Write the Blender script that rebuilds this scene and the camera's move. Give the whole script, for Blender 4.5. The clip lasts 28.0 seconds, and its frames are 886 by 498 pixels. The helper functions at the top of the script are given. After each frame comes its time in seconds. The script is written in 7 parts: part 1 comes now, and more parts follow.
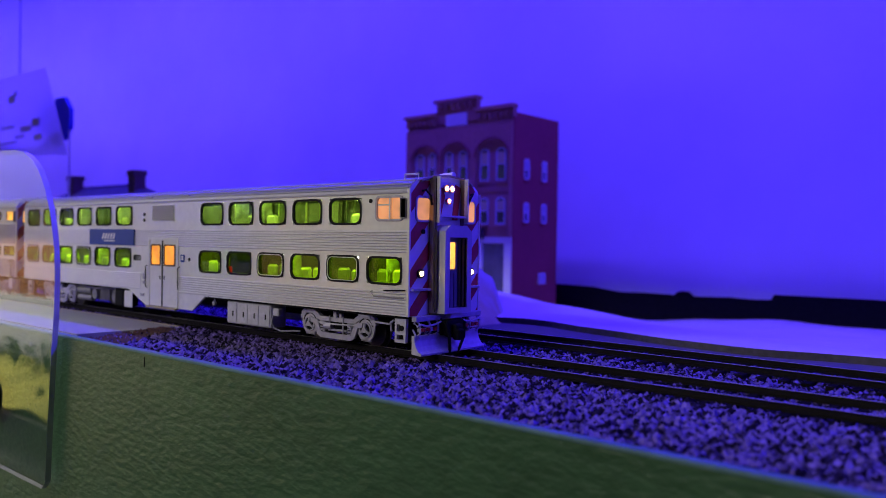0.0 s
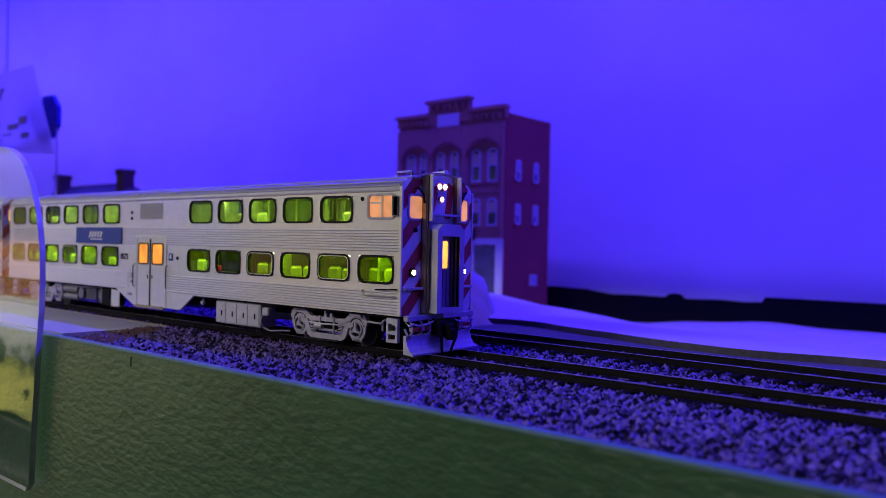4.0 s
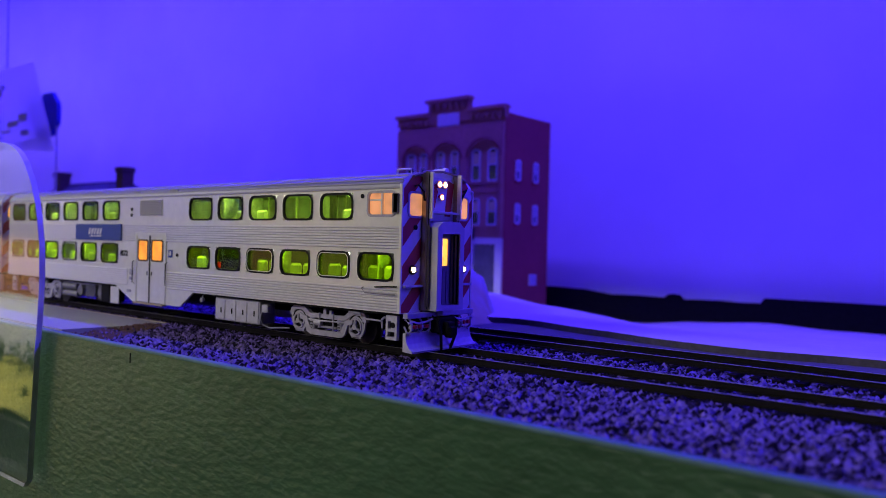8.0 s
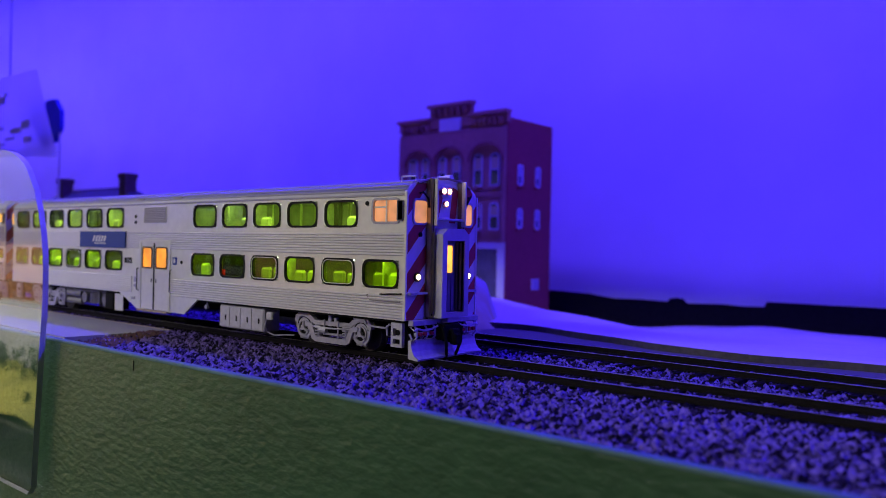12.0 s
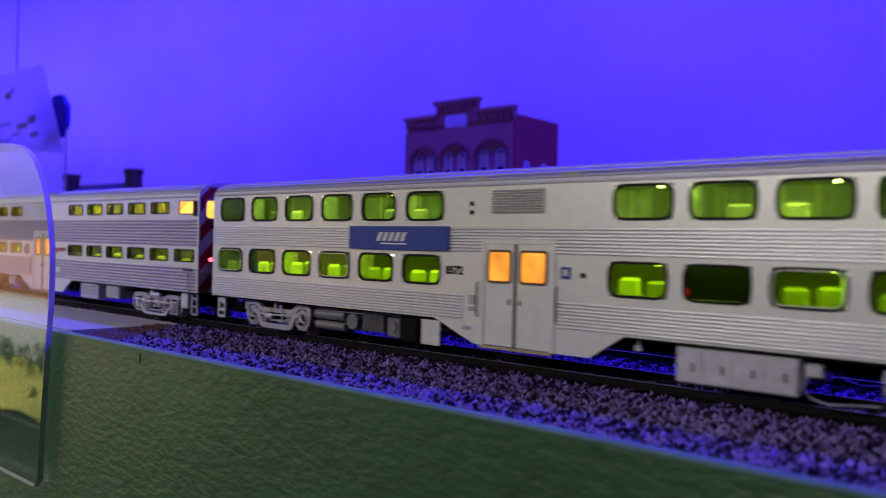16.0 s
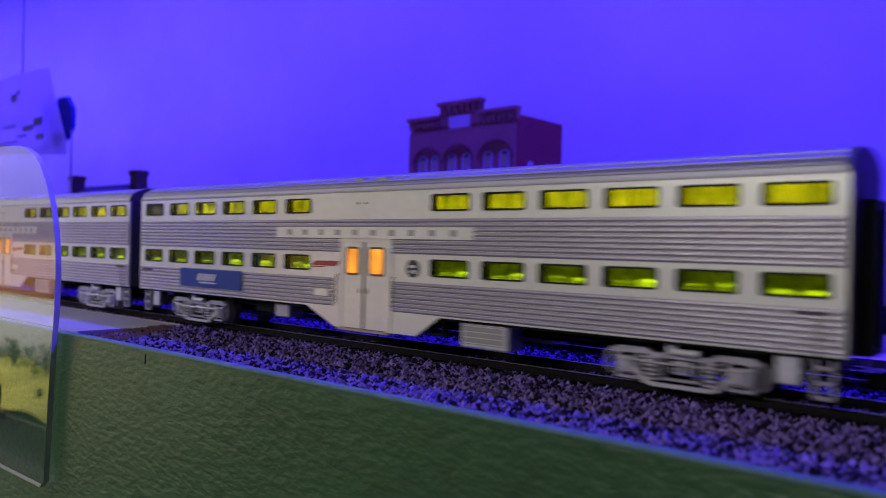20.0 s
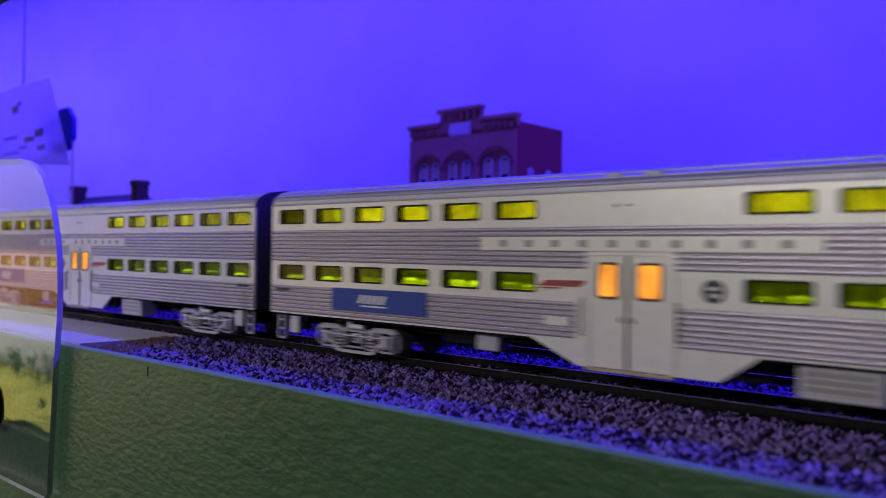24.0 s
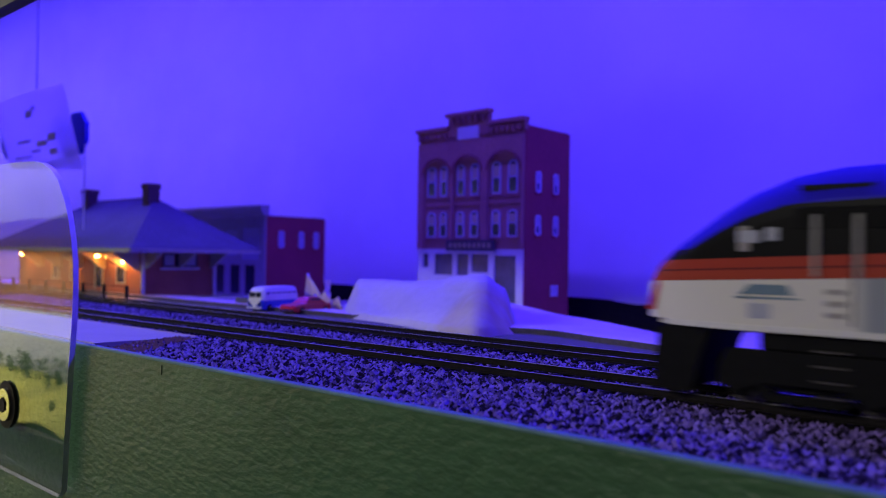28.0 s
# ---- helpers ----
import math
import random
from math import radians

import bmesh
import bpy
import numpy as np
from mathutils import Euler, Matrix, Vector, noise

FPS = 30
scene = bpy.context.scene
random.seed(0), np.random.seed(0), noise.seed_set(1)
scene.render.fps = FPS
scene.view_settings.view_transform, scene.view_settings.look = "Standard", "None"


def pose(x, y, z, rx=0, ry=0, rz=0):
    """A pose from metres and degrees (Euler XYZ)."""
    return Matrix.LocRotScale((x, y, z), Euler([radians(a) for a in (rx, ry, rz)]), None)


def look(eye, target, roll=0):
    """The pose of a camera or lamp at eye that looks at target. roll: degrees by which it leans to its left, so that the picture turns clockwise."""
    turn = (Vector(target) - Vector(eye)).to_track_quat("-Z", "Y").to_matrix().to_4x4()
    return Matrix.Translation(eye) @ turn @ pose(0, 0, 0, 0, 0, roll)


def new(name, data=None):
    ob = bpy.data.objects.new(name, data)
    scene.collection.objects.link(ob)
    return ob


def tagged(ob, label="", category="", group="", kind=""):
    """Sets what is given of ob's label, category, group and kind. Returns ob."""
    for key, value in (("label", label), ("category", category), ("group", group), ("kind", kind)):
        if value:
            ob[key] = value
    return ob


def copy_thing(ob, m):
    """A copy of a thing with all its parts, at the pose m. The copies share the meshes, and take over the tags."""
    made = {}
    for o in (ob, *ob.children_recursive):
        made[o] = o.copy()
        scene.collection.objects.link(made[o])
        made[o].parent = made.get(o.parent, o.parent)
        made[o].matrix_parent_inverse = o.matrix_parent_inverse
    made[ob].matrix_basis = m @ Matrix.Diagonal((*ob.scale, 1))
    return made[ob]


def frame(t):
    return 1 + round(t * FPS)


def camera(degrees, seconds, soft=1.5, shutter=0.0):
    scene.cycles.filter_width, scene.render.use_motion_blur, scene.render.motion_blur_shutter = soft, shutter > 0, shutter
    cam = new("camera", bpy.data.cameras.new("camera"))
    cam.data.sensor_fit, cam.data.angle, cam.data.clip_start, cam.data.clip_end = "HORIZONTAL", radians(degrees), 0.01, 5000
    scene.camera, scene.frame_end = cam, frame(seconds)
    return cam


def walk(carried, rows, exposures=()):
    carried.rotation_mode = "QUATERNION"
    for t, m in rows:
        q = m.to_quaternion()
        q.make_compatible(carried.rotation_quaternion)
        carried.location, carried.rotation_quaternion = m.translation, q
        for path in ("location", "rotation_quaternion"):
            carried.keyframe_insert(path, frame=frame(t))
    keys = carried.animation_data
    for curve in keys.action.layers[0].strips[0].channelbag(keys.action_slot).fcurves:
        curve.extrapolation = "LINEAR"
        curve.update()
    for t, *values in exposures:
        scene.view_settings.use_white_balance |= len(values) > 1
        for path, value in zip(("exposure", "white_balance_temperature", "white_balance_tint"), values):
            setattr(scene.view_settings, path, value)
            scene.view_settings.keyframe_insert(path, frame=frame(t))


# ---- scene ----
# A model railway at 1:87. Sizes below are in millimetres; MM turns them into metres.
# x runs along the tracks (the train goes towards +x), y away from the aisle, z up from 1 mm above the rail heads.
MM = 0.001
RAIL = -1.0

# ---- camera and its path ----
cam = camera(60.54, 28.0, soft=0.75, shutter=0.5)
cam.data.dof.use_dof = True
cam.data.dof.focus_distance = 0.25
cam.data.dof.aperture_fstop = 15.0
# seconds, place in millimetres, yaw, pitch, roll
PATH = [
    (0.0, 162.62, -197.57, 35.75, 39.64, -0.58, 0.86),
    (0.5, 161.83, -197.00, 35.43, 39.63, -0.66, 0.87),
    (1.0, 161.40, -196.39, 35.03, 39.54, -0.69, 0.95),
    (1.5, 160.88, -196.00, 35.00, 39.34, -0.66, 0.94),
    (2.0, 160.54, -195.92, 34.85, 39.16, -0.60, 1.02),
    (2.5, 160.58, -195.94, 34.65, 39.04, -0.53, 1.06),
    (3.0, 160.48, -195.96, 34.37, 38.97, -0.47, 1.05),
    (3.5, 160.28, -195.83, 34.55, 38.93, -0.41, 1.08),
    (5.5, 159.88, -195.61, 34.09, 38.80, -0.34, 1.26),
    (6.0, 160.03, -195.79, 34.09, 38.79, -0.35, 1.31),
    (6.5, 160.09, -195.92, 33.96, 38.78, -0.35, 1.35),
    (7.0, 160.01, -195.92, 33.88, 38.81, -0.35, 1.38),
    (7.5, 160.01, -195.84, 33.72, 38.84, -0.34, 1.41),
    (8.0, 160.00, -195.93, 33.54, 38.83, -0.33, 1.43),
    (8.5, 160.28, -196.00, 33.67, 38.87, -0.34, 1.42),
    (9.0, 160.10, -196.02, 33.72, 38.89, -0.30, 1.44),
    (9.5, 160.41, -196.35, 33.79, 38.91, -0.24, 1.46),
    (10.0, 160.31, -196.36, 33.80, 38.92, -0.18, 1.33),
    (10.5, 160.18, -196.06, 33.72, 38.96, -0.13, 1.29),
    (11.0, 160.44, -196.23, 34.24, 39.00, -0.10, 1.22),
    (11.5, 160.25, -196.21, 34.68, 39.00, -0.06, 1.20),
    (13.5, 159.69, -196.07, 34.12, 39.10, -0.12, 1.21),
    (14.0, 159.40, -195.73, 34.17, 39.15, -0.14, 1.25),
    (14.5, 159.37, -195.91, 33.91, 39.17, -0.15, 1.27),
    (15.0, 159.25, -195.92, 33.65, 39.23, -0.18, 1.37),
    (15.5, 159.07, -195.96, 33.42, 39.29, -0.22, 1.39),
    (16.0, 159.22, -196.23, 33.27, 39.34, -0.23, 1.41),
    (16.5, 159.25, -196.26, 33.33, 39.44, -0.24, 1.51),
    (17.0, 159.58, -196.45, 32.65, 39.53, -0.21, 1.40),
    (17.5, 159.81, -196.64, 33.11, 39.59, -0.24, 1.42),
    (18.0, 159.91, -196.80, 33.30, 39.63, -0.25, 1.34),
    (18.5, 159.84, -196.66, 33.58, 39.65, -0.22, 1.29),
    (19.0, 159.89, -196.69, 33.56, 39.70, -0.20, 1.27),
    (19.5, 160.18, -196.90, 33.27, 39.70, -0.19, 1.27),
    (20.0, 160.03, -196.63, 33.28, 39.68, -0.18, 1.30),
    (20.5, 159.89, -196.69, 33.13, 39.66, -0.18, 1.36),
    (21.0, 159.80, -196.64, 33.05, 39.66, -0.16, 1.28),
    (21.5, 159.84, -197.08, 32.85, 39.67, -0.20, 1.19),
    (22.0, 159.78, -196.45, 34.57, 39.67, 0.01, 0.95),
    (22.5, 159.87, -196.32, 35.24, 39.71, 0.12, 0.83),
    (24.5, 160.34, -197.09, 34.24, 39.81, 0.27, 0.75),
    (25.0, 160.62, -197.25, 33.90, 39.87, 0.30, 0.75),
    (25.5, 160.63, -197.17, 33.69, 39.91, 0.33, 0.76),
    (26.0, 161.03, -197.54, 33.45, 39.98, 0.36, 0.78),
    (26.5, 161.40, -198.12, 33.23, 40.08, 0.43, 0.83),
    (27.0, 161.63, -198.64, 33.04, 40.19, 0.44, 0.80),
    (27.5, 161.88, -199.26, 33.17, 40.27, 0.52, 0.82),
    (28.0, 161.86, -199.91, 33.41, 40.36, 0.56, 0.83),
]
walk(cam, [(t, pose(x * MM, y * MM, z * MM, 90 + p, 0, w) @ pose(0, 0, 0, 0, 0, r)) for t, x, y, z, w, p, r in PATH],
     exposures=[(0.0, -0.14), (12.0, -0.14), (16.0, -0.03), (28.0, -0.03)])

# ---- world and lights ----
world = bpy.data.worlds.new("dark_room")
world.use_nodes = True
world.node_tree.nodes["Background"].inputs[0].default_value = (0.02, 0.018, 0.03, 1)
world.node_tree.nodes["Background"].inputs[1].default_value = 0.3
scene.world = world


def area_lamp(name, eye, target, sx, sy, watts, colour):
    data = bpy.data.lights.new(name, "AREA")
    data.shape, data.size, data.size_y, data.energy, data.color = "RECTANGLE", sx * MM, sy * MM, watts, colour
    ob = new(name, data)
    ob.matrix_world = look(Vector(eye) * MM, Vector(target) * MM)
    return ob


# the blue LED strip under the shelf above the layout, and the white room light over the aisle
area_lamp("led_strip_light", (-475, 170, 520), (-475, 325, 0), 3650, 16, 24.0, (0.058, 0.026, 1.0))
room = area_lamp("room_light", (-380, -1800, 715), (-200, 0, 10), 800, 170, 1.48, (1.0, 0.96, 0.90))
room.data.spread = radians(60)
# unseen lamp added to brighten the meadow that the acrylic mirrors
area_lamp("aisle_light", (-2050, -560, 520), (-2050, -820, -200), 2000, 60, 34.0, (1.0, 0.95, 0.85))


# ---- materials ----
def mat(name, colour, rough=0.6, metal=0.0, grain=0.0, grain_size=1.0, stain=0.0, stain_size=20.0, bump=0.0, bump_size=1.0,
        per_piece=0.0, per_island=0.0, emit=None, strength=0.0, stretch=(1, 1, 1)):
    """A surface with variation at two scales; sizes in millimetres."""
    m = bpy.data.materials.new(name)
    m.use_nodes = True
    n, l = m.node_tree.nodes, m.node_tree.links
    b = n["Principled BSDF"]
    b.inputs["Base Color"].default_value = (*colour, 1)
    b.inputs["Roughness"].default_value = rough
    b.inputs["Metallic"].default_value = metal
    if emit:
        b.inputs["Emission Color"].default_value = (*emit, 1)
        b.inputs["Emission Strength"].default_value = strength
    tc = n.new("ShaderNodeTexCoord")
    mp = n.new("ShaderNodeMapping")
    mp.inputs["Scale"].default_value = stretch
    l.new(tc.outputs["Object"], mp.inputs["Vector"])
    last = None

    def noise_node(size, detail):
        t = n.new("ShaderNodeTexNoise")
        t.inputs["Scale"].default_value = 1000.0 / size
        t.inputs["Detail"].default_value = detail
        l.new(mp.outputs[0], t.inputs["Vector"])
        return t

    def vary(factor_socket, amount, last):
        r = n.new("ShaderNodeMapRange")
        r.inputs["From Min"].default_value, r.inputs["From Max"].default_value = 0.25, 0.75
        r.inputs["To Min"].default_value, r.inputs["To Max"].default_value = 1 - amount, 1 + amount
        l.new(factor_socket, r.inputs["Value"])
        x = n.new("ShaderNodeMix")
        x.data_type, x.blend_type = "RGBA", "MULTIPLY"
        x.inputs["Factor"].default_value = 1
        if last:
            l.new(last, x.inputs["A"])
        else:
            x.inputs["A"].default_value = (*colour, 1)
        l.new(r.outputs[0], x.inputs["B"])
        return x.outputs["Result"]

    if grain:
        last = vary(noise_node(grain_size, 4).outputs["Fac"], grain, last)
    if stain:
        last = vary(noise_node(stain_size, 5).outputs["Fac"], stain, last)
    if per_piece:
        oi = n.new("ShaderNodeObjectInfo")
        last = vary(oi.outputs["Random"], per_piece, last)
    if per_island:
        gi = n.new("ShaderNodeNewGeometry")
        last = vary(gi.outputs["Random Per Island"], per_island, last)
    if last:
        l.new(last, b.inputs["Base Color"])
    if emit and grain:
        r = n.new("ShaderNodeMapRange")
        r.inputs["From Min"].default_value, r.inputs["From Max"].default_value = 0.3, 0.7
        r.inputs["To Min"].default_value, r.inputs["To Max"].default_value = strength * (1 - grain), strength * (1 + 2 * grain)
        l.new(noise_node(grain_size * 2.2, 2).outputs["Fac"], r.inputs["Value"])
        l.new(r.outputs[0], b.inputs["Emission Strength"])
    if bump:
        bp = n.new("ShaderNodeBump")
        bp.inputs["Strength"].default_value = bump
        bp.inputs["Distance"].default_value = bump_size * 0.3 * MM
        l.new(noise_node(bump_size, 4).outputs["Fac"], bp.inputs["Height"])
        l.new(bp.outputs[0], b.inputs["Normal"])
    return m


def glass(name, tint, gloss=0.08, rough=0.02):
    """A thin pane: tinted see-through with a sheen."""
    m = bpy.data.materials.new(name)
    m.use_nodes = True
    n, l = m.node_tree.nodes, m.node_tree.links
    n.remove(n["Principled BSDF"])
    tr, gl, fr, mx = (n.new("ShaderNode" + k) for k in ("BsdfTransparent", "BsdfGlossy", "Fresnel", "MixShader"))
    tr.inputs["Color"].default_value = (*tint, 1)
    gl.inputs["Roughness"].default_value = rough
    fr.inputs["IOR"].default_value = 1.49
    l.new(fr.outputs[0], mx.inputs[0])
    l.new(tr.outputs[0], mx.inputs[1])
    l.new(gl.outputs[0], mx.inputs[2])
    l.new(mx.outputs[0], n["Material Output"].inputs["Surface"])
    return m


STEEL = mat("painted_stainless", (0.86, 0.85, 0.81), 0.36, 0.45, grain=0.05, grain_size=3, stain=0.07, stain_size=45, bump=0.05, bump_size=2)
# violet tint stands in for blue light bounced onto the flutes
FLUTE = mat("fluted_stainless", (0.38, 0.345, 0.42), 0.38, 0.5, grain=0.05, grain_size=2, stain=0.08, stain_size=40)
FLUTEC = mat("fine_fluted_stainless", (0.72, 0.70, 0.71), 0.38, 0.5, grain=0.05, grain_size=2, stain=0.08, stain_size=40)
ROOF = mat("roof_silver", (0.33, 0.32, 0.40), 0.5, 0.7, grain=0.05, grain_size=4, stain=0.1, stain_size=60)
ENDM = mat("end_sheet_grey", (0.10, 0.10, 0.11), 0.6, grain=0.1, grain_size=3, stain=0.2, stain_size=20)
# the two silvers below carry the same blue bounce in their colour
TRUCK = mat("truck_silver", (0.44, 0.42, 0.50), 0.42, 0.25, grain=0.15, grain_size=1.5, stain=0.15, stain_size=10)
EQUIP = mat("equipment_silver", (0.52, 0.50, 0.57), 0.5, 0.15, grain=0.12, grain_size=1.5, stain=0.12, stain_size=10)
UNDER = mat("underframe_black", (0.005, 0.005, 0.006), 0.6, grain=0.3, grain_size=2, stain=0.2, stain_size=15)
UNDERGREY = mat("underbody_grey", (0.17, 0.165, 0.18), 0.5, 0.2, grain=0.2, grain_size=1.5, stain=0.2, stain_size=8)
BLACK = mat("rubber_black", (0.009, 0.009, 0.010), 0.5, grain=0.2, grain_size=1)
WHEEL = mat("wheel_steel", (0.10, 0.09, 0.09), 0.4, 0.7, grain=0.2, grain_size=1)
RED = mat("stripe_red", (0.46, 0.02, 0.035), 0.4, grain=0.08, grain_size=2)
WHITE = mat("stripe_white", (0.72, 0.70, 0.70), 0.4, grain=0.05, grain_size=2)
BLUE = mat("logo_blue", (0.010, 0.040, 0.27), 0.6, grain=0.06, grain_size=2)
PANE_G = glass("green_pane", (0.41, 0.80, 0.012))
PANE_Y = glass("yellow_green_pane", (0.80, 0.72, 0.012))
PANE_U = glass("grey_green_pane", (0.48, 0.78, 0.15))
PANE_L = glass("olive_pane", (0.52, 0.70, 0.012))
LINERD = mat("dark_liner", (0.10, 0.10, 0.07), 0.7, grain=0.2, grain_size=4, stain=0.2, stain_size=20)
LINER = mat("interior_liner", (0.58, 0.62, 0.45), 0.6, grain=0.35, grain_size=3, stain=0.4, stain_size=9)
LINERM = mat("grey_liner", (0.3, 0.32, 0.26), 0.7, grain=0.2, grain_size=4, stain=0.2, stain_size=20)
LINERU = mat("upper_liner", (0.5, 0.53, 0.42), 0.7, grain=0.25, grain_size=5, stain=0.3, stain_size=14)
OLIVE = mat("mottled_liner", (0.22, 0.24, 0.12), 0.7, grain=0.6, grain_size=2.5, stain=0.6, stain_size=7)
SEAT = mat("seat_vinyl", (0.5, 0.54, 0.26), 0.5, grain=0.1, grain_size=2, per_piece=0.5)
LEDL = mat("lower_coach_led", (1, 1, 0.9), emit=(1.0, 1.0, 0.75), strength=7)
LEDB = mat("coach_led", (1, 1, 0.9), emit=(1.0, 1.0, 0.75), strength=17)
LED = mat("interior_led", (1, 1, 0.9), emit=(1.0, 1.0, 0.75), strength=15)
SPOT = mat("led_spot", (1, 1, 0.9), emit=(1.0, 1.0, 0.7), strength=18)
WARM = mat("vestibule_glow", (0.25, 0.08, 0.01), 0.5, emit=(1.0, 0.35, 0.03), strength=0.95, grain=0.3, grain_size=3)
CABGLOW = mat("cab_glow", (0.15, 0.08, 0.04), 0.5, emit=(1.0, 0.40, 0.17), strength=0.62, grain=0.3, grain_size=4)
CABBRIGHT = mat("cab_glow_bright", (0.2, 0.09, 0.02), 0.5, grain=0.45, grain_size=2.5, emit=(1.0, 0.47, 0.06), strength=1.5)
HEAD = mat("headlight_glow", (1, 0.9, 0.7), emit=(1.0, 0.62, 0.28), strength=16)
# emission on the reflector imitates the amber halo round the lens
GLOWRIM = mat("headlight_halo", (0.5, 0.3, 0.15), 0.3, 0.6, emit=(1.0, 0.33, 0.10), strength=1.1)
TAIL = mat("tail_lamp_red", (1, 0.05, 0.05), emit=(1.0, 0.03, 0.05), strength=16)
# grey stone with the LED's blue put into its colour
STONE = mat("ballast_stone", (0.115, 0.078, 0.25), 0.9, grain=0.4, grain_size=1.2, bump=0.4, bump_size=0.8, per_island=0.9)
BALLAST = mat("ballast_bed", (0.022, 0.02, 0.022), 0.95, grain=0.4, grain_size=1.5, stain=0.2, stain_size=25, bump=0.6, bump_size=1.5)
TIE = mat("wooden_tie", (0.009, 0.007, 0.007), 0.8, grain=0.35, grain_size=1.2, stretch=(1, 0.2, 1), per_piece=0.35)
RAILM = mat("rail_steel", (0.012, 0.010, 0.012), 0.5, 0.0, grain=0.25, grain_size=3)
RAILTOP = mat("rail_head", (0.55, 0.53, 0.5), 0.4, 0.9, grain=0.1, grain_size=6)
# near-black so the cut edge reads as lying in shade
CUTEDGE = mat("shaded_card_edge", (0.07, 0.06, 0.075), 0.9, grain=0.3, grain_size=2, stain=0.2, stain_size=15)
PLASTER = mat("plaster_cloth", (0.62, 0.50, 0.56), 0.85, grain=0.05, grain_size=4, stain=0.10, stain_size=60, bump=0.25, bump_size=6)
ROADM = mat("road_grey", (0.105, 0.10, 0.105), 0.85, grain=0.1, grain_size=1.5, stain=0.15, stain_size=50)
PLATM = mat("platform_concrete", (0.36, 0.35, 0.36), 0.8, grain=0.06, grain_size=1.5, stain=0.08, stain_size=40)
WALLM = mat("backdrop_paint", (0.78, 0.78, 0.80), 0.9, grain=0.02, grain_size=40, stain=0.12, stain_size=240)
FASCIA = mat("fascia_green", (0.046, 0.110, 0.057), 0.36, grain=0.15, grain_size=4, stain=0.2, stain_size=60, bump=0.75, bump_size=2.6, stretch=(0.6, 1, 1.2))
FASCIA.node_tree.nodes["Principled BSDF"].inputs["Specular IOR Level"].default_value = 0.5
EDGEM = mat("fascia_edge", (0.10, 0.20, 0.26), 0.6, grain=0.15, grain_size=3, stain=0.2, stain_size=30)
# one brick in two colours: front as if white-lit, side as if shaded
BRICKM = mat("lit_front_brick", (0.40, 0.175, 0.13), 0.75, grain=0.12, grain_size=2, stain=0.12, stain_size=30)
BRICKD = mat("shaded_side_brick", (0.30, 0.045, 0.05), 0.75, grain=0.12, grain_size=2, stain=0.12, stain_size=30)
TRIMW = mat("trim_white", (0.6, 0.59, 0.59), 0.6, grain=0.06, grain_size=3)
DARKG = mat("window_dark", (0.03, 0.035, 0.05), 0.15)
PALEPANE = mat("pale_pane", (0.35, 0.36, 0.45), 0.3, grain=0.1, grain_size=3)
VOID = mat("black_cloth", (0.006, 0.006, 0.008), 0.95, grain=0.5, grain_size=3)
SLATE = mat("slate_roof", (0.085, 0.08, 0.13), 0.8, grain=0.2, grain_size=2, stain=0.15, stain_size=25)
PAPER = mat("paper_sheet", (0.93, 0.92, 0.92), 0.8, grain=0.02, grain_size=5)
_n, _l = PAPER.node_tree.nodes, PAPER.node_tree.links
_t, _m = _n.new("ShaderNodeBsdfTranslucent"), _n.new("ShaderNodeMixShader")
_t.inputs["Color"].default_value = (0.95, 0.94, 0.94, 1)
_m.inputs[0].default_value = 0.85
_l.new(_n["Principled BSDF"].outputs[0], _m.inputs[1])
_l.new(_t.outputs[0], _m.inputs[2])
_l.new(_m.outputs[0], _n["Material Output"].inputs["Surface"])
for _dull in (UNDER, RAILM, TIE, VOID, BLACK, BALLAST, STONE):
    _dull.node_tree.nodes["Principled BSDF"].inputs["Specular IOR Level"].default_value = 0.08
WOODM = mat("bench_wood", (0.25, 0.17, 0.10), 0.7, grain=0.2, grain_size=8, stretch=(0.1, 1, 1))
CARPET = mat("room_floor", (0.15, 0.14, 0.13), 0.95, grain=0.2, grain_size=10, stain=0.2, stain_size=300)
ROOMW = mat("room_wall", (0.45, 0.43, 0.40), 0.9, grain=0.03, grain_size=50, stain=0.05, stain_size=500)


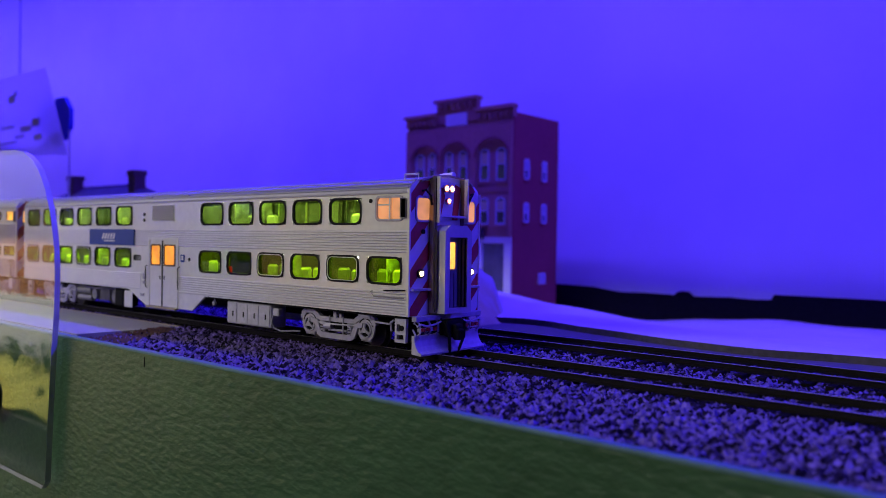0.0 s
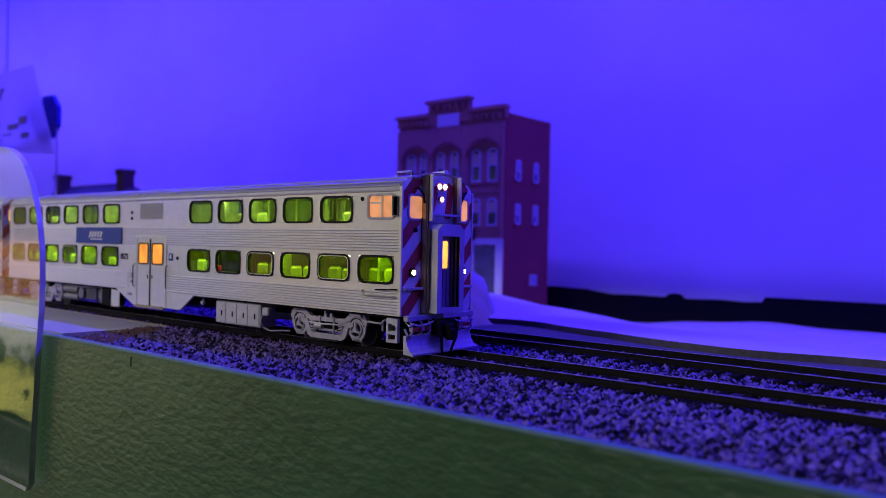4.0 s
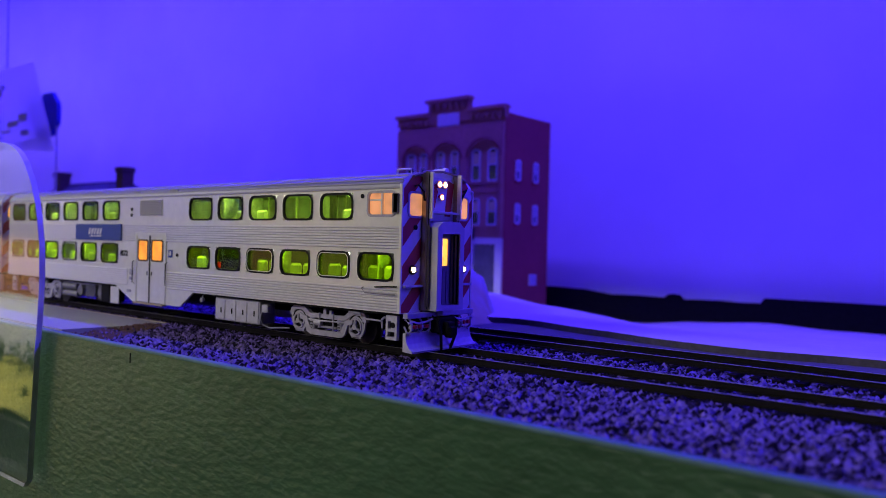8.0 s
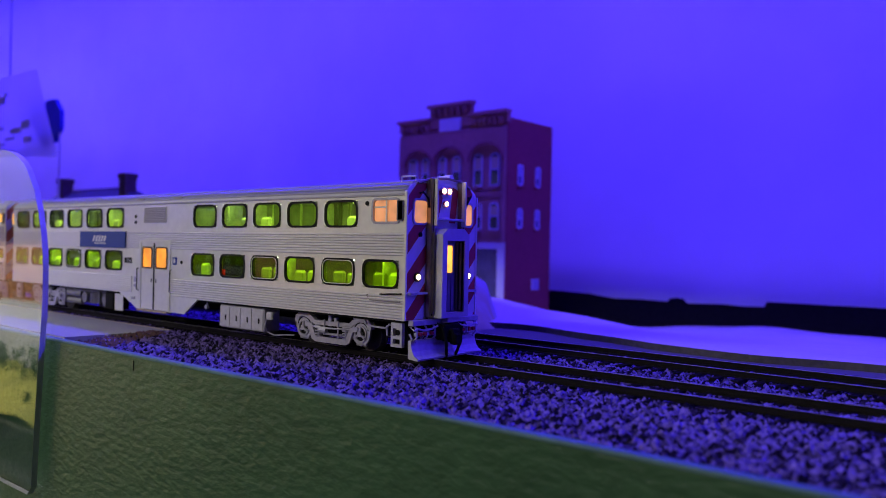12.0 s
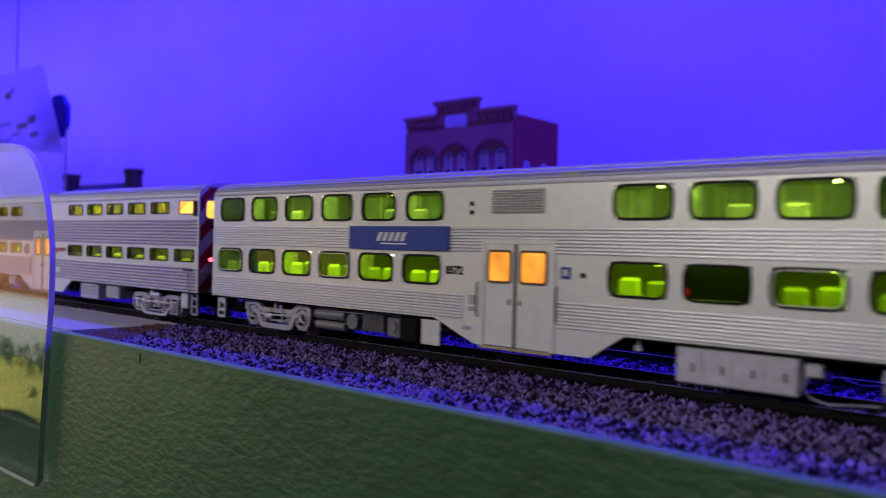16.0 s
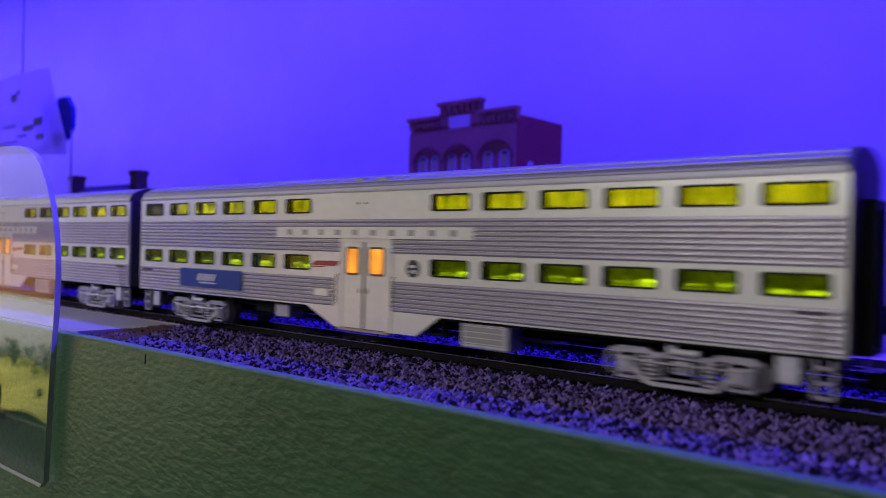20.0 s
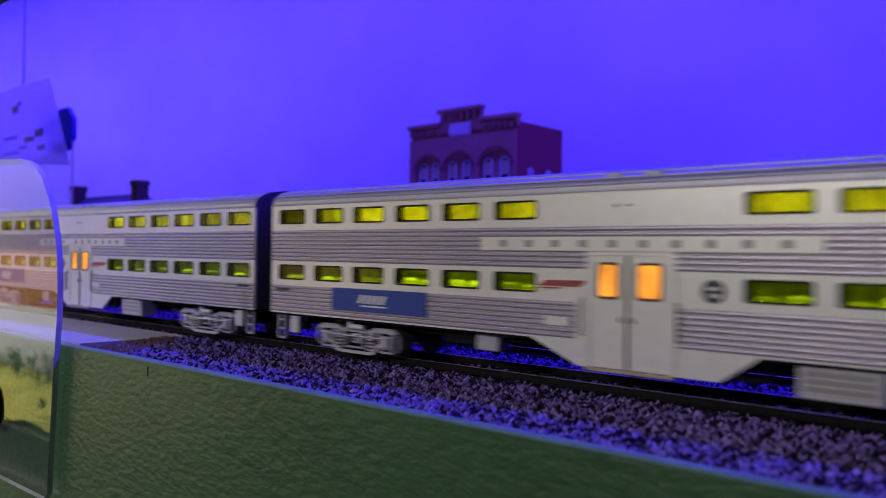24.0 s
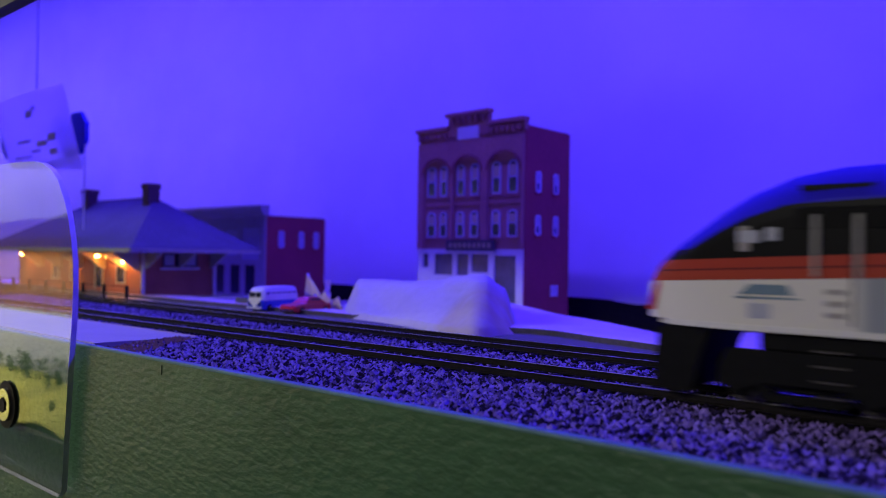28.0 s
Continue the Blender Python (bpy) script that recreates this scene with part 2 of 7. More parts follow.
# ---- mesh building, in millimetres ----
class Geo:
    def __init__(self):
        self.v, self.f = [], []

    def add(self, verts, faces):
        k = len(self.v)
        self.v += [tuple(p) for p in verts]
        self.f += [tuple(i + k for i in f) for f in faces]
        return self

    def box(self, x0, x1, y0, y1, z0, z1, c=0.0):
        """A box, its edges chamfered by c."""
        if c <= 0:
            v = [(x, y, z) for x in (x0, x1) for y in (y0, y1) for z in (z0, z1)]
            return self.add(v, [(0, 1, 3, 2), (4, 6, 7, 5), (0, 4, 5, 1), (2, 3, 7, 6), (0, 2, 6, 4), (1, 5, 7, 3)])
        v, lo, hi = [], (x0, y0, z0), (x1, y1, z1)
        for i in range(8):
            s = ((i >> 2) & 1, (i >> 1) & 1, i & 1)
            for a in range(3):
                p = [(hi[k] if s[k] else lo[k]) for k in range(3)]
                for k in range(3):
                    if k != a:
                        p[k] += -c if s[k] else c
                v.append(p)
        f = []
        for a in range(3):
            b, d = (a + 1) % 3, (a + 2) % 3
            bit = (4, 2, 1)
            for s in (0, 1):
                q = [s * bit[a] + i * bit[b] + j * bit[d] for i, j in ((0, 0), (1, 0), (1, 1), (0, 1))]
                q = [3 * i + a for i in q]
                f.append(q if s else q[::-1])
            for i in (0, 1):
                for j in (0, 1):
                    e = i * bit[b] + j * bit[d]
                    q = [3 * e + b, 3 * (e + bit[a]) + b, 3 * (e + bit[a]) + d, 3 * e + d]
                    f.append(q if (i ^ j) else q[::-1])
        for i in range(8):
            f.append((3 * i, 3 * i + 1, 3 * i + 2))
        return self.add(v, f)

    def prism(self, outline, axis, a, b):
        """A flat outline pushed along an axis from a to b. The outline's two numbers are the other two axes in order."""
        n = len(outline)
        put = {"x": lambda p, t: (t, p[0], p[1]), "y": lambda p, t: (p[0], t, p[1]), "z": lambda p, t: (p[0], p[1], t)}[axis]
        v = [put(p, a) for p in outline] + [put(p, b) for p in outline]
        f = [tuple(range(n))[::-1], tuple(range(n, 2 * n))] + [(i, (i + 1) % n, n + (i + 1) % n, n + i) for i in range(n)]
        return self.add(v, f)

    def sheet(self, outline, axis, a, b, thick=0):
        """An open strip along an axis."""
        n = len(outline)
        put = {"x": lambda p, t: (t, p[0], p[1]), "y": lambda p, t: (p[0], t, p[1]), "z": lambda p, t: (p[0], p[1], t)}[axis]
        v = [put(p, a) for p in outline] + [put(p, b) for p in outline]
        return self.add(v, [(i, i + 1, n + i + 1, n + i) for i in range(n - 1)])

    def cyl(self, axis, cx, cy, cz, r, length, n=16, r2=None):
        """A round bar centred at the point, along an axis."""
        r2 = r if r2 is None else r2
        k = "xyz".index(axis)
        v = []
        for s, rr in ((-0.5, r), (0.5, r2)):
            for i in range(n):
                a = 2 * math.pi * i / n
                p = [cx, cy, cz]
                p[k] += s * length
                p[(k + 1) % 3] += rr * math.cos(a)
                p[(k + 2) % 3] += rr * math.sin(a)
                v.append(p)
        return self.add(v, [tuple(range(n))[::-1], tuple(range(n, 2 * n))] + [(i, (i + 1) % n, n + (i + 1) % n, n + i) for i in range(n)])

    def rod(self, pts, r, n=6):
        """A thin bar along a line of points."""
        pts = [Vector(p) for p in pts]
        v, f = [], []
        for i, p in enumerate(pts):
            d = (pts[min(i + 1, len(pts) - 1)] - pts[max(i - 1, 0)]).normalized()
            u = d.orthogonal().normalized()
            w = d.cross(u)
            v += [p + r * (math.cos(2 * math.pi * k / n) * u + math.sin(2 * math.pi * k / n) * w) for k in range(n)]
        for i in range(len(pts) - 1):
            f += [(i * n + k, i * n + (k + 1) % n, (i + 1) * n + (k + 1) % n, (i + 1) * n + k) for k in range(n)]
        f += [tuple(range(n))[::-1], tuple(range((len(pts) - 1) * n, len(pts) * n))]
        return self.add(v, f)

    def ring(self, outer, inner, axis, a, b):
        """A frame between two loops of equal count, pushed along an axis."""
        n = len(outer)
        put = {"x": lambda p, t: (t, p[0], p[1]), "y": lambda p, t: (p[0], t, p[1]), "z": lambda p, t: (p[0], p[1], t)}[axis]
        v = [put(p, t) for t in (a, b) for loop in (outer, inner) for p in loop]
        f = []
        for i in range(n):
            j = (i + 1) % n
            f += [(i, j, n + j, n + i), (2 * n + i, 3 * n + i, 3 * n + j, 2 * n + j), (i, 2 * n + i, 2 * n + j, j), (n + i, n + j, 3 * n + j, 3 * n + i)]
        return self.add(v, f)

    def panel(self, x0, x1, z0, z1, holes, y, t):
        """An upright panel from y to y + t with openings through it."""
        xs = sorted({x0, x1, *[h[0] for h in holes], *[h[1] for h in holes]})
        zs = sorted({z0, z1, *[h[2] for h in holes], *[h[3] for h in holes]})

        def solid(i, k):
            if not (0 <= i < len(xs) - 1 and 0 <= k < len(zs) - 1):
                return False
            mx, mz = (xs[i] + xs[i + 1]) / 2, (zs[k] + zs[k + 1]) / 2
            return not any(h[0] < mx < h[1] and h[2] < mz < h[3] for h in holes)
        for i in range(len(xs) - 1):
            for k in range(len(zs) - 1):
                if not solid(i, k):
                    continue
                a, b, c, d = xs[i], xs[i + 1], zs[k], zs[k + 1]
                self.add([(a, y, c), (b, y, c), (b, y, d), (a, y, d)], [(0, 1, 2, 3)])
                self.add([(a, y + t, c), (b, y + t, c), (b, y + t, d), (a, y + t, d)], [(3, 2, 1, 0)])
                if not solid(i - 1, k):
                    self.add([(a, y, c), (a, y, d), (a, y + t, d), (a, y + t, c)], [(0, 1, 2, 3)])
                if not solid(i + 1, k):
                    self.add([(b, y, c), (b, y + t, c), (b, y + t, d), (b, y, d)], [(0, 1, 2, 3)])
                if not solid(i, k - 1):
                    self.add([(a, y, c), (a, y + t, c), (b, y + t, c), (b, y, c)], [(0, 1, 2, 3)])
                if not solid(i, k + 1):
                    self.add([(a, y, d), (b, y, d), (b, y + t, d), (a, y + t, d)], [(0, 1, 2, 3)])
        return self

    def mesh(self, name, material, smooth=False):
        me = bpy.data.meshes.new(name)
        me.from_pydata([(x * MM, y * MM, z * MM) for x, y, z in self.v], [], self.f)
        me.materials.append(material)
        if smooth:
            me.shade_smooth()
        me.update()
        return me


def rounded(x0, x1, z0, z1, r, n=4):
    pts = []
    for cx, cz, a0 in ((x1 - r, z1 - r, 0), (x0 + r, z1 - r, 90), (x0 + r, z0 + r, 180), (x1 - r, z0 + r, 270)):
        pts += [(cx + r * math.cos(radians(a0 + 90 * i / n)), cz + r * math.sin(radians(a0 + 90 * i / n))) for i in range(n + 1)]
    return pts


def part(name, geo, material, parent, label="", at=None, smooth=False):
    """One mesh object under a thing or under a part. geo may be a ready mesh."""
    me = geo if isinstance(geo, bpy.types.Mesh) else geo.mesh(name, material, smooth)
    ob = new(name, me)
    ob.parent = parent
    if at:
        ob.location = Vector(at) * MM
    if label:
        ob["label"] = label
    return ob


def thing(name, label, category, group="", at=(0, 0, 0), rz=0.0, kind=""):
    ob = new(name)
    ob.empty_display_size = 0.01
    ob.matrix_basis = pose(at[0] * MM, at[1] * MM, at[2] * MM, 0, 0, rz)
    return tagged(ob, label, category, group, kind)


def solid(name, geo, material, label, category="", kind="", group="", smooth=False):
    return tagged(new(name, geo.mesh(name, material, smooth)), label, category, group, kind)


# ---- the room and the layout's large forms ----
def build_room():
    x0, x1, y0, y1, z0, z1 = -3200, 2600, -3000, 420, -1150, 1450
    solid("floor", Geo().box(x0, x1, y0, y1, z0 - 40, z0), CARPET, "dark carpeted floor of the layout room", kind="structure")
    solid("ceiling", Geo().box(x0, x1, y0, y1, z1, z1 + 40), ROOMW, "plain painted room ceiling", kind="structure")
    solid("wall_south", Geo().box(x0, x1, y0 - 60, y0, z0, z1), ROOMW, "plain painted room wall", kind="structure")
    solid("wall_west", Geo().box(x0 - 60, x0, y0, y1, z0, z1), ROOMW, "plain painted room wall", kind="structure")
    solid("wall_east", Geo().box(x1, x1 + 60, y0, y1, z0, z1), ROOMW, "plain painted room wall", kind="structure")
    solid("wall_north", Geo().box(x0, x1, y1, y1 + 60, z0, z1), WALLM, "smooth white backdrop wall lit blue by LED light", kind="structure")


def build_benchwork():
    g = Geo().box(-1600, 1100, -58, 400, -60, -31)
    solid("ground", g, BALLAST, "layout base board under track and scenery", kind="structure")
    # the painted board along the aisle
    f = thing("fascia_board", "dark green painted fascia board with orange-peel paint texture", "fascia")
    part("board", Geo().box(-1600, 1100, -62, -58, -330, -4.6), FASCIA, f)
    part("scratch", Geo().box(-82.4, -81.9, -62.15, -61.9, -9.0, -5.6), VOID, f, "black scratch mark")
    part("top_edge", Geo().box(-1600, 1100, -62.3, -59.6, -4.6, -3.4, 0.3), EDGEM, f, "pale blue scuffed top edge")


def road_edge(x):
    """Where the raised plaster layer ends beside the road."""
    turns = ((-900, 118), (-66, 112), (-55, 120), (-40, 120), (-24, 115), (-3, 108), (22, 101), (43, 95), (66, 91.5), (85, 94), (114, 100), (300, 106))
    w = sum(float(np.interp(x + d, [p[0] for p in turns], [p[1] for p in turns])) for d in (-8, -4, 0, 4, 8)) / 5
    return w + 0.6 * math.sin(x / 7.0)


def ground_height(x, y):
    """The scenery's height between the road and the backdrop."""
    s = max(0.0, min(1.0, (y - 110) / 240))
    far = -19.5 - 6.0 * math.exp(-((x + 115) / 75.0) ** 2)
    h = -2.2 + (far + 2.2) * s * s * (3 - 2 * s)
    lift = min(1.0, max(0.0, (y - 110) / 60))
    h += (1.2 * math.sin(x / 33 + y / 47) + 0.5 * math.sin(x / 11 - y / 23)) * lift
    # a bank against the store
    d = math.hypot((x + 150) / 150, (y - 242) / 85)
    return h + 15.0 * max(0.0, 1 - d) ** 1.2


def build_scenery():
    # a sheet of plaster cloth from the road to the backdrop, its cut edge standing over the road
    nx, ny = 220, 40
    v, f, rim = [], [], []
    for i in range(nx + 1):
        x = -1000 + 1700 * i / nx
        e = road_edge(x)
        rim += [(x, e, -6.5), (x, e + 0.2, ground_height(x, e))]
        for j in range(ny + 1):
            y = e + 0.2 + (397.8 - e) * j / ny
            v.append((x, y, ground_height(x, y)))
    for i in range(nx):
        for j in range(ny):
            k = i * (ny + 1) + j
            f.append((k, k + ny + 1, k + ny + 2, k + 1))
    solid("snowy_ground", Geo().add(v, f), PLASTER, "unpainted white plaster scenery ground behind the tracks", kind="structure", smooth=True)
    f = [(2 * i, 2 * i + 2, 2 * i + 3, 2 * i + 1) for i in range(nx)]
    # the shade on this upright face is put into its dark colour
    solid("plaster_edge", Geo().add(rim, f), CUTEDGE, "torn edge of the plaster ground, its shade painted dark", kind="structure")
    v, f = [], []
    for i in range(91):
        x = -700 + 1300 * i / 90
        v += [(x, 74, -4.9), (x, road_edge(x) + 3, -4.9)]
    f = [(2 * i, 2 * i + 2, 2 * i + 3, 2 * i + 1) for i in range(90)]
    solid("road", Geo().add(v, f), ROADM, "thin grey card road strip beside the far track", kind="structure")
    # black cloth at the foot of the backdrop
    g = Geo()
    tops = [(-1000, -1.2), (-600, -0.6), (-300, -1.4), (-185, -1.2), (-155, -2.0), (-148, -3.2), (-131, -5.0), (-110, -4.4), (-84, -4.8), (-81, -2.0), (-77, -1.2), (-72, -1.8), (-68, -5.2),
            (-40, -4.2), (-24, -4.9), (-9, -4.2), (-7, -0.4), (60, -0.2), (200, -0.8), (700, -0.5)]
    g.prism([(-1000, -30), (700, -30)] + tops[::-1], "y", 393, 396)
    solid("backdrop_gap", g, VOID, "black uneven gap strip at the foot of the backdrop", kind="structure")


def build_track(name, y, turn):
    t = thing(name, "model railway track with dark wooden ties and worn rails on ballast", "track", kind="structure", at=(0, y, 0), rz=turn)
    # rails: foot, web and head
    b = RAIL + 2.0
    for c in (-8.6, 8.6):
        g = Geo().prism([(c - 1.0, b - 4.1), (c + 1.0, b - 4.1), (c + 1.0, b - 3.8), (c + 0.3, b - 3.6), (c + 0.3, b - 2.7), (c + 0.45, b - 2.5), (c + 0.45, RAIL - 0.05),
                         (c - 0.45, RAIL - 0.05), (c - 0.45, b - 2.5), (c - 0.3, b - 2.7), (c - 0.3, b - 3.6), (c - 1.0, b - 3.8)], "x", -1600, 1000)
        r = part("rail", g, RAILM, t)
        part("rail_head", Geo().box(-1600, 1000, c - 0.4, c + 0.4, RAIL - 0.05, RAIL), RAILTOP, r, "bright worn rail head")
    return t


BED = [(-58, -6.4), (-46, -5.2), (-26, -4.2), (-18, -4.0), (18, -4.0), (30, -4.6), (40, -4.2), (72, -4.2), (84, -5.4), (96, -6.5)]


def build_ballast():
    # the bed, higher under the tracks
    prof = [(-58, -31)] + [(y, z) for y, z in BED] + [(96, -31)]
    solid("ballast_bed", Geo().prism(prof, "x", -1600, 1000), BALLAST, "grey ballast bed under both tracks", kind="structure")


def bed_height(y):
    return float(np.interp(y, [p[0] for p in BED], [p[1] for p in BED]))


def build_stones():
    """Loose stones, joined into strips."""
    rnd = random.Random(7)
    base = [(1, 0, 0), (-1, 0, 0), (0, 1, 0), (0, -1, 0), (0, 0, 1), (0, 0, -1)]
    faces = [(0, 2, 4), (2, 1, 4), (1, 3, 4), (3, 0, 4), (2, 0, 5), (1, 2, 5), (3, 1, 5), (0, 3, 5)]
    v, f = [], []

    def stone(x, y, z, r):
        a = rnd.uniform(0, 6.28)
        ca, sa = math.cos(a), math.sin(a)
        k = len(v)
        sx, sy, sz = r * rnd.uniform(0.8, 1.35), r * rnd.uniform(0.7, 1.1), r * rnd.uniform(0.6, 1.0)
        for p in base:
            q = [p[0] * sx + rnd.uniform(-.25, .25) * r, p[1] * sy + rnd.uniform(-.25, .25) * r, p[2] * sz + rnd.uniform(-.2, .2) * r]
            v.append((x + ca * q[0] - sa * q[1], y + sa * q[0] + ca * q[1], z + q[2]))
        f.extend(tuple(i + k for i in t) for t in faces)
    for i in range(26000):
        x = rnd.uniform(-300, 240)
        y = rnd.uniform(-59.4, -11)
        if x < -137 and y < -13.5:
            continue
        stone(x, y, bed_height(y) + rnd.uniform(-0.3, 0.45), rnd.uniform(0.75, 1.35))
    for i in range(44000):
        x = rnd.uniform(-520, 240)
        y = rnd.uniform(-8, 80)
        stone(x, y, bed_height(y) + rnd.uniform(-0.2, 0.5), rnd.uniform(0.6, 1.0))
    solid("ballast_stones", Geo().add(v, f), STONE, "loose grey ballast stones along the tracks, tinted with the LED blue", kind="stuff")


# ---- the train ----
SIDE = 18.3
LENGTH = 293.0


def build_truck(parent, cx, material=None, name="truck"):
    """A four-wheel truck: pedestals, drop equalisers, coil springs, bolster, brake rods, wheels."""
    material = material or TRUCK
    t = part(name, Geo().box(cx - 5, cx + 5, -12, 12, 2.6, 6.0, 0.4), UNDER, parent)
    for s in (-1, 1):
        y = s * 14.2
        g = Geo()
        # upper beam, arched over the axles
        top = [(-19.4, 5.6), (-18.9, 8.0), (-17.2, 9.3), (-13.0, 9.5), (-10.4, 8.2), (-8.6, 6.9), (8.6, 6.9), (10.4, 8.2), (13.0, 9.5), (17.2, 9.3), (18.9, 8.0), (19.4, 5.6)]
        low = [(-17.6, 5.6), (-17.2, 6.8), (-16.2, 7.6), (-13.3, 7.7), (-11.3, 6.7), (-8.9, 5.4), (8.9, 5.4), (11.3, 6.7), (13.3, 7.7), (16.2, 7.6), (17.2, 6.8), (17.6, 5.6)]
        for i in range(11):
            q = [top[i], top[i + 1], low[i + 1], low[i]]
            g.prism([(cx + u, v) for u, v in q], "y", y - 0.8, y + 0.8)
        sf = part("side_frame", g, material, t, at=(0, 0, 1.3))
        # drop equaliser: a shallow tub hung between the axle boxes
        o = [(-13.4, 4.6), (-11.2, 4.2), (-9.6, 0.4), (-7.6, -0.6), (7.6, -0.6), (9.6, 0.4), (11.2, 4.2), (13.4, 4.6)]
        n = [(-13.4, 6.2), (-9.7, 5.6), (-7.9, 1.9), (-6.8, 1.3), (6.8, 1.3), (7.9, 1.9), (9.7, 5.6), (13.4, 6.2)]
        g = Geo()
        for i in range(7):
            g.prism([(cx + u, v) for u, v in (o[i], o[i + 1], n[i + 1], n[i])], "y", *sorted((y + s * 0.5, y + s * 1.3)))
        part("equaliser_bar", g, material, sf)
        for w in (-14.4, 14.4):
            # solid pedestal plate; the shade of its slots is laid on in black
            ou = []
            for k in range(20):
                an = radians(18 * k)
                ca, sa = math.cos(an), math.sin(an)
                ou.append((cx + w + 4.5 * ca * (1.0 if sa > 0 else 0.92), 4.0 + (4.6 if sa > 0 else 4.2) * sa))
            ped = part("pedestal", Geo().prism(ou, "y", *sorted((y - 0.2 * s, y + s * 0.5))), material, sf)
            arc = [(cx + w + r * math.cos(radians(k)), 4.1 + r * math.sin(radians(k))) for r, ks in ((3.75, range(15, 166, 15)), (3.3, range(165, 14, -15))) for k in ks]
            g = Geo().cyl("y", cx + w, y + s * 0.52, 3.8, 2.45, 0.16, 18)
            for k in range(10):
                g.prism([arc[k], arc[k + 1], arc[20 - k], arc[21 - k]], "y", *sorted((y + 0.45 * s, y + s * 0.58)))
            part("slot", g, BLACK, ped, "black shapes for the shaded slots round the bearing")
            g = Geo().cyl("y", cx + w, y + s * 0.9, 3.8, 0.95, 1.3, 12)
            rim = [[(cx + w + r * math.cos(radians(18 * k)), 3.8 + r * math.sin(radians(18 * k))) for k in range(20)] for r in (2.85, 2.35)]
            g.ring(*rim, "y", *sorted((y + 0.4 * s, y + s * 1.0)))
            for k in range(3):
                a = radians(90 + 120 * k)
                g.rod([(cx + w + 0.5 * math.cos(a), y + s * 1.1, 3.8 + 0.5 * math.sin(a)), (cx + w + 2.5 * math.cos(a), y + s * 0.9, 3.8 + 2.5 * math.sin(a))], 0.5, 6)
            g.box(cx + w - 2.4, cx + w + 2.4, y - 0.5, y + 0.5, -0.2, 0.5, 0.2)
            part("axle_box", g, material, sf)
        for w in (-7.0, 7.0):
            g = Geo().cyl("z", cx + w, y + 0.2 * s, 3.4, 0.55, 4.8, 8)
            for k in range(5):
                g.cyl("z", cx + w, y + 0.2 * s, 1.4 + k * 0.95, 1.5, 0.42, 12)
            g.box(cx + w - 1.9, cx + w + 1.9, y - 0.9, y + 0.9, 5.7, 6.4, 0.2)
            part("spring", g, material, sf)
        g = Geo().rod([(cx - 10, y + s, 4.7), (cx - 2, y + s * 1.2, 4.5), (cx + 10, y + s, 4.9)], 0.32, 5)
        g.rod([(cx - 3.4, y + s, 7.4), (cx - 3.4, y + s, 2.0)], 0.3, 5).rod([(cx + 3.6, y + s, 7.4), (cx + 3.6, y + s, 1.0)], 0.3, 5)
        g.box(cx - 2.2, cx - 0.6, y - 0.5, y + 0.9, 5.2, 9.2, 0.2).box(cx + 0.8, cx + 2.2, y - 0.5, y + 0.7, 5.8, 8.4, 0.2)
        g.box(cx - 4.6, cx + 4.8, y - 0.6, y + 0.4, 2.0, 2.8, 0.2)
        part("brake_rigging", g, material, sf)
        part("brake_cylinder", Geo().cyl("x", cx - 4.2, y + s * 0.5, 3.7, 1.1, 3.6, 10), material, sf)
        part("bolster_end", Geo().box(cx - 4.4, cx + 4.4, *sorted((y - 1.6 * s, y + 0.1 * s)), 3.0, 7.4, 0.3), UNDER, sf)
    for w in (-14.4, 14.4):
        g = Geo().cyl("y", 0, 0, 0, 1.0, 20, 8)
        for s in (-1, 1):
            g.cyl("y", 0, s * 9.0, 0, 5.25, 2.2, 24).cyl("y", 0, s * 7.7, 0, 5.8, 0.5, 24)
        part("wheelset", g, WHEEL, t, at=(cx + w, 0, 4.25))
    return t


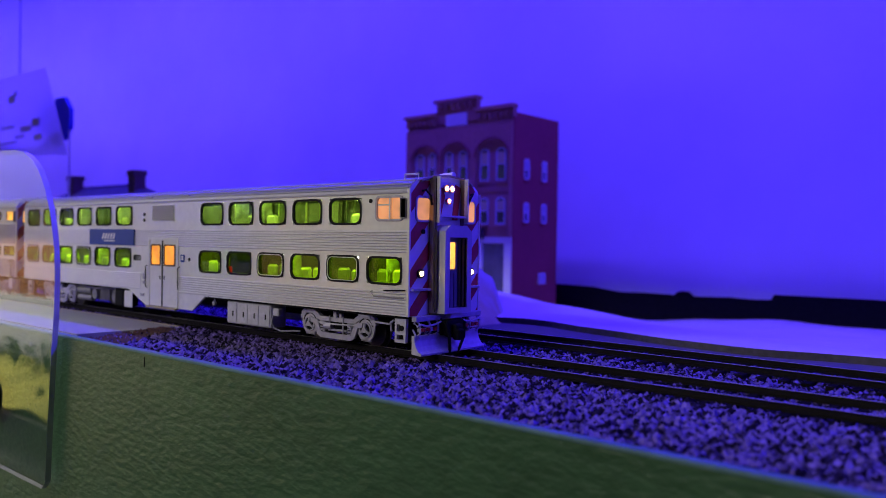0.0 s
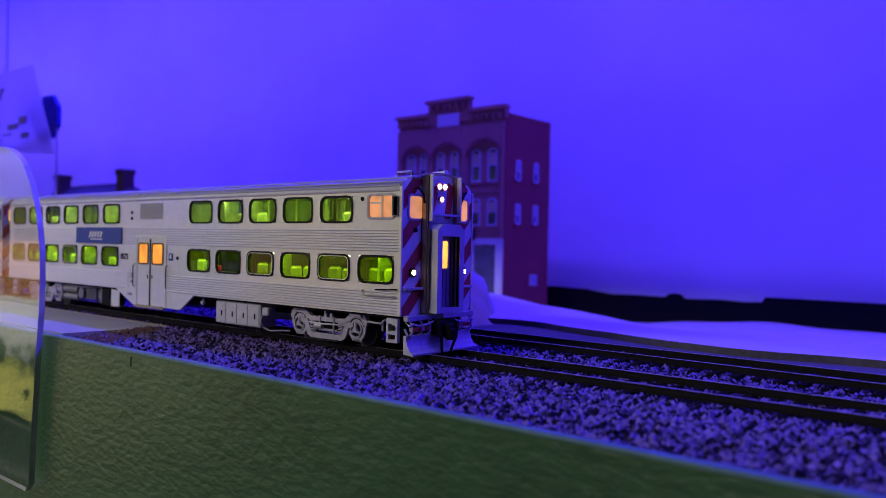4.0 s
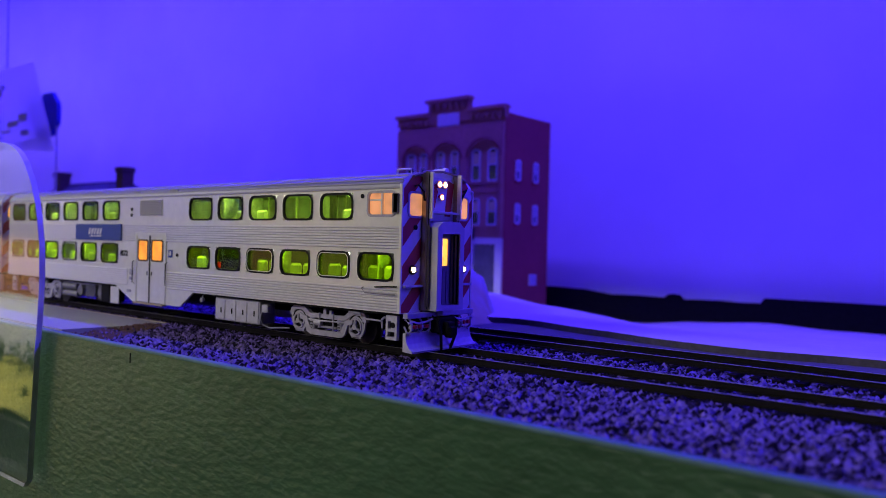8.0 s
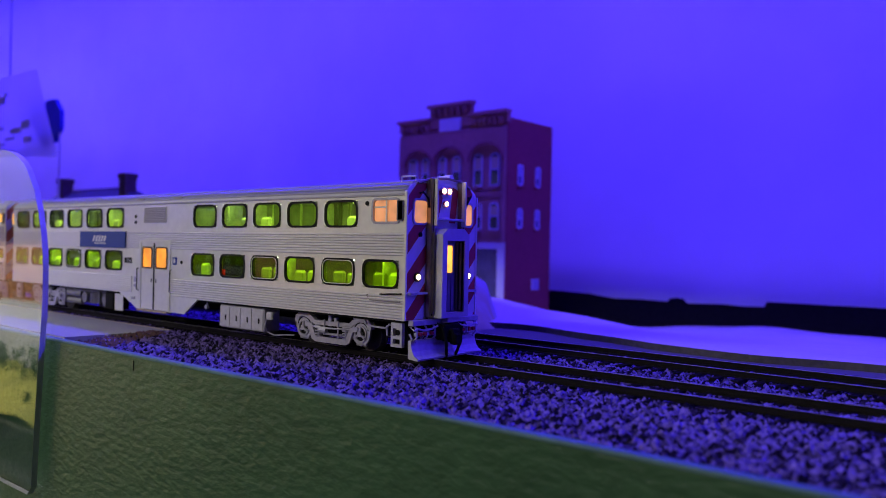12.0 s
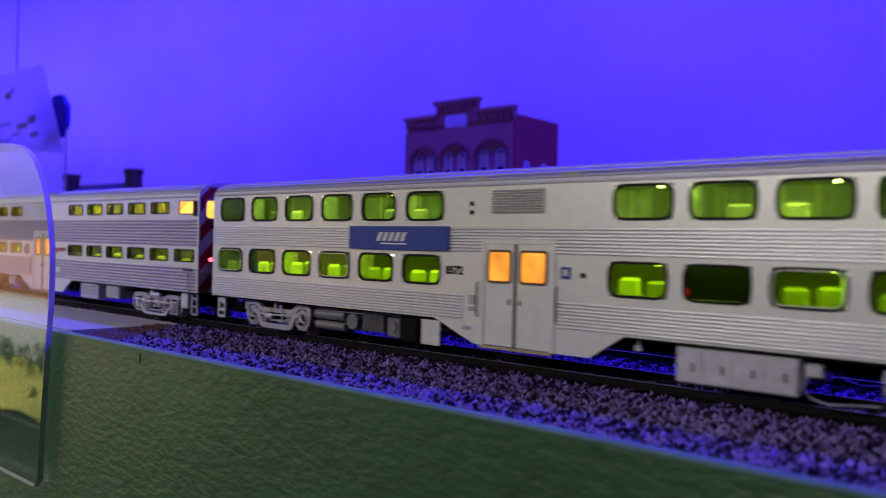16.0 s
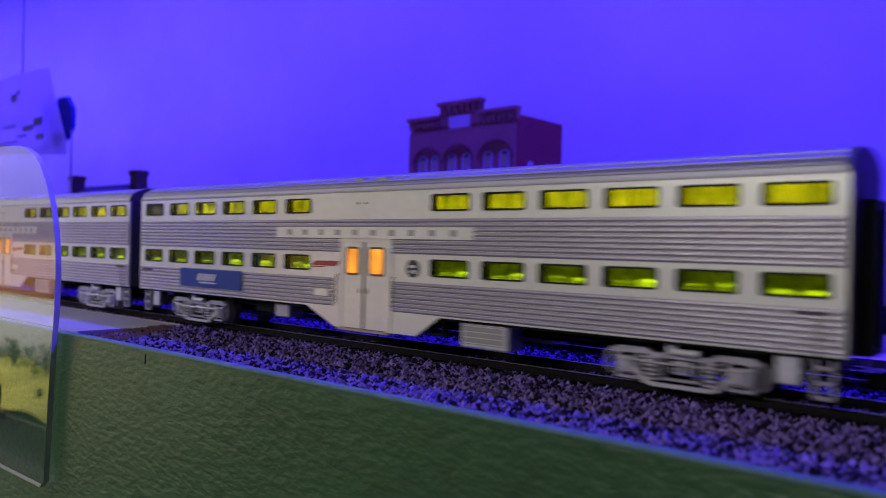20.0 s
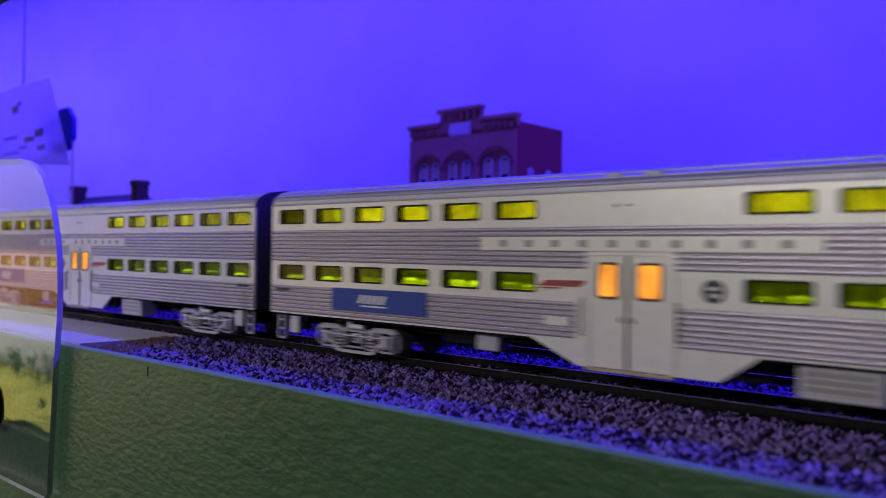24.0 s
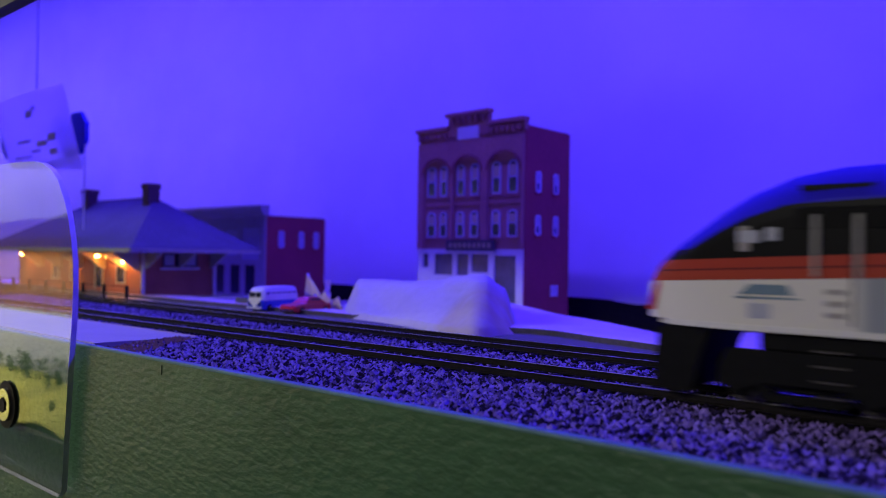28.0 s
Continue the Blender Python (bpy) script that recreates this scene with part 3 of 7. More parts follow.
def build_coach_truck(parent, cx):
    """The older trucks of the fluted coaches: slim straight beam, journal boxes, open springs, swing hangers and clasp brakes."""
    t = part("truck", Geo().box(cx - 5, cx + 5, -12, 12, 2.6, 6.0, 0.4), UNDER, parent)
    for s in (-1, 1):
        y = s * 14.4
        out = lambda a, b: sorted((y + s * a, y + s * b))
        g = Geo().prism([(cx - 19, 7.4), (cx - 17.5, 8.8), (cx - 9, 8.8), (cx - 7.4, 7.8), (cx + 7.4, 7.8), (cx + 9, 8.8), (cx + 17.5, 8.8), (cx + 19, 7.4), (cx + 18.2, 7.0), (cx + 9.4, 7.4), (cx + 7.6, 6.7),
                         (cx - 7.6, 6.7), (cx - 9.4, 7.4), (cx - 18.2, 7.0)], "y", *out(-0.6, 0.7))
        sf = part("side_frame", g, TRUCK, t)
        for w in (-14.4, 14.4):
            g = Geo().box(cx + w - 2.3, cx + w + 2.3, *out(-0.4, 1.5), 1.9, 6.3, 0.5).box(cx + w - 1.5, cx + w + 1.5, *out(1.5, 1.9), 2.6, 5.6, 0.3)
            box = part("journal_box", g, TRUCK, sf)
            part("lid_hinge", Geo().cyl("x", cx + w, y + s * 1.8, 5.7, 0.4, 2.2, 8), EQUIP, box)
            for d in (-3.1, 3.1):
                part("pedestal_leg", Geo().prism([(cx + w + d - 0.55, 8.0), (cx + w + d + 0.55, 8.0), (cx + w + d * 0.86 + 0.45, 1.0), (cx + w + d * 0.86 - 0.45, 1.0)], "y", *out(-0.3, 0.6)), TRUCK, sf)
            part("pedestal_tie", Geo().box(cx + w - 3.2, cx + w + 3.2, *out(-0.3, 0.7), 0.5, 1.2, 0.15), TRUCK, sf)
        o = [(-13.6, 3.0), (-11.4, 2.4), (-9.4, 0.0), (-7.4, -0.5), (7.4, -0.5), (9.4, 0.0), (11.4, 2.4), (13.6, 3.0)]
        n = [(-13.6, 3.9), (-11.0, 3.4), (-9.0, 1.0), (-7.2, 0.5), (7.2, 0.5), (9.0, 1.0), (11.0, 3.4), (13.6, 3.9)]
        g = Geo()
        for i in range(7):
            g.prism([(cx + u, v) for u, v in (o[i], o[i + 1], n[i + 1], n[i])], "y", *out(0.7, 1.4))
        part("equaliser_bar", g, EQUIP, sf)
        for w in (-7.6, 7.6):
            g = Geo()
            for k in range(5):
                g.cyl("z", cx + w, y + s * 0.3, 1.3 + k * 1.15, 1.7, 0.55, 14)
            part("spring", g, EQUIP, sf)
            part("spring_cap", Geo().box(cx + w - 2.1, cx + w + 2.1, *out(-0.8, 1.2), 6.3, 6.9, 0.2), TRUCK, sf)
        part("bolster", Geo().box(cx - 2.4, cx + 2.4, *out(-0.8, 0.9), 3.0, 6.2, 0.3), EQUIP, sf)
        for k in range(3):
            part("bolster_slot", Geo().box(cx - 1.8 + k * 1.3, cx - 1.1 + k * 1.3, *out(0.88, 0.98), 3.5, 5.7), BLACK, sf)
        for w in (-4.4, 4.2):
            part("swing_hanger", Geo().rod([(cx + w, y + s * 0.9, 8.2), (cx + w, y + s * 1.1, 1.6)], 0.36, 6), TRUCK, sf)
        part("spring_plank", Geo().box(cx - 5.2, cx + 5.2, *out(0.2, 1.2), 1.2, 1.9, 0.2), TRUCK, sf)
        part("lateral_damper", Geo().cyl("x", cx + 1.5, y + s * 1.5, 8.6, 0.9, 7.0, 10).box(cx - 3.2, cx - 1.2, *out(0.4, 2.0), 7.8, 10.6, 0.2), EQUIP, sf)
        for w in (-20.4, 20.4):
            part("brake_hanger", Geo().rod([(cx + w * 0.93, y, 8.0), (cx + w, y + s * 0.3, 6.6), (cx + w, y + s * 0.3, 2.4), (cx + w * 0.94, y, 1.4)], 0.4, 6), TRUCK, sf)
        part("brake_rod", Geo().rod([(cx - 18, y + s * 0.9, 6.0), (cx - 9.5, y + s * 1.3, 5.4), (cx + 9.5, y + s * 1.3, 5.4), (cx + 18, y + s * 0.9, 6.0)], 0.28, 5), TRUCK, sf)
    for w in (-14.4, 14.4):
        g = Geo().cyl("y", 0, 0, 0, 1.0, 20, 8)
        for s in (-1, 1):
            g.cyl("y", 0, s * 9.0, 0, 5.25, 2.2, 24).cyl("y", 0, s * 7.7, 0, 5.8, 0.5, 24)
        part("wheelset", g, WHEEL, t, at=(cx + w, 0, 4.25))
    return t


ROOF_PROFILE = [(-18.3, 51.3), (-18.1, 52.6), (-17.3, 54.0), (-15.6, 55.4), (-13.0, 56.6), (-9.0, 57.6), (-4.5, 58.1), (0, 58.3)]


def car_shell(car, holes, budd):
    """Side walls with their openings, roof, floor, flutes."""
    for s in (-1, 1):
        g = Geo()
        g.panel(-LENGTH, 0, 11.4, 51.3, holes, -SIDE if s < 0 else SIDE - 0.9, 0.9)
        # the low skirt round the doors
        yy = (-SIDE, -SIDE + 0.9) if s < 0 else (SIDE - 0.9, SIDE)
        g.prism([(-176, 11.4), (-161, 4.9), (-158, 4.9), (-158, 11.4)], "y", *yy)
        g.prism([(-134.6, 11.4), (-134.6, 4.9), (-123, 4.9), (-113.5, 11.4)], "y", *yy)
        part("side_wall", g, STEEL, car)
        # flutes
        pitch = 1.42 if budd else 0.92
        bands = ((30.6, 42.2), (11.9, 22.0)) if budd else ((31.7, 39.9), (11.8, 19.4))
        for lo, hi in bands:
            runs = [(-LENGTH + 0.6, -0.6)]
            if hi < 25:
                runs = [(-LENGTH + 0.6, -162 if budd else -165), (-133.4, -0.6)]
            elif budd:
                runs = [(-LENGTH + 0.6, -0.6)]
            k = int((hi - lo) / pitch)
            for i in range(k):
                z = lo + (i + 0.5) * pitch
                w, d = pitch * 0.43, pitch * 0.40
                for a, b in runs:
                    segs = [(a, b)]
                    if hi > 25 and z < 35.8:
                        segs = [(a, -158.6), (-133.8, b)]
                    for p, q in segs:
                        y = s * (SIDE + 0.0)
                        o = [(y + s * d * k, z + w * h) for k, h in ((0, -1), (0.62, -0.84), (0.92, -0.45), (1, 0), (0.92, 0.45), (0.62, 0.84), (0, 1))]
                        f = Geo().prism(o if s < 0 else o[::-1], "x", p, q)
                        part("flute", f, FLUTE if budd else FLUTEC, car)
    crown = 1.0 if budd else 0.88
    prof = [(y, 51.3 + (z - 51.3) * crown) for y, z in ROOF_PROFILE + [(-y, z) for y, z in ROOF_PROFILE[-2::-1]]]
    inner = [(y * 0.95, z - 1.0) for y, z in prof]
    part("roof", Geo().prism(prof + inner[::-1], "x", -LENGTH, 0), ROOF, car, smooth=False)
    # roof drip rail, ridges
    for s in (-1, 1):
        part("drip_rail", Geo().box(-LENGTH, 0, s * SIDE - 0.35, s * SIDE + 0.35, 51.0, 51.6), ROOF, car)
        for z, y in ((53.1, 17.8), (54.5, 16.8), (56.0, 14.4)):
            z = 51.3 + (z - 51.3) * crown
            part("roof_rib", Geo().box(-LENGTH + 1, -1, s * y - 0.2, s * y + 0.2, z - 0.15, z + 0.25), ROOF, car)
    part("floor", Geo().box(-LENGTH + 1, -1, -SIDE + 0.9, SIDE - 0.9, 10.6, 11.8), UNDER, car)
    part("centre_sill", Geo().box(-LENGTH + 4, -4, -4, 4, 6.5, 10.6), UNDER, car)


def car_interior(car, budd, lamps):
    x0, x1 = -LENGTH + 2, -2
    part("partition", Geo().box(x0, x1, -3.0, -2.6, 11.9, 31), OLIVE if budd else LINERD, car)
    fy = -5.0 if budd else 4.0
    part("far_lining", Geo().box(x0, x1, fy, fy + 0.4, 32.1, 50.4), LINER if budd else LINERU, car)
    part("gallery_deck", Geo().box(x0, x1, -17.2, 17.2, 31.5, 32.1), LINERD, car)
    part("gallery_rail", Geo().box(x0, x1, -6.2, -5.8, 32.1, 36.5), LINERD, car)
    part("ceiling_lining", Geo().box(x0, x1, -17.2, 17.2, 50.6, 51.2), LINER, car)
    rnd = random.Random(31 if budd else 17)
    for k in range(30):
        x = -8 - k * 9.6 + rnd.uniform(-2, 2)
        if -165 < x < -128:
            continue
        w = rnd.choice((0.35, 0.35, 0.5, 2.4, 1.5))
        part("stanchion", Geo().box(x - w, x + w, fy - 2.6, fy - 2.0, 32.1, 50.5), SEAT, car)
        if rnd.random() < 0.5 and budd:
            part("rack_bar", Geo().box(x - 4, x + 4, -8.4, -8.0, 41.2, 41.8), SEAT, car)
    for z in (29.35 if budd else 31.1, 50.55):
        part("ceiling_light", Geo().box(x0 + 1, x1 - 1, -17.1, -15.9, z - 0.25, z), (LEDL if z < 40 else LEDB) if budd else LED, car, "glowing interior light strip")
    for x in lamps[::2] if not budd else lamps:
        for z in (30.2, 49.4) if budd else (29.6, 49.2):
            part("led", Geo().cyl("z", x, -15.6, z + 0.2, 0.6 if budd else 0.5, 0.5, 8), SPOT, car, "small bright LED")
    for s in (-1, 1):
        for z in ((23.8, 44.1) if budd else (21.4, 41.0)):
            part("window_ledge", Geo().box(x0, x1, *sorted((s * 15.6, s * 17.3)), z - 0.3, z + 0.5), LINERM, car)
    seat = Geo().box(-3.1, 3.1, -4.0, -2.4, 4.5, 13.0, 1.0).box(-3.3, 3.3, -4.0, 4, 3.4, 5.4, 0.5).box(-2.5, 2.5, -3.5, 3.5, 0, 3.4)
    seat = seat.mesh("bench_seat", SEAT)
    for i in range(24):
        k = i % 12
        c = (-10.7 - 19.86 * (k // 2) if i < 12 else -182.0 - 19.86 * (k // 2)) + (3.7 if k % 2 else -3.7)
        part("bench_seat", seat, SEAT, car, at=(c, -11.4 + rnd.uniform(-0.4, 0.4), (13.0 if budd else 13.2) + rnd.uniform(-0.7, 0.5)))
        if i % 3 == 0:
            part("bench_seat", seat, SEAT, car, at=(c, -11.8, 32.1))


def windows(car, boxes, r, pane, frame_material, rim=0.3, depth=0.35):
    """Gasket frame and pane for each opening, on both sides."""
    for s in (-1, 1):
        for x0, x1, z0, z1 in boxes:
            o = rounded(x0 - rim, x1 + rim, z0 - rim, z1 + rim, r + rim)
            i = rounded(x0 + 0.35, x1 - 0.35, z0 + 0.35, z1 - 0.35, max(r - 0.3, 0.2))
            y = s * SIDE
            g = Geo().ring(o, i, "y", y - s * 0.5, y + s * depth)
            w = part("window", g, frame_material, car)
            p = part("pane", Geo().add([(a, y - s * 0.55, b) for a, b in rounded(x0, x1, z0, z1, r)], [tuple(range(20))]), pane, w)
            p.visible_shadow = False


def doors(car, inset=1.3):
    """The paired vestibule doors in the middle of each side, with lit windows."""
    for s in (-1, 1):
        y = s * SIDE
        a, b = (y - 0.1, y + 0.6) if s < 0 else (y - 0.6, y + 0.1)
        for x0, x1 in ((-157.2, -147.0), (-146.2, -135.2)):
            g = Geo().panel(x0, x1, 5.2, 34.2, [(x0 + inset, x1 - inset, 23.4, 32.2)], a, b - a)
            d = part("door", g, STEEL, car)
            part("door_seal", Geo().ring(rounded(x0 + inset - 0.4, x1 - inset + 0.4, 23.0, 32.6, 1.2), rounded(x0 + inset + 0.3, x1 - inset - 0.3, 23.7, 31.9, 0.8), "y", y + s * 0.15, y + s * 0.4), RUST, d)
            part("door_pane", Geo().add([(p, y + s * 0.02, q) for p, q in rounded(x0 + inset - 0.1, x1 - inset + 0.1, 23.3, 32.3, 0.9)], [tuple(range(20))]), WARM, d, "window glowing amber")
            hx = x1 - 1.6 if x0 < -150 else x0 + 1.2
            part("handle", Geo().box(hx - 0.3, hx + 0.3, y - 0.3, y + 0.3, 17, 18.6, 0.1), BLACK, d)
        g = Geo().ring([(-158.6, 4.9), (-133.8, 4.9), (-133.8, 35.6), (-158.6, 35.6)], [(-157.3, 5.0), (-135.1, 5.0), (-135.1, 34.3), (-157.3, 34.3)], "y", y - 0.35, y + 0.35)
        part("door_frame", g, STEEL, car)
        part("door_joint", Geo().box(-147.0, -146.2, y - 0.3, y + 0.2, 5.2, 34.2), BLACK, car)
        for x in (-159.6, -133.0):
            part("grab_rail", Geo().rod([(x, y, 13), (x, y + s * 0.9, 13.4), (x, y + s * 0.9, 22.5), (x, y, 23)], 0.22, 5), BLACK, car)
        part("door_sill", Geo().box(-158, -134, y - 1.5, y + 0.5, 4.3, 5.0), WARMSILL, car)


RUST = mat("door_rubber", (0.14, 0.07, 0.03), 0.6, grain=0.2, grain_size=1)
WARMSILL = mat("door_sill_brass", (0.45, 0.36, 0.18), 0.5, 0.4, grain=0.2, grain_size=2)


def logo_plate(car, x0, x1, z0, z1, y=-SIDE):
    """A blue sign with a pale slanted emblem."""
    p = part("sign_plate", Geo().box(x0, x1, y - 0.86, y - 0.1, z0, z1, 0.1), BLUE, car, "blue sign plate with white emblem")
    w, h = x1 - x0, z1 - z0
    cx, cz = (x0 + x1) / 2 - 0.02 * w, z0 + 0.5 * h
    g = Geo()
    k = h * 0.30
    yy = (y - 0.94, y - 0.84)

    def slant(a, b, lo, hi):
        g.prism([(cx + a * w + lo * 0.5 * k, cz + lo * k), (cx + b * w + lo * 0.5 * k, cz + lo * k), (cx + b * w + hi * 0.5 * k, cz + hi * k), (cx + a * w + hi * 0.5 * k, cz + hi * k)], "y", *yy)
    for a in (-0.17, -0.11, -0.05, 0.01, 0.07):
        slant(a, a + 0.034, -0.45, 0.8)
    slant(-0.12, 0.14, -0.92, -0.70)
    part("emblem", g, WHITE, p, "pale slanted emblem bars")


def car_ends(car, budd, cab):
    """End walls with diaphragm and coupler; the cab end is striped."""
    for x, d in ((0, 1), (-LENGTH, -1)):
        top = 38.0 if (cab and d > 0) else 34.0
        g = Geo().panel(-SIDE + 0.9, SIDE - 0.9, 11.4, 51.2, [(-4.7, 4.7, 12.2, top)], 0, 0.9)
        g2 = Geo()
        g2.v = [(x - d * 0.9 + d * v[1], v[0], v[2]) for v in g.v]
        g2.f = g.f
        g2.prism([(y, 51.3 + (z - 51.3) * (1.0 if budd else 0.88)) for y, z in ROOF_PROFILE + [(-y, z) for y, z in ROOF_PROFILE[-2::-1]]], "x", min(x - d * 0.9, x + d * 0.02), max(x - d * 0.9, x + d * 0.02))
        part("end_wall", g2, STEEL if cab and d > 0 else ENDM, car)
        part("coupler", Geo().box(min(x, x + d * 6), max(x, x + d * 6), -1.4, 1.4, 3.8, 6.4, 0.4).box(min(x + d * 5, x + d * 8), max(x + d * 5, x + d * 8), -2, 1.2, 3.2, 7.0, 0.5), UNDER, car)
        if budd or not (cab and d > 0):
            h = 3.6
            g = Geo().ring([(-6.6, 11), (6.6, 11), (6.6, 46 if budd else 37), (-6.6, 46 if budd else 37)], [(-4.4, 12), (4.4, 12), (4.4, 44 if budd else 35), (-4.4, 44 if budd else 35)], "x", min(x, x + d * h), max(x, x + d * h))
            part("diaphragm", g, BLACK, car, "black rubber diaphragm")
        if not (cab and d > 0 and not budd):
            part("end_door", Geo().box(min(x - d * 0.6, x - d * 0.2), max(x - d * 0.6, x - d * 0.2), -4.6, 4.6, 12.2, 34.2), TRUCK, car)


def striped_end(car, brightcab, lamps):
    """Red and white slanted stripes on the cab end, its windows, lamps, pilot and fittings."""
    x = 0.05
    for s in (-1, 1):
        y0, y1 = (7.2, SIDE - 0.2)
        h = 6.2
        for i in range(-3, 12):
            lo = 13 + i * h * 0.99
            poly = [(y0, lo), (y1, lo - 11.5), (y1, lo - 11.5 + h / 1.0), (y0, lo + h / 1.0)] if s < 0 else [(y0, lo - 11.5), (y1, lo), (y1, lo + h), (y0, lo + h - 11.5)]
            poly = [(s * a, b) for a, b in poly]
            # clip to the end wall and its rounded upper corner
            def corner(pl, c, sd):
                out = []
                for k in range(len(pl)):
                    p, q = pl[k], pl[(k + 1) % len(pl)]
                    dp, dq = sd * p[0] + p[1] - c, sd * q[0] + q[1] - c
                    if dp <= 0:
                        out.append(p)
                    if (dp <= 0) != (dq <= 0):
                        u = dp / (dp - dq)
                        out.append((p[0] + u * (q[0] - p[0]), p[1] + u * (q[1] - p[1])))
                return out

            def clip(pl, zc, up):
                out = []
                for k in range(len(pl)):
                    p, q = pl[k], pl[(k + 1) % len(pl)]
                    ip, iq = (p[1] <= zc) == up, (q[1] <= zc) == up
                    if ip:
                        out.append(p)
                    if ip != iq:
                        u = (zc - p[1]) / (q[1] - p[1])
                        out.append((p[0] + u * (q[0] - p[0]), zc))
                return out
            poly = clip(clip(poly, 55.4, True), 11.6, False)
            poly = corner(poly, 69.0, s)
            if len(poly) > 2:
                part("stripe", Geo().prism(poly, "x", x, x + 0.25), RED if i % 2 else WHITE, car)
        # end window beside the door
        a, b = (s * 8.6, s * 15.4) if s > 0 else (-15.4, -8.6)
        g = Geo().ring(rounded(a - 0.5, b + 0.5, 41.8, 50.4, 1.8), rounded(a + 0.2, b - 0.2, 42.5, 49.7, 1.3), "x", x + 0.2, x + 0.6)
        w = part("end_window", g, TRUCK, car)
        part("pane", Geo().add([(x + 0.35, p, q) for p, q in rounded(a, b, 42.3, 49.9, 1.4)], [tuple(range(20))]), brightcab, w, "window glowing warm")
        part("step_bar", Geo().box(x, x + 1.6, min(s * 8, s * 17.6), max(s * 8, s * 17.6), 19.6, 20.4, 0.1), TRUCK, car)
        l = part("lamp", Geo().cyl("x", x + 0.5, s * 13.2, 25.2, 1.5, 0.9, 14), BLACK, car)
        part("lens", Geo().cyl("x", x + 1.0, s * 13.2, 25.2, 0.85, 0.5, 14), lamps, l, "lit round lamp")
        part("rivet_plate", Geo().cyl("x", x + 0.4, s * 12.0, 38.8, 0.8, 0.5, 10), BLACK, car)
        part("corner_post", Geo().box(-0.7, 0.55, s * SIDE - 0.45, s * SIDE + 0.3, 11.4, 52.5, 0.15), STEEL, car)
        part("mirror", Geo().box(-3.4, -1.0, s * (SIDE + 0.3) - 0.3, s * (SIDE + 0.9) + 0.3, 43.0, 49.5, 0.3), LOUVRE, car)


def text_part(words, size, x, y, z, material, parent, width=None):
    """Flat lettering on the aisle side."""
    cu = bpy.data.curves.new("lettering", "FONT")
    cu.offset = 0.00013
    cu.body, cu.size, cu.extrude, cu.align_x, cu.align_y = words, size * MM, 0.00006, "CENTER", "CENTER"
    tmp = new("lettering_curve", cu)
    me = bpy.data.meshes.new_from_object(tmp)
    bpy.data.objects.remove(tmp)
    me.materials.clear()
    me.materials.append(material)
    ob = new("lettering", me)
    ob.parent = parent
    ob.matrix_basis = pose(x * MM, y * MM, z * MM, 90, 0, 0)
    return ob


def underbody(car, boxes):
    for x0, x1, z0, z1, material in boxes:
        for s in (-1, 1):
            b = part("equipment_box", Geo().box(x0, x1, *sorted((s * 9.0, s * 16.6)), z0, z1, 0.35), material, car)
            n = max(1, int((x1 - x0) / 7))
            for k in range(n):
                a = x0 + (x1 - x0) * k / n
                part("panel", Geo().box(a + 0.5, a + (x1 - x0) / n - 0.5, *sorted((s * 16.6, s * 16.85)), z0 + 0.6, z1 - 0.6), material, b)
                if n > 2:
                    part("latch", Geo().box(a + 4.0, a + 4.5, *sorted((s * 16.8, s * 17.1)), z0 + 3, z0 + 5), BLACK, b)


def end_steps(car, x, d, coach=False):
    """Corner fittings under an end: a plate with cut-outs; coaches have a stirrup ladder beside it."""
    for s in (-1, 1):
        a, b = sorted((x - d * 2.2, x - d * 7.0))
        y = sorted((s * 15.6, s * 16.9))
        if coach:
            part("step_plate", Geo().box(*sorted((x - d * 9.5, x - d * 14.5)), *y, 4.2, 11.4, 0.3), EQUIP, car)
            st = part("stirrup", Geo().box(a, a + 0.9, *y, 1.6, 11.4, 0.15).box(b - 0.9, b, *y, 1.6, 11.4, 0.15), TRUCK, car)
            for z in (1.6, 4.9, 8.2):
                part("rung", Geo().box(a, b, *y, z, z + 0.8, 0.15), TRUCK, st)
        else:
            g = Geo().panel(a, b, 2.6, 10.4, [(a + 0.9, b - 0.9, 3.6, 5.2), (a + 0.9, b - 2.4, 6.2, 8.6)], y[0], y[1] - y[0])
            st = part("step", g, EQUIP, car)
            part("valve_face", Geo().cyl("y", (a + b) / 2 + 0.8, s * 16.9, 7.4, 0.9, 0.5, 12), BLACK, st)
            part("backing", Geo().box(a + 0.4, b - 0.4, *sorted((s * 14.0, s * 15.5)), 3.0, 10.2), UNDER, st)
            part("hose", Geo().rod([(a + 0.6, s * 16.6, 9.8), (a - d * 1.6, s * 16.8, 9.2), (a - d * 2.0, s * 16.4, 6.0)], 0.35), TRUCK, st)


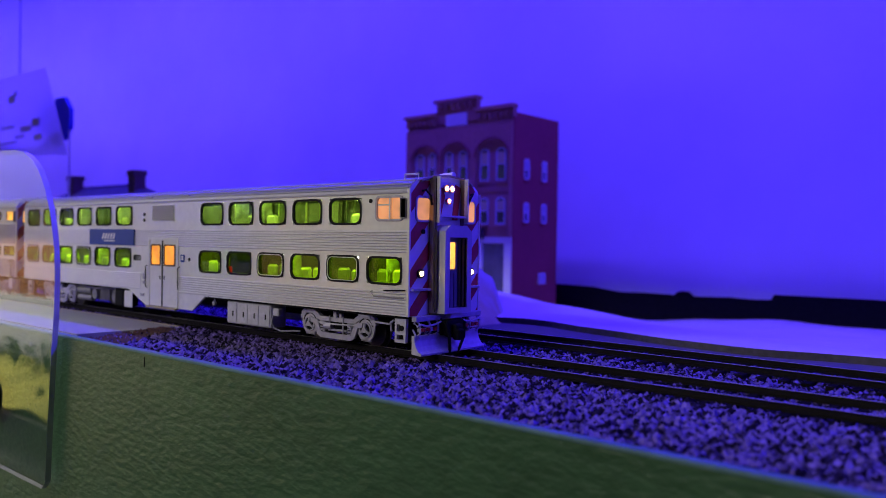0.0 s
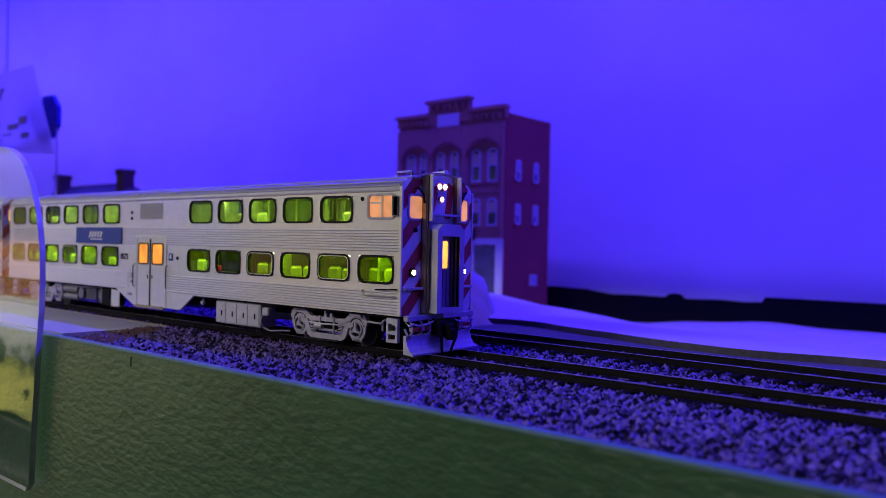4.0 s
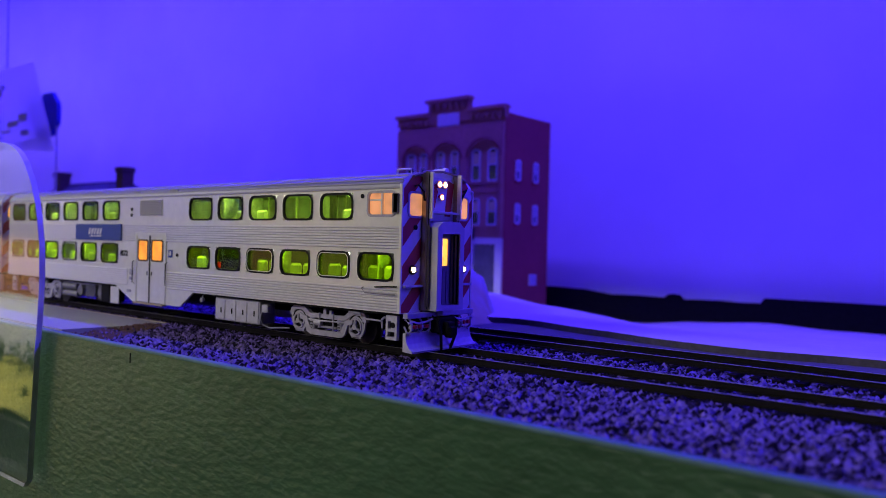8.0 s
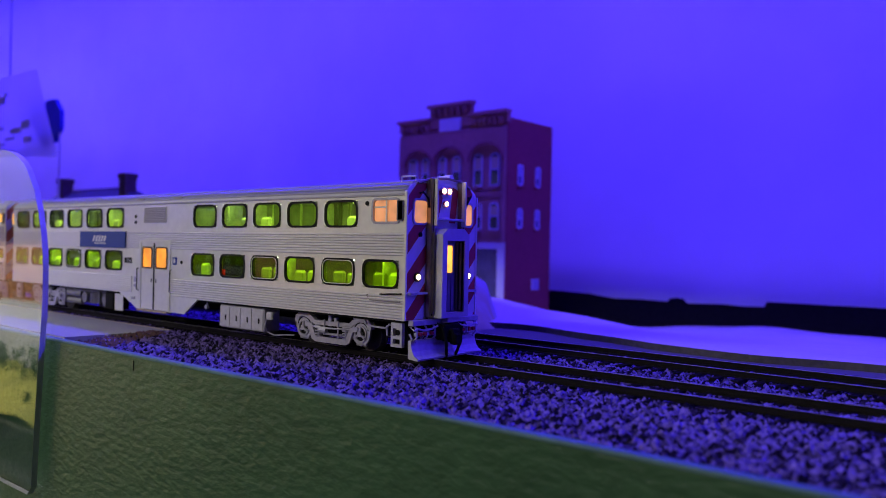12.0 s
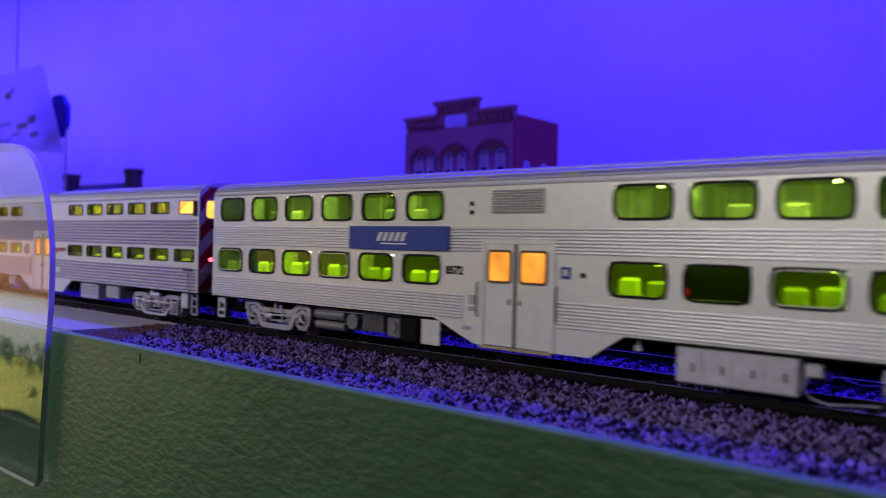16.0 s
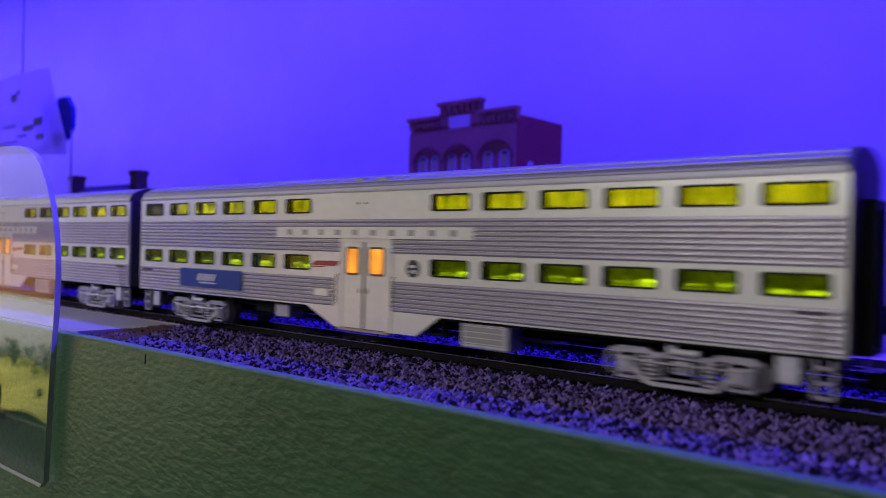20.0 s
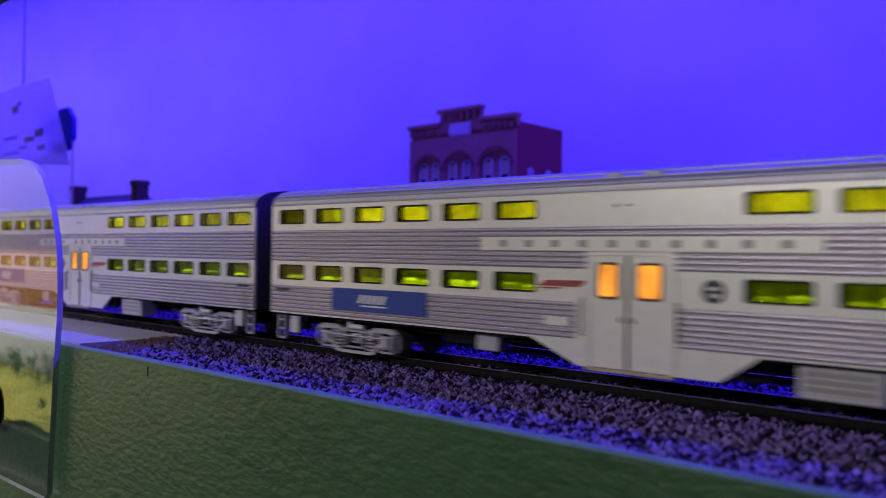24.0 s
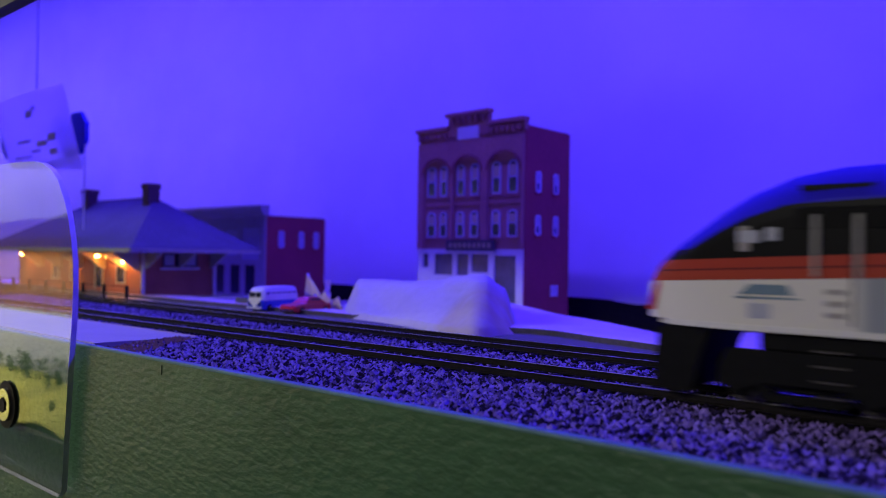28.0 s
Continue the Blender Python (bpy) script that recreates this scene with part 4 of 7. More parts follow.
def build_cab_car():
    car = thing("gallery_cab_car", "stainless two-level commuter cab car with green-lit windows", "train car", "train")
    low = [(-118.1 + 19.87 * i, -118.1 + 19.87 * i + 15.8, 21.4, 30.35) for i in range(6)]
    low += [(-288.9 + 19.87 * i, -288.9 + 19.87 * i + 15.5, 21.4, 30.35) for i in range(6)]
    up = [(-117.1 + 19.87 * i, -117.1 + 19.87 * i + 15.8, 41.05, 49.95) for i in range(5)]
    up += [(-287.9 + 19.87 * i, -287.9 + 19.87 * i + 15.2, 41.05, 49.95) for i in range(6)]
    cabw = (-14.7, -2.9, 42.4, 50.0)
    holes = low + up + [cabw, (-157.2, -135.2, 11.4, 34.2)]
    car_shell(car, holes, False)
    inner = [(a + 0.15, b - 0.15, c + 0.15, d - 0.15) for a, b, c, d in low + up]
    windows(car, inner[:12], 2.6, PANE_G, BLACK, rim=0.35, depth=0.3)
    windows(car, inner[12:], 2.6, PANE_U, BLACK, rim=0.35, depth=0.3)
    windows(car, [cabw], 1.4, CABGLOW, TRUCK, rim=0.4)
    for s in (-1, 1):
        part("mullion", Geo().box(-8.9, -8.3, *sorted((s * (SIDE - 0.5), s * (SIDE + 0.15))), 42.6, 49.8), STEEL, car)
        part("window_catch", Geo().box(-14.2, -9.2, *sorted((s * (SIDE - 0.45), s * (SIDE - 0.1))), 47.2, 47.7), STEEL, car)
    # bright inner rims on some windows
    for k in (2, 4, 6, 9):
        a, b, c, d = (low + up)[k]
        part("window_rim", Geo().ring(rounded(a + 0.45, b - 0.45, c + 0.45, d - 0.45, 2.2), rounded(a + 0.65, b - 0.65, c + 0.65, d - 0.65, 2.0), "y", -SIDE - 0.40, -SIDE - 0.2), STEEL, car, "bright metal rim")
    # bulkheads standing behind the windows
    for x, z in ((-99.6, 12), (-64.0, 12), (-12.4, 12), (-82.0, 32.2), (-43.6, 32.2), (-24.0, 32.2), (-97.4, 32.2), (-231.0, 32.2), (-273.0, 32.2), (-192.6, 32.2), (-212.0, 12), (-252.0, 12)):
        for s in (-1, 1):
            part("bulkhead", Geo().box(x - 0.35, x + 0.35, *sorted((s * 9.0, s * 15.4)), z, z + 17.6), LINER, car)
    for k in range(11):
        x = -112 + 10.4 * k + 3 * math.sin(k * 2.3)
        part("grab_post", Geo().rod([(x, -8.0, 32.2), (x, -8.0, 50.2)], 0.3, 6), SEAT, car)
    # blanked dark window with a red lamp behind it
    a, b, c, d = low[1]
    part("dark_partition", Geo().box(a - 1, b + 1, -16.2, -15.9, c - 1, d + 1), BLACK, car, "dark blanked window")
    part("red_lamp", Geo().box(a + 0.2, a + 0.6, -17.6, -16.2, c + 0.6, c + 3.0, 0.1), TAILDIM, car, "faint red lamp")
    car_interior(car, False, [b - 3.2 for a, b, c, d in low])
    doors(car)
    logo_plate(car, -213.5, -170.4, 31.7, 39.2)
    # louvred vent
    v = part("vent", Geo().box(-155.4, -137.5, -SIDE - 0.25, -SIDE + 0.1, 42.9, 49.9, 0.1), STEEL, car)
    for i in range(9):
        part("slat", Geo().prism([(-SIDE - 0.2, 43.2 + i * 0.74), (-SIDE - 0.6, 43.2 + i * 0.74), (-SIDE - 0.2, 43.75 + i * 0.74)], "x", -155.1, -137.8), LOUVRE, v)
    text_part("8572", 3.3, -168.6, -SIDE - 0.08, 26.0, BLACK, car)
    for x, z in ((-162.5, 45.9), (-162.5, 43.3), (-17.3, 48.8), (-125.4, 26.4)):
        part("round_vent", Geo().cyl("y", x, -SIDE - 0.1, z, 0.75, 0.4, 10), BLACK, car)
    p = part("small_sign", Geo().box(-132.0, -129.0, -SIDE - 0.2, -SIDE + 0.1, 25.2, 28.4), BLUE, car, "small blue sign")
    part("pictogram", Geo().box(-131.2, -129.9, -SIDE - 0.28, -SIDE - 0.18, 26.0, 27.8), WHITE, p)
    for x0, x1, z0, z1 in ((-163, -160.5, 16.5, 19.2), (-163, -160.8, 14.4, 15.8), (-165, -162, 8.8, 10.0)):
        part("switch_box", Geo().box(x0, x1, -SIDE - 0.45, -SIDE + 0.1, z0, z1, 0.15), TRUCK, car)
    for x0, x1 in ((-162.6, -157.0), (-133.2, -127.0)):
        part("roof_bracket", Geo().box(x0, x1, -17.9, -16.4, 52.4, 54.0, 0.2), LOUVRE, car, "dark roof edge bracket")
    part("drip_strip", Geo().box(-166, -126, -SIDE - 0.5, -SIDE + 0.1, 38.9, 39.3), STEEL, car)
    car_ends(car, False, True)
    for c in (-37.0, -256.0):
        build_truck(car, c)
    underbody(car, [(-100.2, -72.2, 1.6, 10.4, EQUIP), (-192, -184, 2.4, 10.6, UNDER)])
    for s in (-1, 1):
        for z, r in ((8.2, 1.9), (4.4, 1.5)):
            part("reservoir", Geo().cyl("x", -226, s * 14.2, z, r, 15, 14), UNDERGREY, car, "grey air reservoir")
        part("motor", Geo().cyl("y", -214.5, s * 13.6, 6.8, 2.6, 4.5, 16).box(-217, -212, *sorted((s * 10, s * 13)), 3.4, 10.4, 0.3), UNDERGREY, car)
        for k in range(8):
            part("cooling_fin", Geo().box(-209.4 + k * 1.2, -208.8 + k * 1.2, *sorted((s * 11.5, s * 15.4)), 4.2, 10.4), UNDERGREY, car)
        g = Geo().box(-199.4, -192.6, *sorted((s * 10, s * 14.4)), 3.0, 9.6, 0.4).cyl("y", -196.6, s * 14.6, 6.4, 1.9, 1.0, 14).cyl("y", -193.8, s * 14.5, 4.6, 0.9, 0.8, 10)
        part("brake_unit", g, UNDERGREY, car)
        part("conduit", Geo().rod([(-234, s * 15.0, 10.2), (-214, s * 15.4, 9.8), (-200, s * 15.2, 10.4), (-184, s * 15.4, 9.9)], 0.35), TRUCK, car)
    for s in (-1, 1):
        part("placard", Geo().box(-182, -174.5, *sorted((s * 17.0, s * 17.4)), 2.6, 10.4, 0.2), TRIMW, car, "white equipment placard")
        part("compressor", Geo().box(-71, -67.4, *sorted((s * 14.4, s * 16.8)), 6.4, 9.4, 0.4), EQUIP, car)
        part("cable", Geo().rod([(-70.6, s * 16.6, 6.6), (-71.4, s * 16.8, 4.0), (-69.6, s * 16.8, 1.9), (-66, s * 16.4, 1.0), (-60, s * 15.6, 1.6), (-56.4, s * 15.2, 1.8)], 0.28), TRUCK, car)
        part("door_lamp", Geo().cyl("y", -110.5, s * 15.8, 8.6, 0.9, 1.0, 10).rod([(-110.5, s * 15.6, 9.0), (-110.5, s * 15.6, 11.2)], 0.3), EQUIP, car)
        part("grab_rail", Geo().rod([(-10, s * SIDE, 19.4), (-10, s * (SIDE + 0.9), 19.4), (-0.6, s * (SIDE + 0.9), 19.9)], 0.25), BLACK, car)
    end_steps(car, 0, 1)
    end_steps(car, -LENGTH, -1)
    # the cab end
    striped_end(car, CABGLOW, HEAD)
    g = Geo().ring([(-7.0, 12), (7.0, 12), (7.0, 39), (4.4, 41), (-4.4, 41), (-7.0, 39)], [(-4.6, 13.6), (4.6, 13.6), (4.6, 37), (4.5, 37.1), (-4.5, 37.1), (-4.6, 37)], "x", 0.3, 5.8)
    part("end_portal", g, GREYBLUE, car, "pale grey doorway frame")
    d = part("cab_door", Geo().box(2.6, 3.4, -4.65, 4.65, 13.5, 37.2), DOORGREY, car)
    part("door_window", Geo().prism(rounded(-3.9, 1.0, 26.4, 35.6, 0.8), "x", 3.38, 3.5), CABBRIGHT, d, "door window glowing amber")
    part("window_rim", Geo().ring(rounded(-4.3, 1.4, 26.0, 36.0, 1.1), rounded(-3.8, 0.9, 26.5, 35.5, 0.7), "x", 3.4, 3.75), BRONZE, d, "bronze window rim")
    for k in range(4):
        part("door_rib", Geo().box(3.38, 3.65, -3.6 + k * 2.0, -2.9 + k * 2.0, 14, 25), DOORGREY, d)
    for y in (-4.4, 4.4):
        # black plate added to darken the inner jamb as shade would
        part("jamb_lining", Geo().box(3.5, 5.4, y - 0.12, y + 0.12, 13.8, 36.8), BLACK, car)
        part("jamb_pole", Geo().rod([(4.6, y * 0.88, 14), (4.6, y * 0.88, 36.6)], 0.4), BRONZE, car, "bronze door pole")
        part("jamb_pole", Geo().rod([(3.9, y * 0.62, 14), (3.9, y * 0.62, 36.6)], 0.3), BRONZE, car, "bronze door pole")
    for y in (-8.0, 8.0):
        part("grab_pole", Geo().rod([(0.3, y, 13), (2.6, y, 13.6), (2.6, y, 39.5), (0.3, y, 40)], 0.42), BRONZE, car, "bronze grab pole")
        part("door_post", Geo().box(0.1, 2.4, y - 1.0, y + 1.0, 12, 57.2, 0.25), BRONZE, car, "dark bronze corner post")
        part("post_seam", Geo().box(2.38, 2.5, y - 0.15, y + 0.15, 12.6, 56.4), BLACK, car)
    part("top_panel", Geo().box(-0.5, 0.6, -7.2, 7.2, 41.2, 55.6, 0.2), WHITE, car)
    for k, (p, q) in enumerate(((-6.8, -1.4), (2.4, 7.0))):
        part("stripe", Geo().prism([(p, 43), (p + 3, 43), (q, 51 + 3 * k), (q - 3, 55)], "x", 0.55, 0.75), RED, car)
    for y, z, r in ((-1.7, 53.4, 1.0), (1.1, 53.4, 1.0), (-0.4, 49.2, 0.85)):
        h = part("headlight", Geo().cyl("x", 1.0, y, z, r + 0.35, 1.4, 16), CHROME, car)
        part("lens", Geo().cyl("x", 1.7, y, z, r * 0.8, 0.5, 16), HEAD, h, "lit headlight lens")
        # the halo is a glowing ring behind the lens, no lamp itself
        part("reflector", Geo().cyl("x", 1.55, y, z, r + 0.2, 0.3, 16), GLOWRIM, h, "reflector with an amber halo put in as glow")
    for y in (-7.4, 7.4):
        part("lamp_shield", Geo().box(0.3, 3.8, y - 0.35, y + 0.35, 41.8, 57.0, 0.15), WHITE, car, "white shield beside the headlights")
    part("roof_fitting", Geo().rod([(-7, -13, 55.4), (-7, -13, 57.6), (-1, -13, 57.6), (-1, -13, 55.4)], 0.35), STEEL, car)
    part("horn", Geo().cyl("x", -3, 4, 58.2, 0.8, 6, 10, 1.2).box(-5, -3, 3.4, 4.6, 56.5, 58.4), STEEL, car)
    # pilot plate, bars and hoses
    g = Geo().prism([(0.4, -0.6), (4.4, -1.0), (4.6, -0.4), (3.2, 0.4), (2.2, 1.8), (1.6, 3.6), (1.5, 5.2), (0.4, 5.2)], "y", -16.8, 16.8)
    part("pilot", g, EQUIP, car, "silver pilot plate")
    g = Geo().box(0.5, 2.6, -17.2, 17.2, 9.8, 11.6, 0.2).box(1.0, 2.4, -15, -6, 6.4, 7.6, 0.2).box(1.0, 2.4, 6, 15, 6.4, 7.6, 0.2)
    for y in (-15.5, -10.5, -6.5, 6.5, 10.5, 15.5):
        g.rod([(1.8, y, 9.8), (2.8, y, 8.6), (2.8, y, 6.2), (1.8, y, 5.2)], 0.35)
    part("buffer_beam", g, TRUCK, car)
    for y, c in ((-5.0, -9.0), (4.6, 8.2)):
        part("hose", Geo().rod([(2.0, y, 10.4), (5.0, y, 8.6), (5.6, y * 0.8, 4.0), (4.6, y * 0.5, -0.5), (2.6, y * 0.3, -2.2)], 0.5), BLACK, car, "black air hose")
    part("buffer", Geo().box(2.4, 5.2, -3.0, 3.0, 10.2, 12.2, 0.3), TRUCK, car)
    part("draft_gear", Geo().box(0.6, 5.0, -4.4, 4.4, 4.6, 9.8, 0.4).box(4.8, 7.0, -2.2, 1.6, 4.2, 8.4, 0.4), BLACK, car, "black coupler pocket")
    for s in (-1, 1):
        for y in (8.2, 11.6, 14.0):
            part("valve", Geo().cyl("x", 2.9, s * y, 7.2, 0.65, 0.9, 8), RED, car, "small red valve")
        part("air_pipe", Geo().rod([(1.4, s * 17.0, 9.6), (2.6, s * 16.6, 8.4), (2.9, s * 15.2, 9.0), (2.6, s * 12.0, 8.2), (2.9, s * 8.0, 8.6), (3.2, s * 5.6, 9.4)], 0.38), TRUCK, car)
        part("air_pipe", Geo().rod([(1.2, s * 17.2, 7.4), (2.2, s * 17.0, 5.6), (2.0, s * 15.0, 4.6)], 0.34), TRUCK, car)
        part("side_pipe", Geo().rod([(-24, s * 16.8, 10.4), (-18.5, s * 17.2, 10.0), (-17.5, s * 17.2, 8.6), (-9.0, s * 17.2, 8.4), (-7.2, s * 17.2, 9.8)], 0.35), TRUCK, car)
        part("side_rail", Geo().rod([(-16.0, s * SIDE, 19.0), (-16.0, s * (SIDE + 1.0), 18.8), (-14.6, s * (SIDE + 1.0), 17.4), (-1.0, s * (SIDE + 1.0), 17.4)], 0.22, 5), LOUVRE, car)
        part("nozzle", Geo().rod([(0.5, s * 12.6, 52.0), (1.8, s * 12.6, 52.4), (2.2, s * 10.4, 50.4), (1.8, s * 9.4, 47.6)], 0.4), BLACK, car, "black wiper arm")
    # roof ledge over the lamps
    part("lamp_ledge", Geo().box(0.4, 3.4, -6.8, 6.8, 43.6, 44.4, 0.2), GREYBLUE, car)
    part("roof_lip", Geo().rod([(0.6, -13.5, 55.2), (1.4, -8, 57.0), (1.6, 0, 57.6), (1.4, 8, 57.0), (0.6, 13.5, 55.2)], 0.45), BRONZE, car)
    return car


BRONZE = mat("bronze_trim", (0.30, 0.24, 0.18), 0.3, 0.75, grain=0.15, grain_size=3)


GREYBLUE = mat("portal_grey", (0.5, 0.5, 0.53), 0.5, 0.2, grain=0.06, grain_size=2)
DOORGREY = mat("cab_door_grey", (0.16, 0.16, 0.19), 0.5, 0.2, grain=0.06, grain_size=2)
CHROME = mat("chrome_trim", (0.7, 0.68, 0.65), 0.15, 1.0)
LOUVRE = mat("louvre_grey", (0.30, 0.28, 0.28), 0.6, grain=0.1, grain_size=1)
TAILDIM = mat("faint_red_lamp", (0.4, 0.02, 0.03), emit=(1, 0.0, 0.04), strength=0.4)
AMBER = mat("amber_marker", (1, 0.4, 0.1), emit=(1.0, 0.3, 0.05), strength=2.0)
HERALD = mat("herald_black", (0.05, 0.05, 0.055), 0.5)
REDDECAL = mat("decal_red", (0.35, 0.05, 0.05), 0.5, grain=0.2, grain_size=1)


def build_budd_car(name, label, cab=False, mini=True, flip=False, letters=10):
    car = thing(name, label, "train car", "train")
    xs = [(-18.0 - 19.85 * k, -3.2 - 19.85 * k) for k in range(6)]
    rear = [(-188.8 - 19.85 * k, -174.6 - 19.85 * k) for k in range(5)]
    rear += [(-277.0, -273.0)] if mini else [(-288.2, -274.2)]
    lo = [(a, b, 24.0, 29.1) for a, b in xs + rear]
    up = [(a, b, 44.3, 49.25) for a, b in (xs[1:] if cab else xs) + rear]
    cabw = [(-15.4, -3.6, 44.0, 49.6)] if cab else []
    car_shell(car, lo + up + cabw + [(-157.2, -135.2, 11.4, 34.2)], True)
    for a, b, c, d in lo + up:
        for s in (-1, 1):
            part("lit_sill", Geo().box(a + 0.8, b - 0.8, *sorted((s * 16.2, s * 17.2)), c - 0.2, c + 0.35), LINER, car, "pale lit window sill")
            # black strip put in for the shadow at the window's left side
            part("reveal", Geo().box(a + 0.1, a + 0.7, *sorted((s * 15.6, s * 17.3)), c, d), BLACK, car)
    windows(car, lo, 0.7, PANE_L, BLACK, rim=0.2, depth=0.25)
    windows(car, up, 0.7, PANE_Y, BLACK, rim=0.2, depth=0.25)
    if cab:
        windows(car, cabw, 0.8, CABBRIGHT, TRUCK, rim=0.3)
    car_interior(car, True, [(a + b) / 2 + 2.5 for a, b in xs + rear[:5]])
    doors(car, 2.3)
    logo_plate(car, -258.2, -214.3, 14.3, 21.9)
    # round herald, red decal, letter board
    hx, rx = (-124.5, -166.0) if flip else (-167.0, -126.8)
    h = part("herald", Geo().cyl("y", hx, -SIDE - 0.15, 26.1, 2.8, 0.4, 20), HERALD, car, "round black herald")
    part("herald_mark", Geo().box(hx - 1.4, hx + 1.4, -SIDE - 0.45, -SIDE - 0.3, 26.4, 27.2).box(hx - 0.6, hx + 1.6, -SIDE - 0.45, -SIDE - 0.3, 24.6, 25.6), WHITE, h)
    g = Geo().prism([(rx - 8, 25.8), (rx + 5.5, 25.8), (rx + 8, 27.6), (rx - 5, 27.4)], "y", -SIDE - 0.25, -SIDE + 0.05)
    g.prism([(rx - 8, 25.1), (rx - 1, 25.1), (rx, 25.5), (rx - 7, 25.5)], "y", -SIDE - 0.25, -SIDE + 0.05)
    part("decal", g, REDDECAL, car, "red streak decal")
    if letters:
        b = part("letter_board", Geo().box(-193.3, -100.2, -SIDE - 0.74, -SIDE + 0.1, 35.4, 39.2), STEEL, car, "letter board with dark characters")
        w = 86.0 / letters
        for i in range(letters):
            if letters == 12 and i == 4:
                continue
            x = -189.5 + (i + 0.5) * w
            part("character_bar", Geo().box(x - 1.1, x + 1.1, -SIDE - 0.82, -SIDE - 0.72, 36.4, 38.3), LOUVRE, b)
    for x, z in ((-146.5, 47.2), (-150, 47.2)):
        part("round_vent", Geo().cyl("y", x, -SIDE - 0.1, z, 0.4, 0.3, 8), BLACK, car)
    for s in (-1, 1):
        part("grab_iron", Geo().rod([(-5.4, s * SIDE, 11.6), (-5.4, s * (SIDE + 1.2), 12.0), (-5.4, s * (SIDE + 1.2), 19.4), (-5.4, s * SIDE, 19.8)], 0.28, 5), LOUVRE, car, "grey vertical grab iron")
    part("number_bar", Geo().box(-10.5, -3.5, -SIDE - 0.72, -SIDE + 0.05, 20.2, 21.2), HERALD, car)
    part("number_bar", Geo().box(-289.5, -281.5, -SIDE - 0.72, -SIDE + 0.05, 19.6, 20.6), HERALD, car)
    part("small_sign", Geo().box(-132.0 if not flip else -171, -124.5 if not flip else -163.5, -SIDE - 0.8, -SIDE + 0.05, 15.2, 17.4), STEEL, car)
    for x in (-152, -141):
        part("roof_vent", Geo().box(x - 2.4, x + 2.4, -16.4, -11, 54.6, 56.2, 0.3), ROOF, car)
    car_ends(car, True, cab)
    for c in (-37.5, -250.0):
        build_coach_truck(car, c)
    boxes = [(-106, -88.5, 3.2, 11.4, EQUIP)]
    boxes += [(-80, -68, 4.5, 11.0, TRUCK)] if cab else []
    underbody(car, boxes)
    for x0, x1, z0, z1, m in boxes:
        for s in (-1, 1):
            gr = part("grille_screen", Geo().box(x0 + 1.4, x1 - 1.4, *sorted((s * 16.7, s * 16.95)), z0 + 1.2, z1 - 1.2), LOUVRE, car, "grey mesh screen")
            for k in range(4):
                z = z0 + 1.6 + k * (z1 - z0 - 3.2) / 3
                part("screen_bar", Geo().box(x0 + 1.4, x1 - 1.4, *sorted((s * 16.9, s * 17.1)), z - 0.15, z + 0.15), EQUIP, gr)
    for s in (-1, 1):
        part("arch", Geo().ring([(-119, 11.4), (-112, 11.4), (-112, 5.6), (-119, 5.6)], [(-117.6, 10.4), (-113, 10.4), (-113, 6.4), (-117.6, 6.4)], "y", *sorted((s * 15.0, s * 17.0))), UNDER, car)
        part("pipe_run", Geo().rod([(-176, s * 14, 9.4), (-200, s * 14, 8.6), (-222, s * 14, 9.6)], 0.7), UNDER, car)
        part("pipe_run", Geo().rod([(-84, s * 13, 9.5), (-62, s * 13, 9.0)], 0.6), UNDER, car)
        part("valve_box", Geo().box(-210, -198, s * 13 - 2, s * 13 + 2, 6.6, 10.6, 0.3), UNDER, car)
        part("battery_box", Geo().box(-197, -189, *sorted((s * 9.0, s * 15.8)), 5.6, 10.8, 0.3), TRUCK, car)
    lamp = part("marker_lamp", Geo().cyl("x", -LENGTH - 0.4, -15.4, 36.0, 0.9, 1.0, 10), BLACK, car)
    part("lens", Geo().cyl("x", -LENGTH - 1.0, -15.4, 36.0, 0.6, 0.4, 10), AMBER, lamp, "small lit amber lens")
    end_steps(car, 0, 1, True)
    end_steps(car, -LENGTH, -1, True)
    if cab:
        striped_end(car, CABBRIGHT, TAIL)
    car.scale = (290.5 / 293.0, 1, 1)
    return car


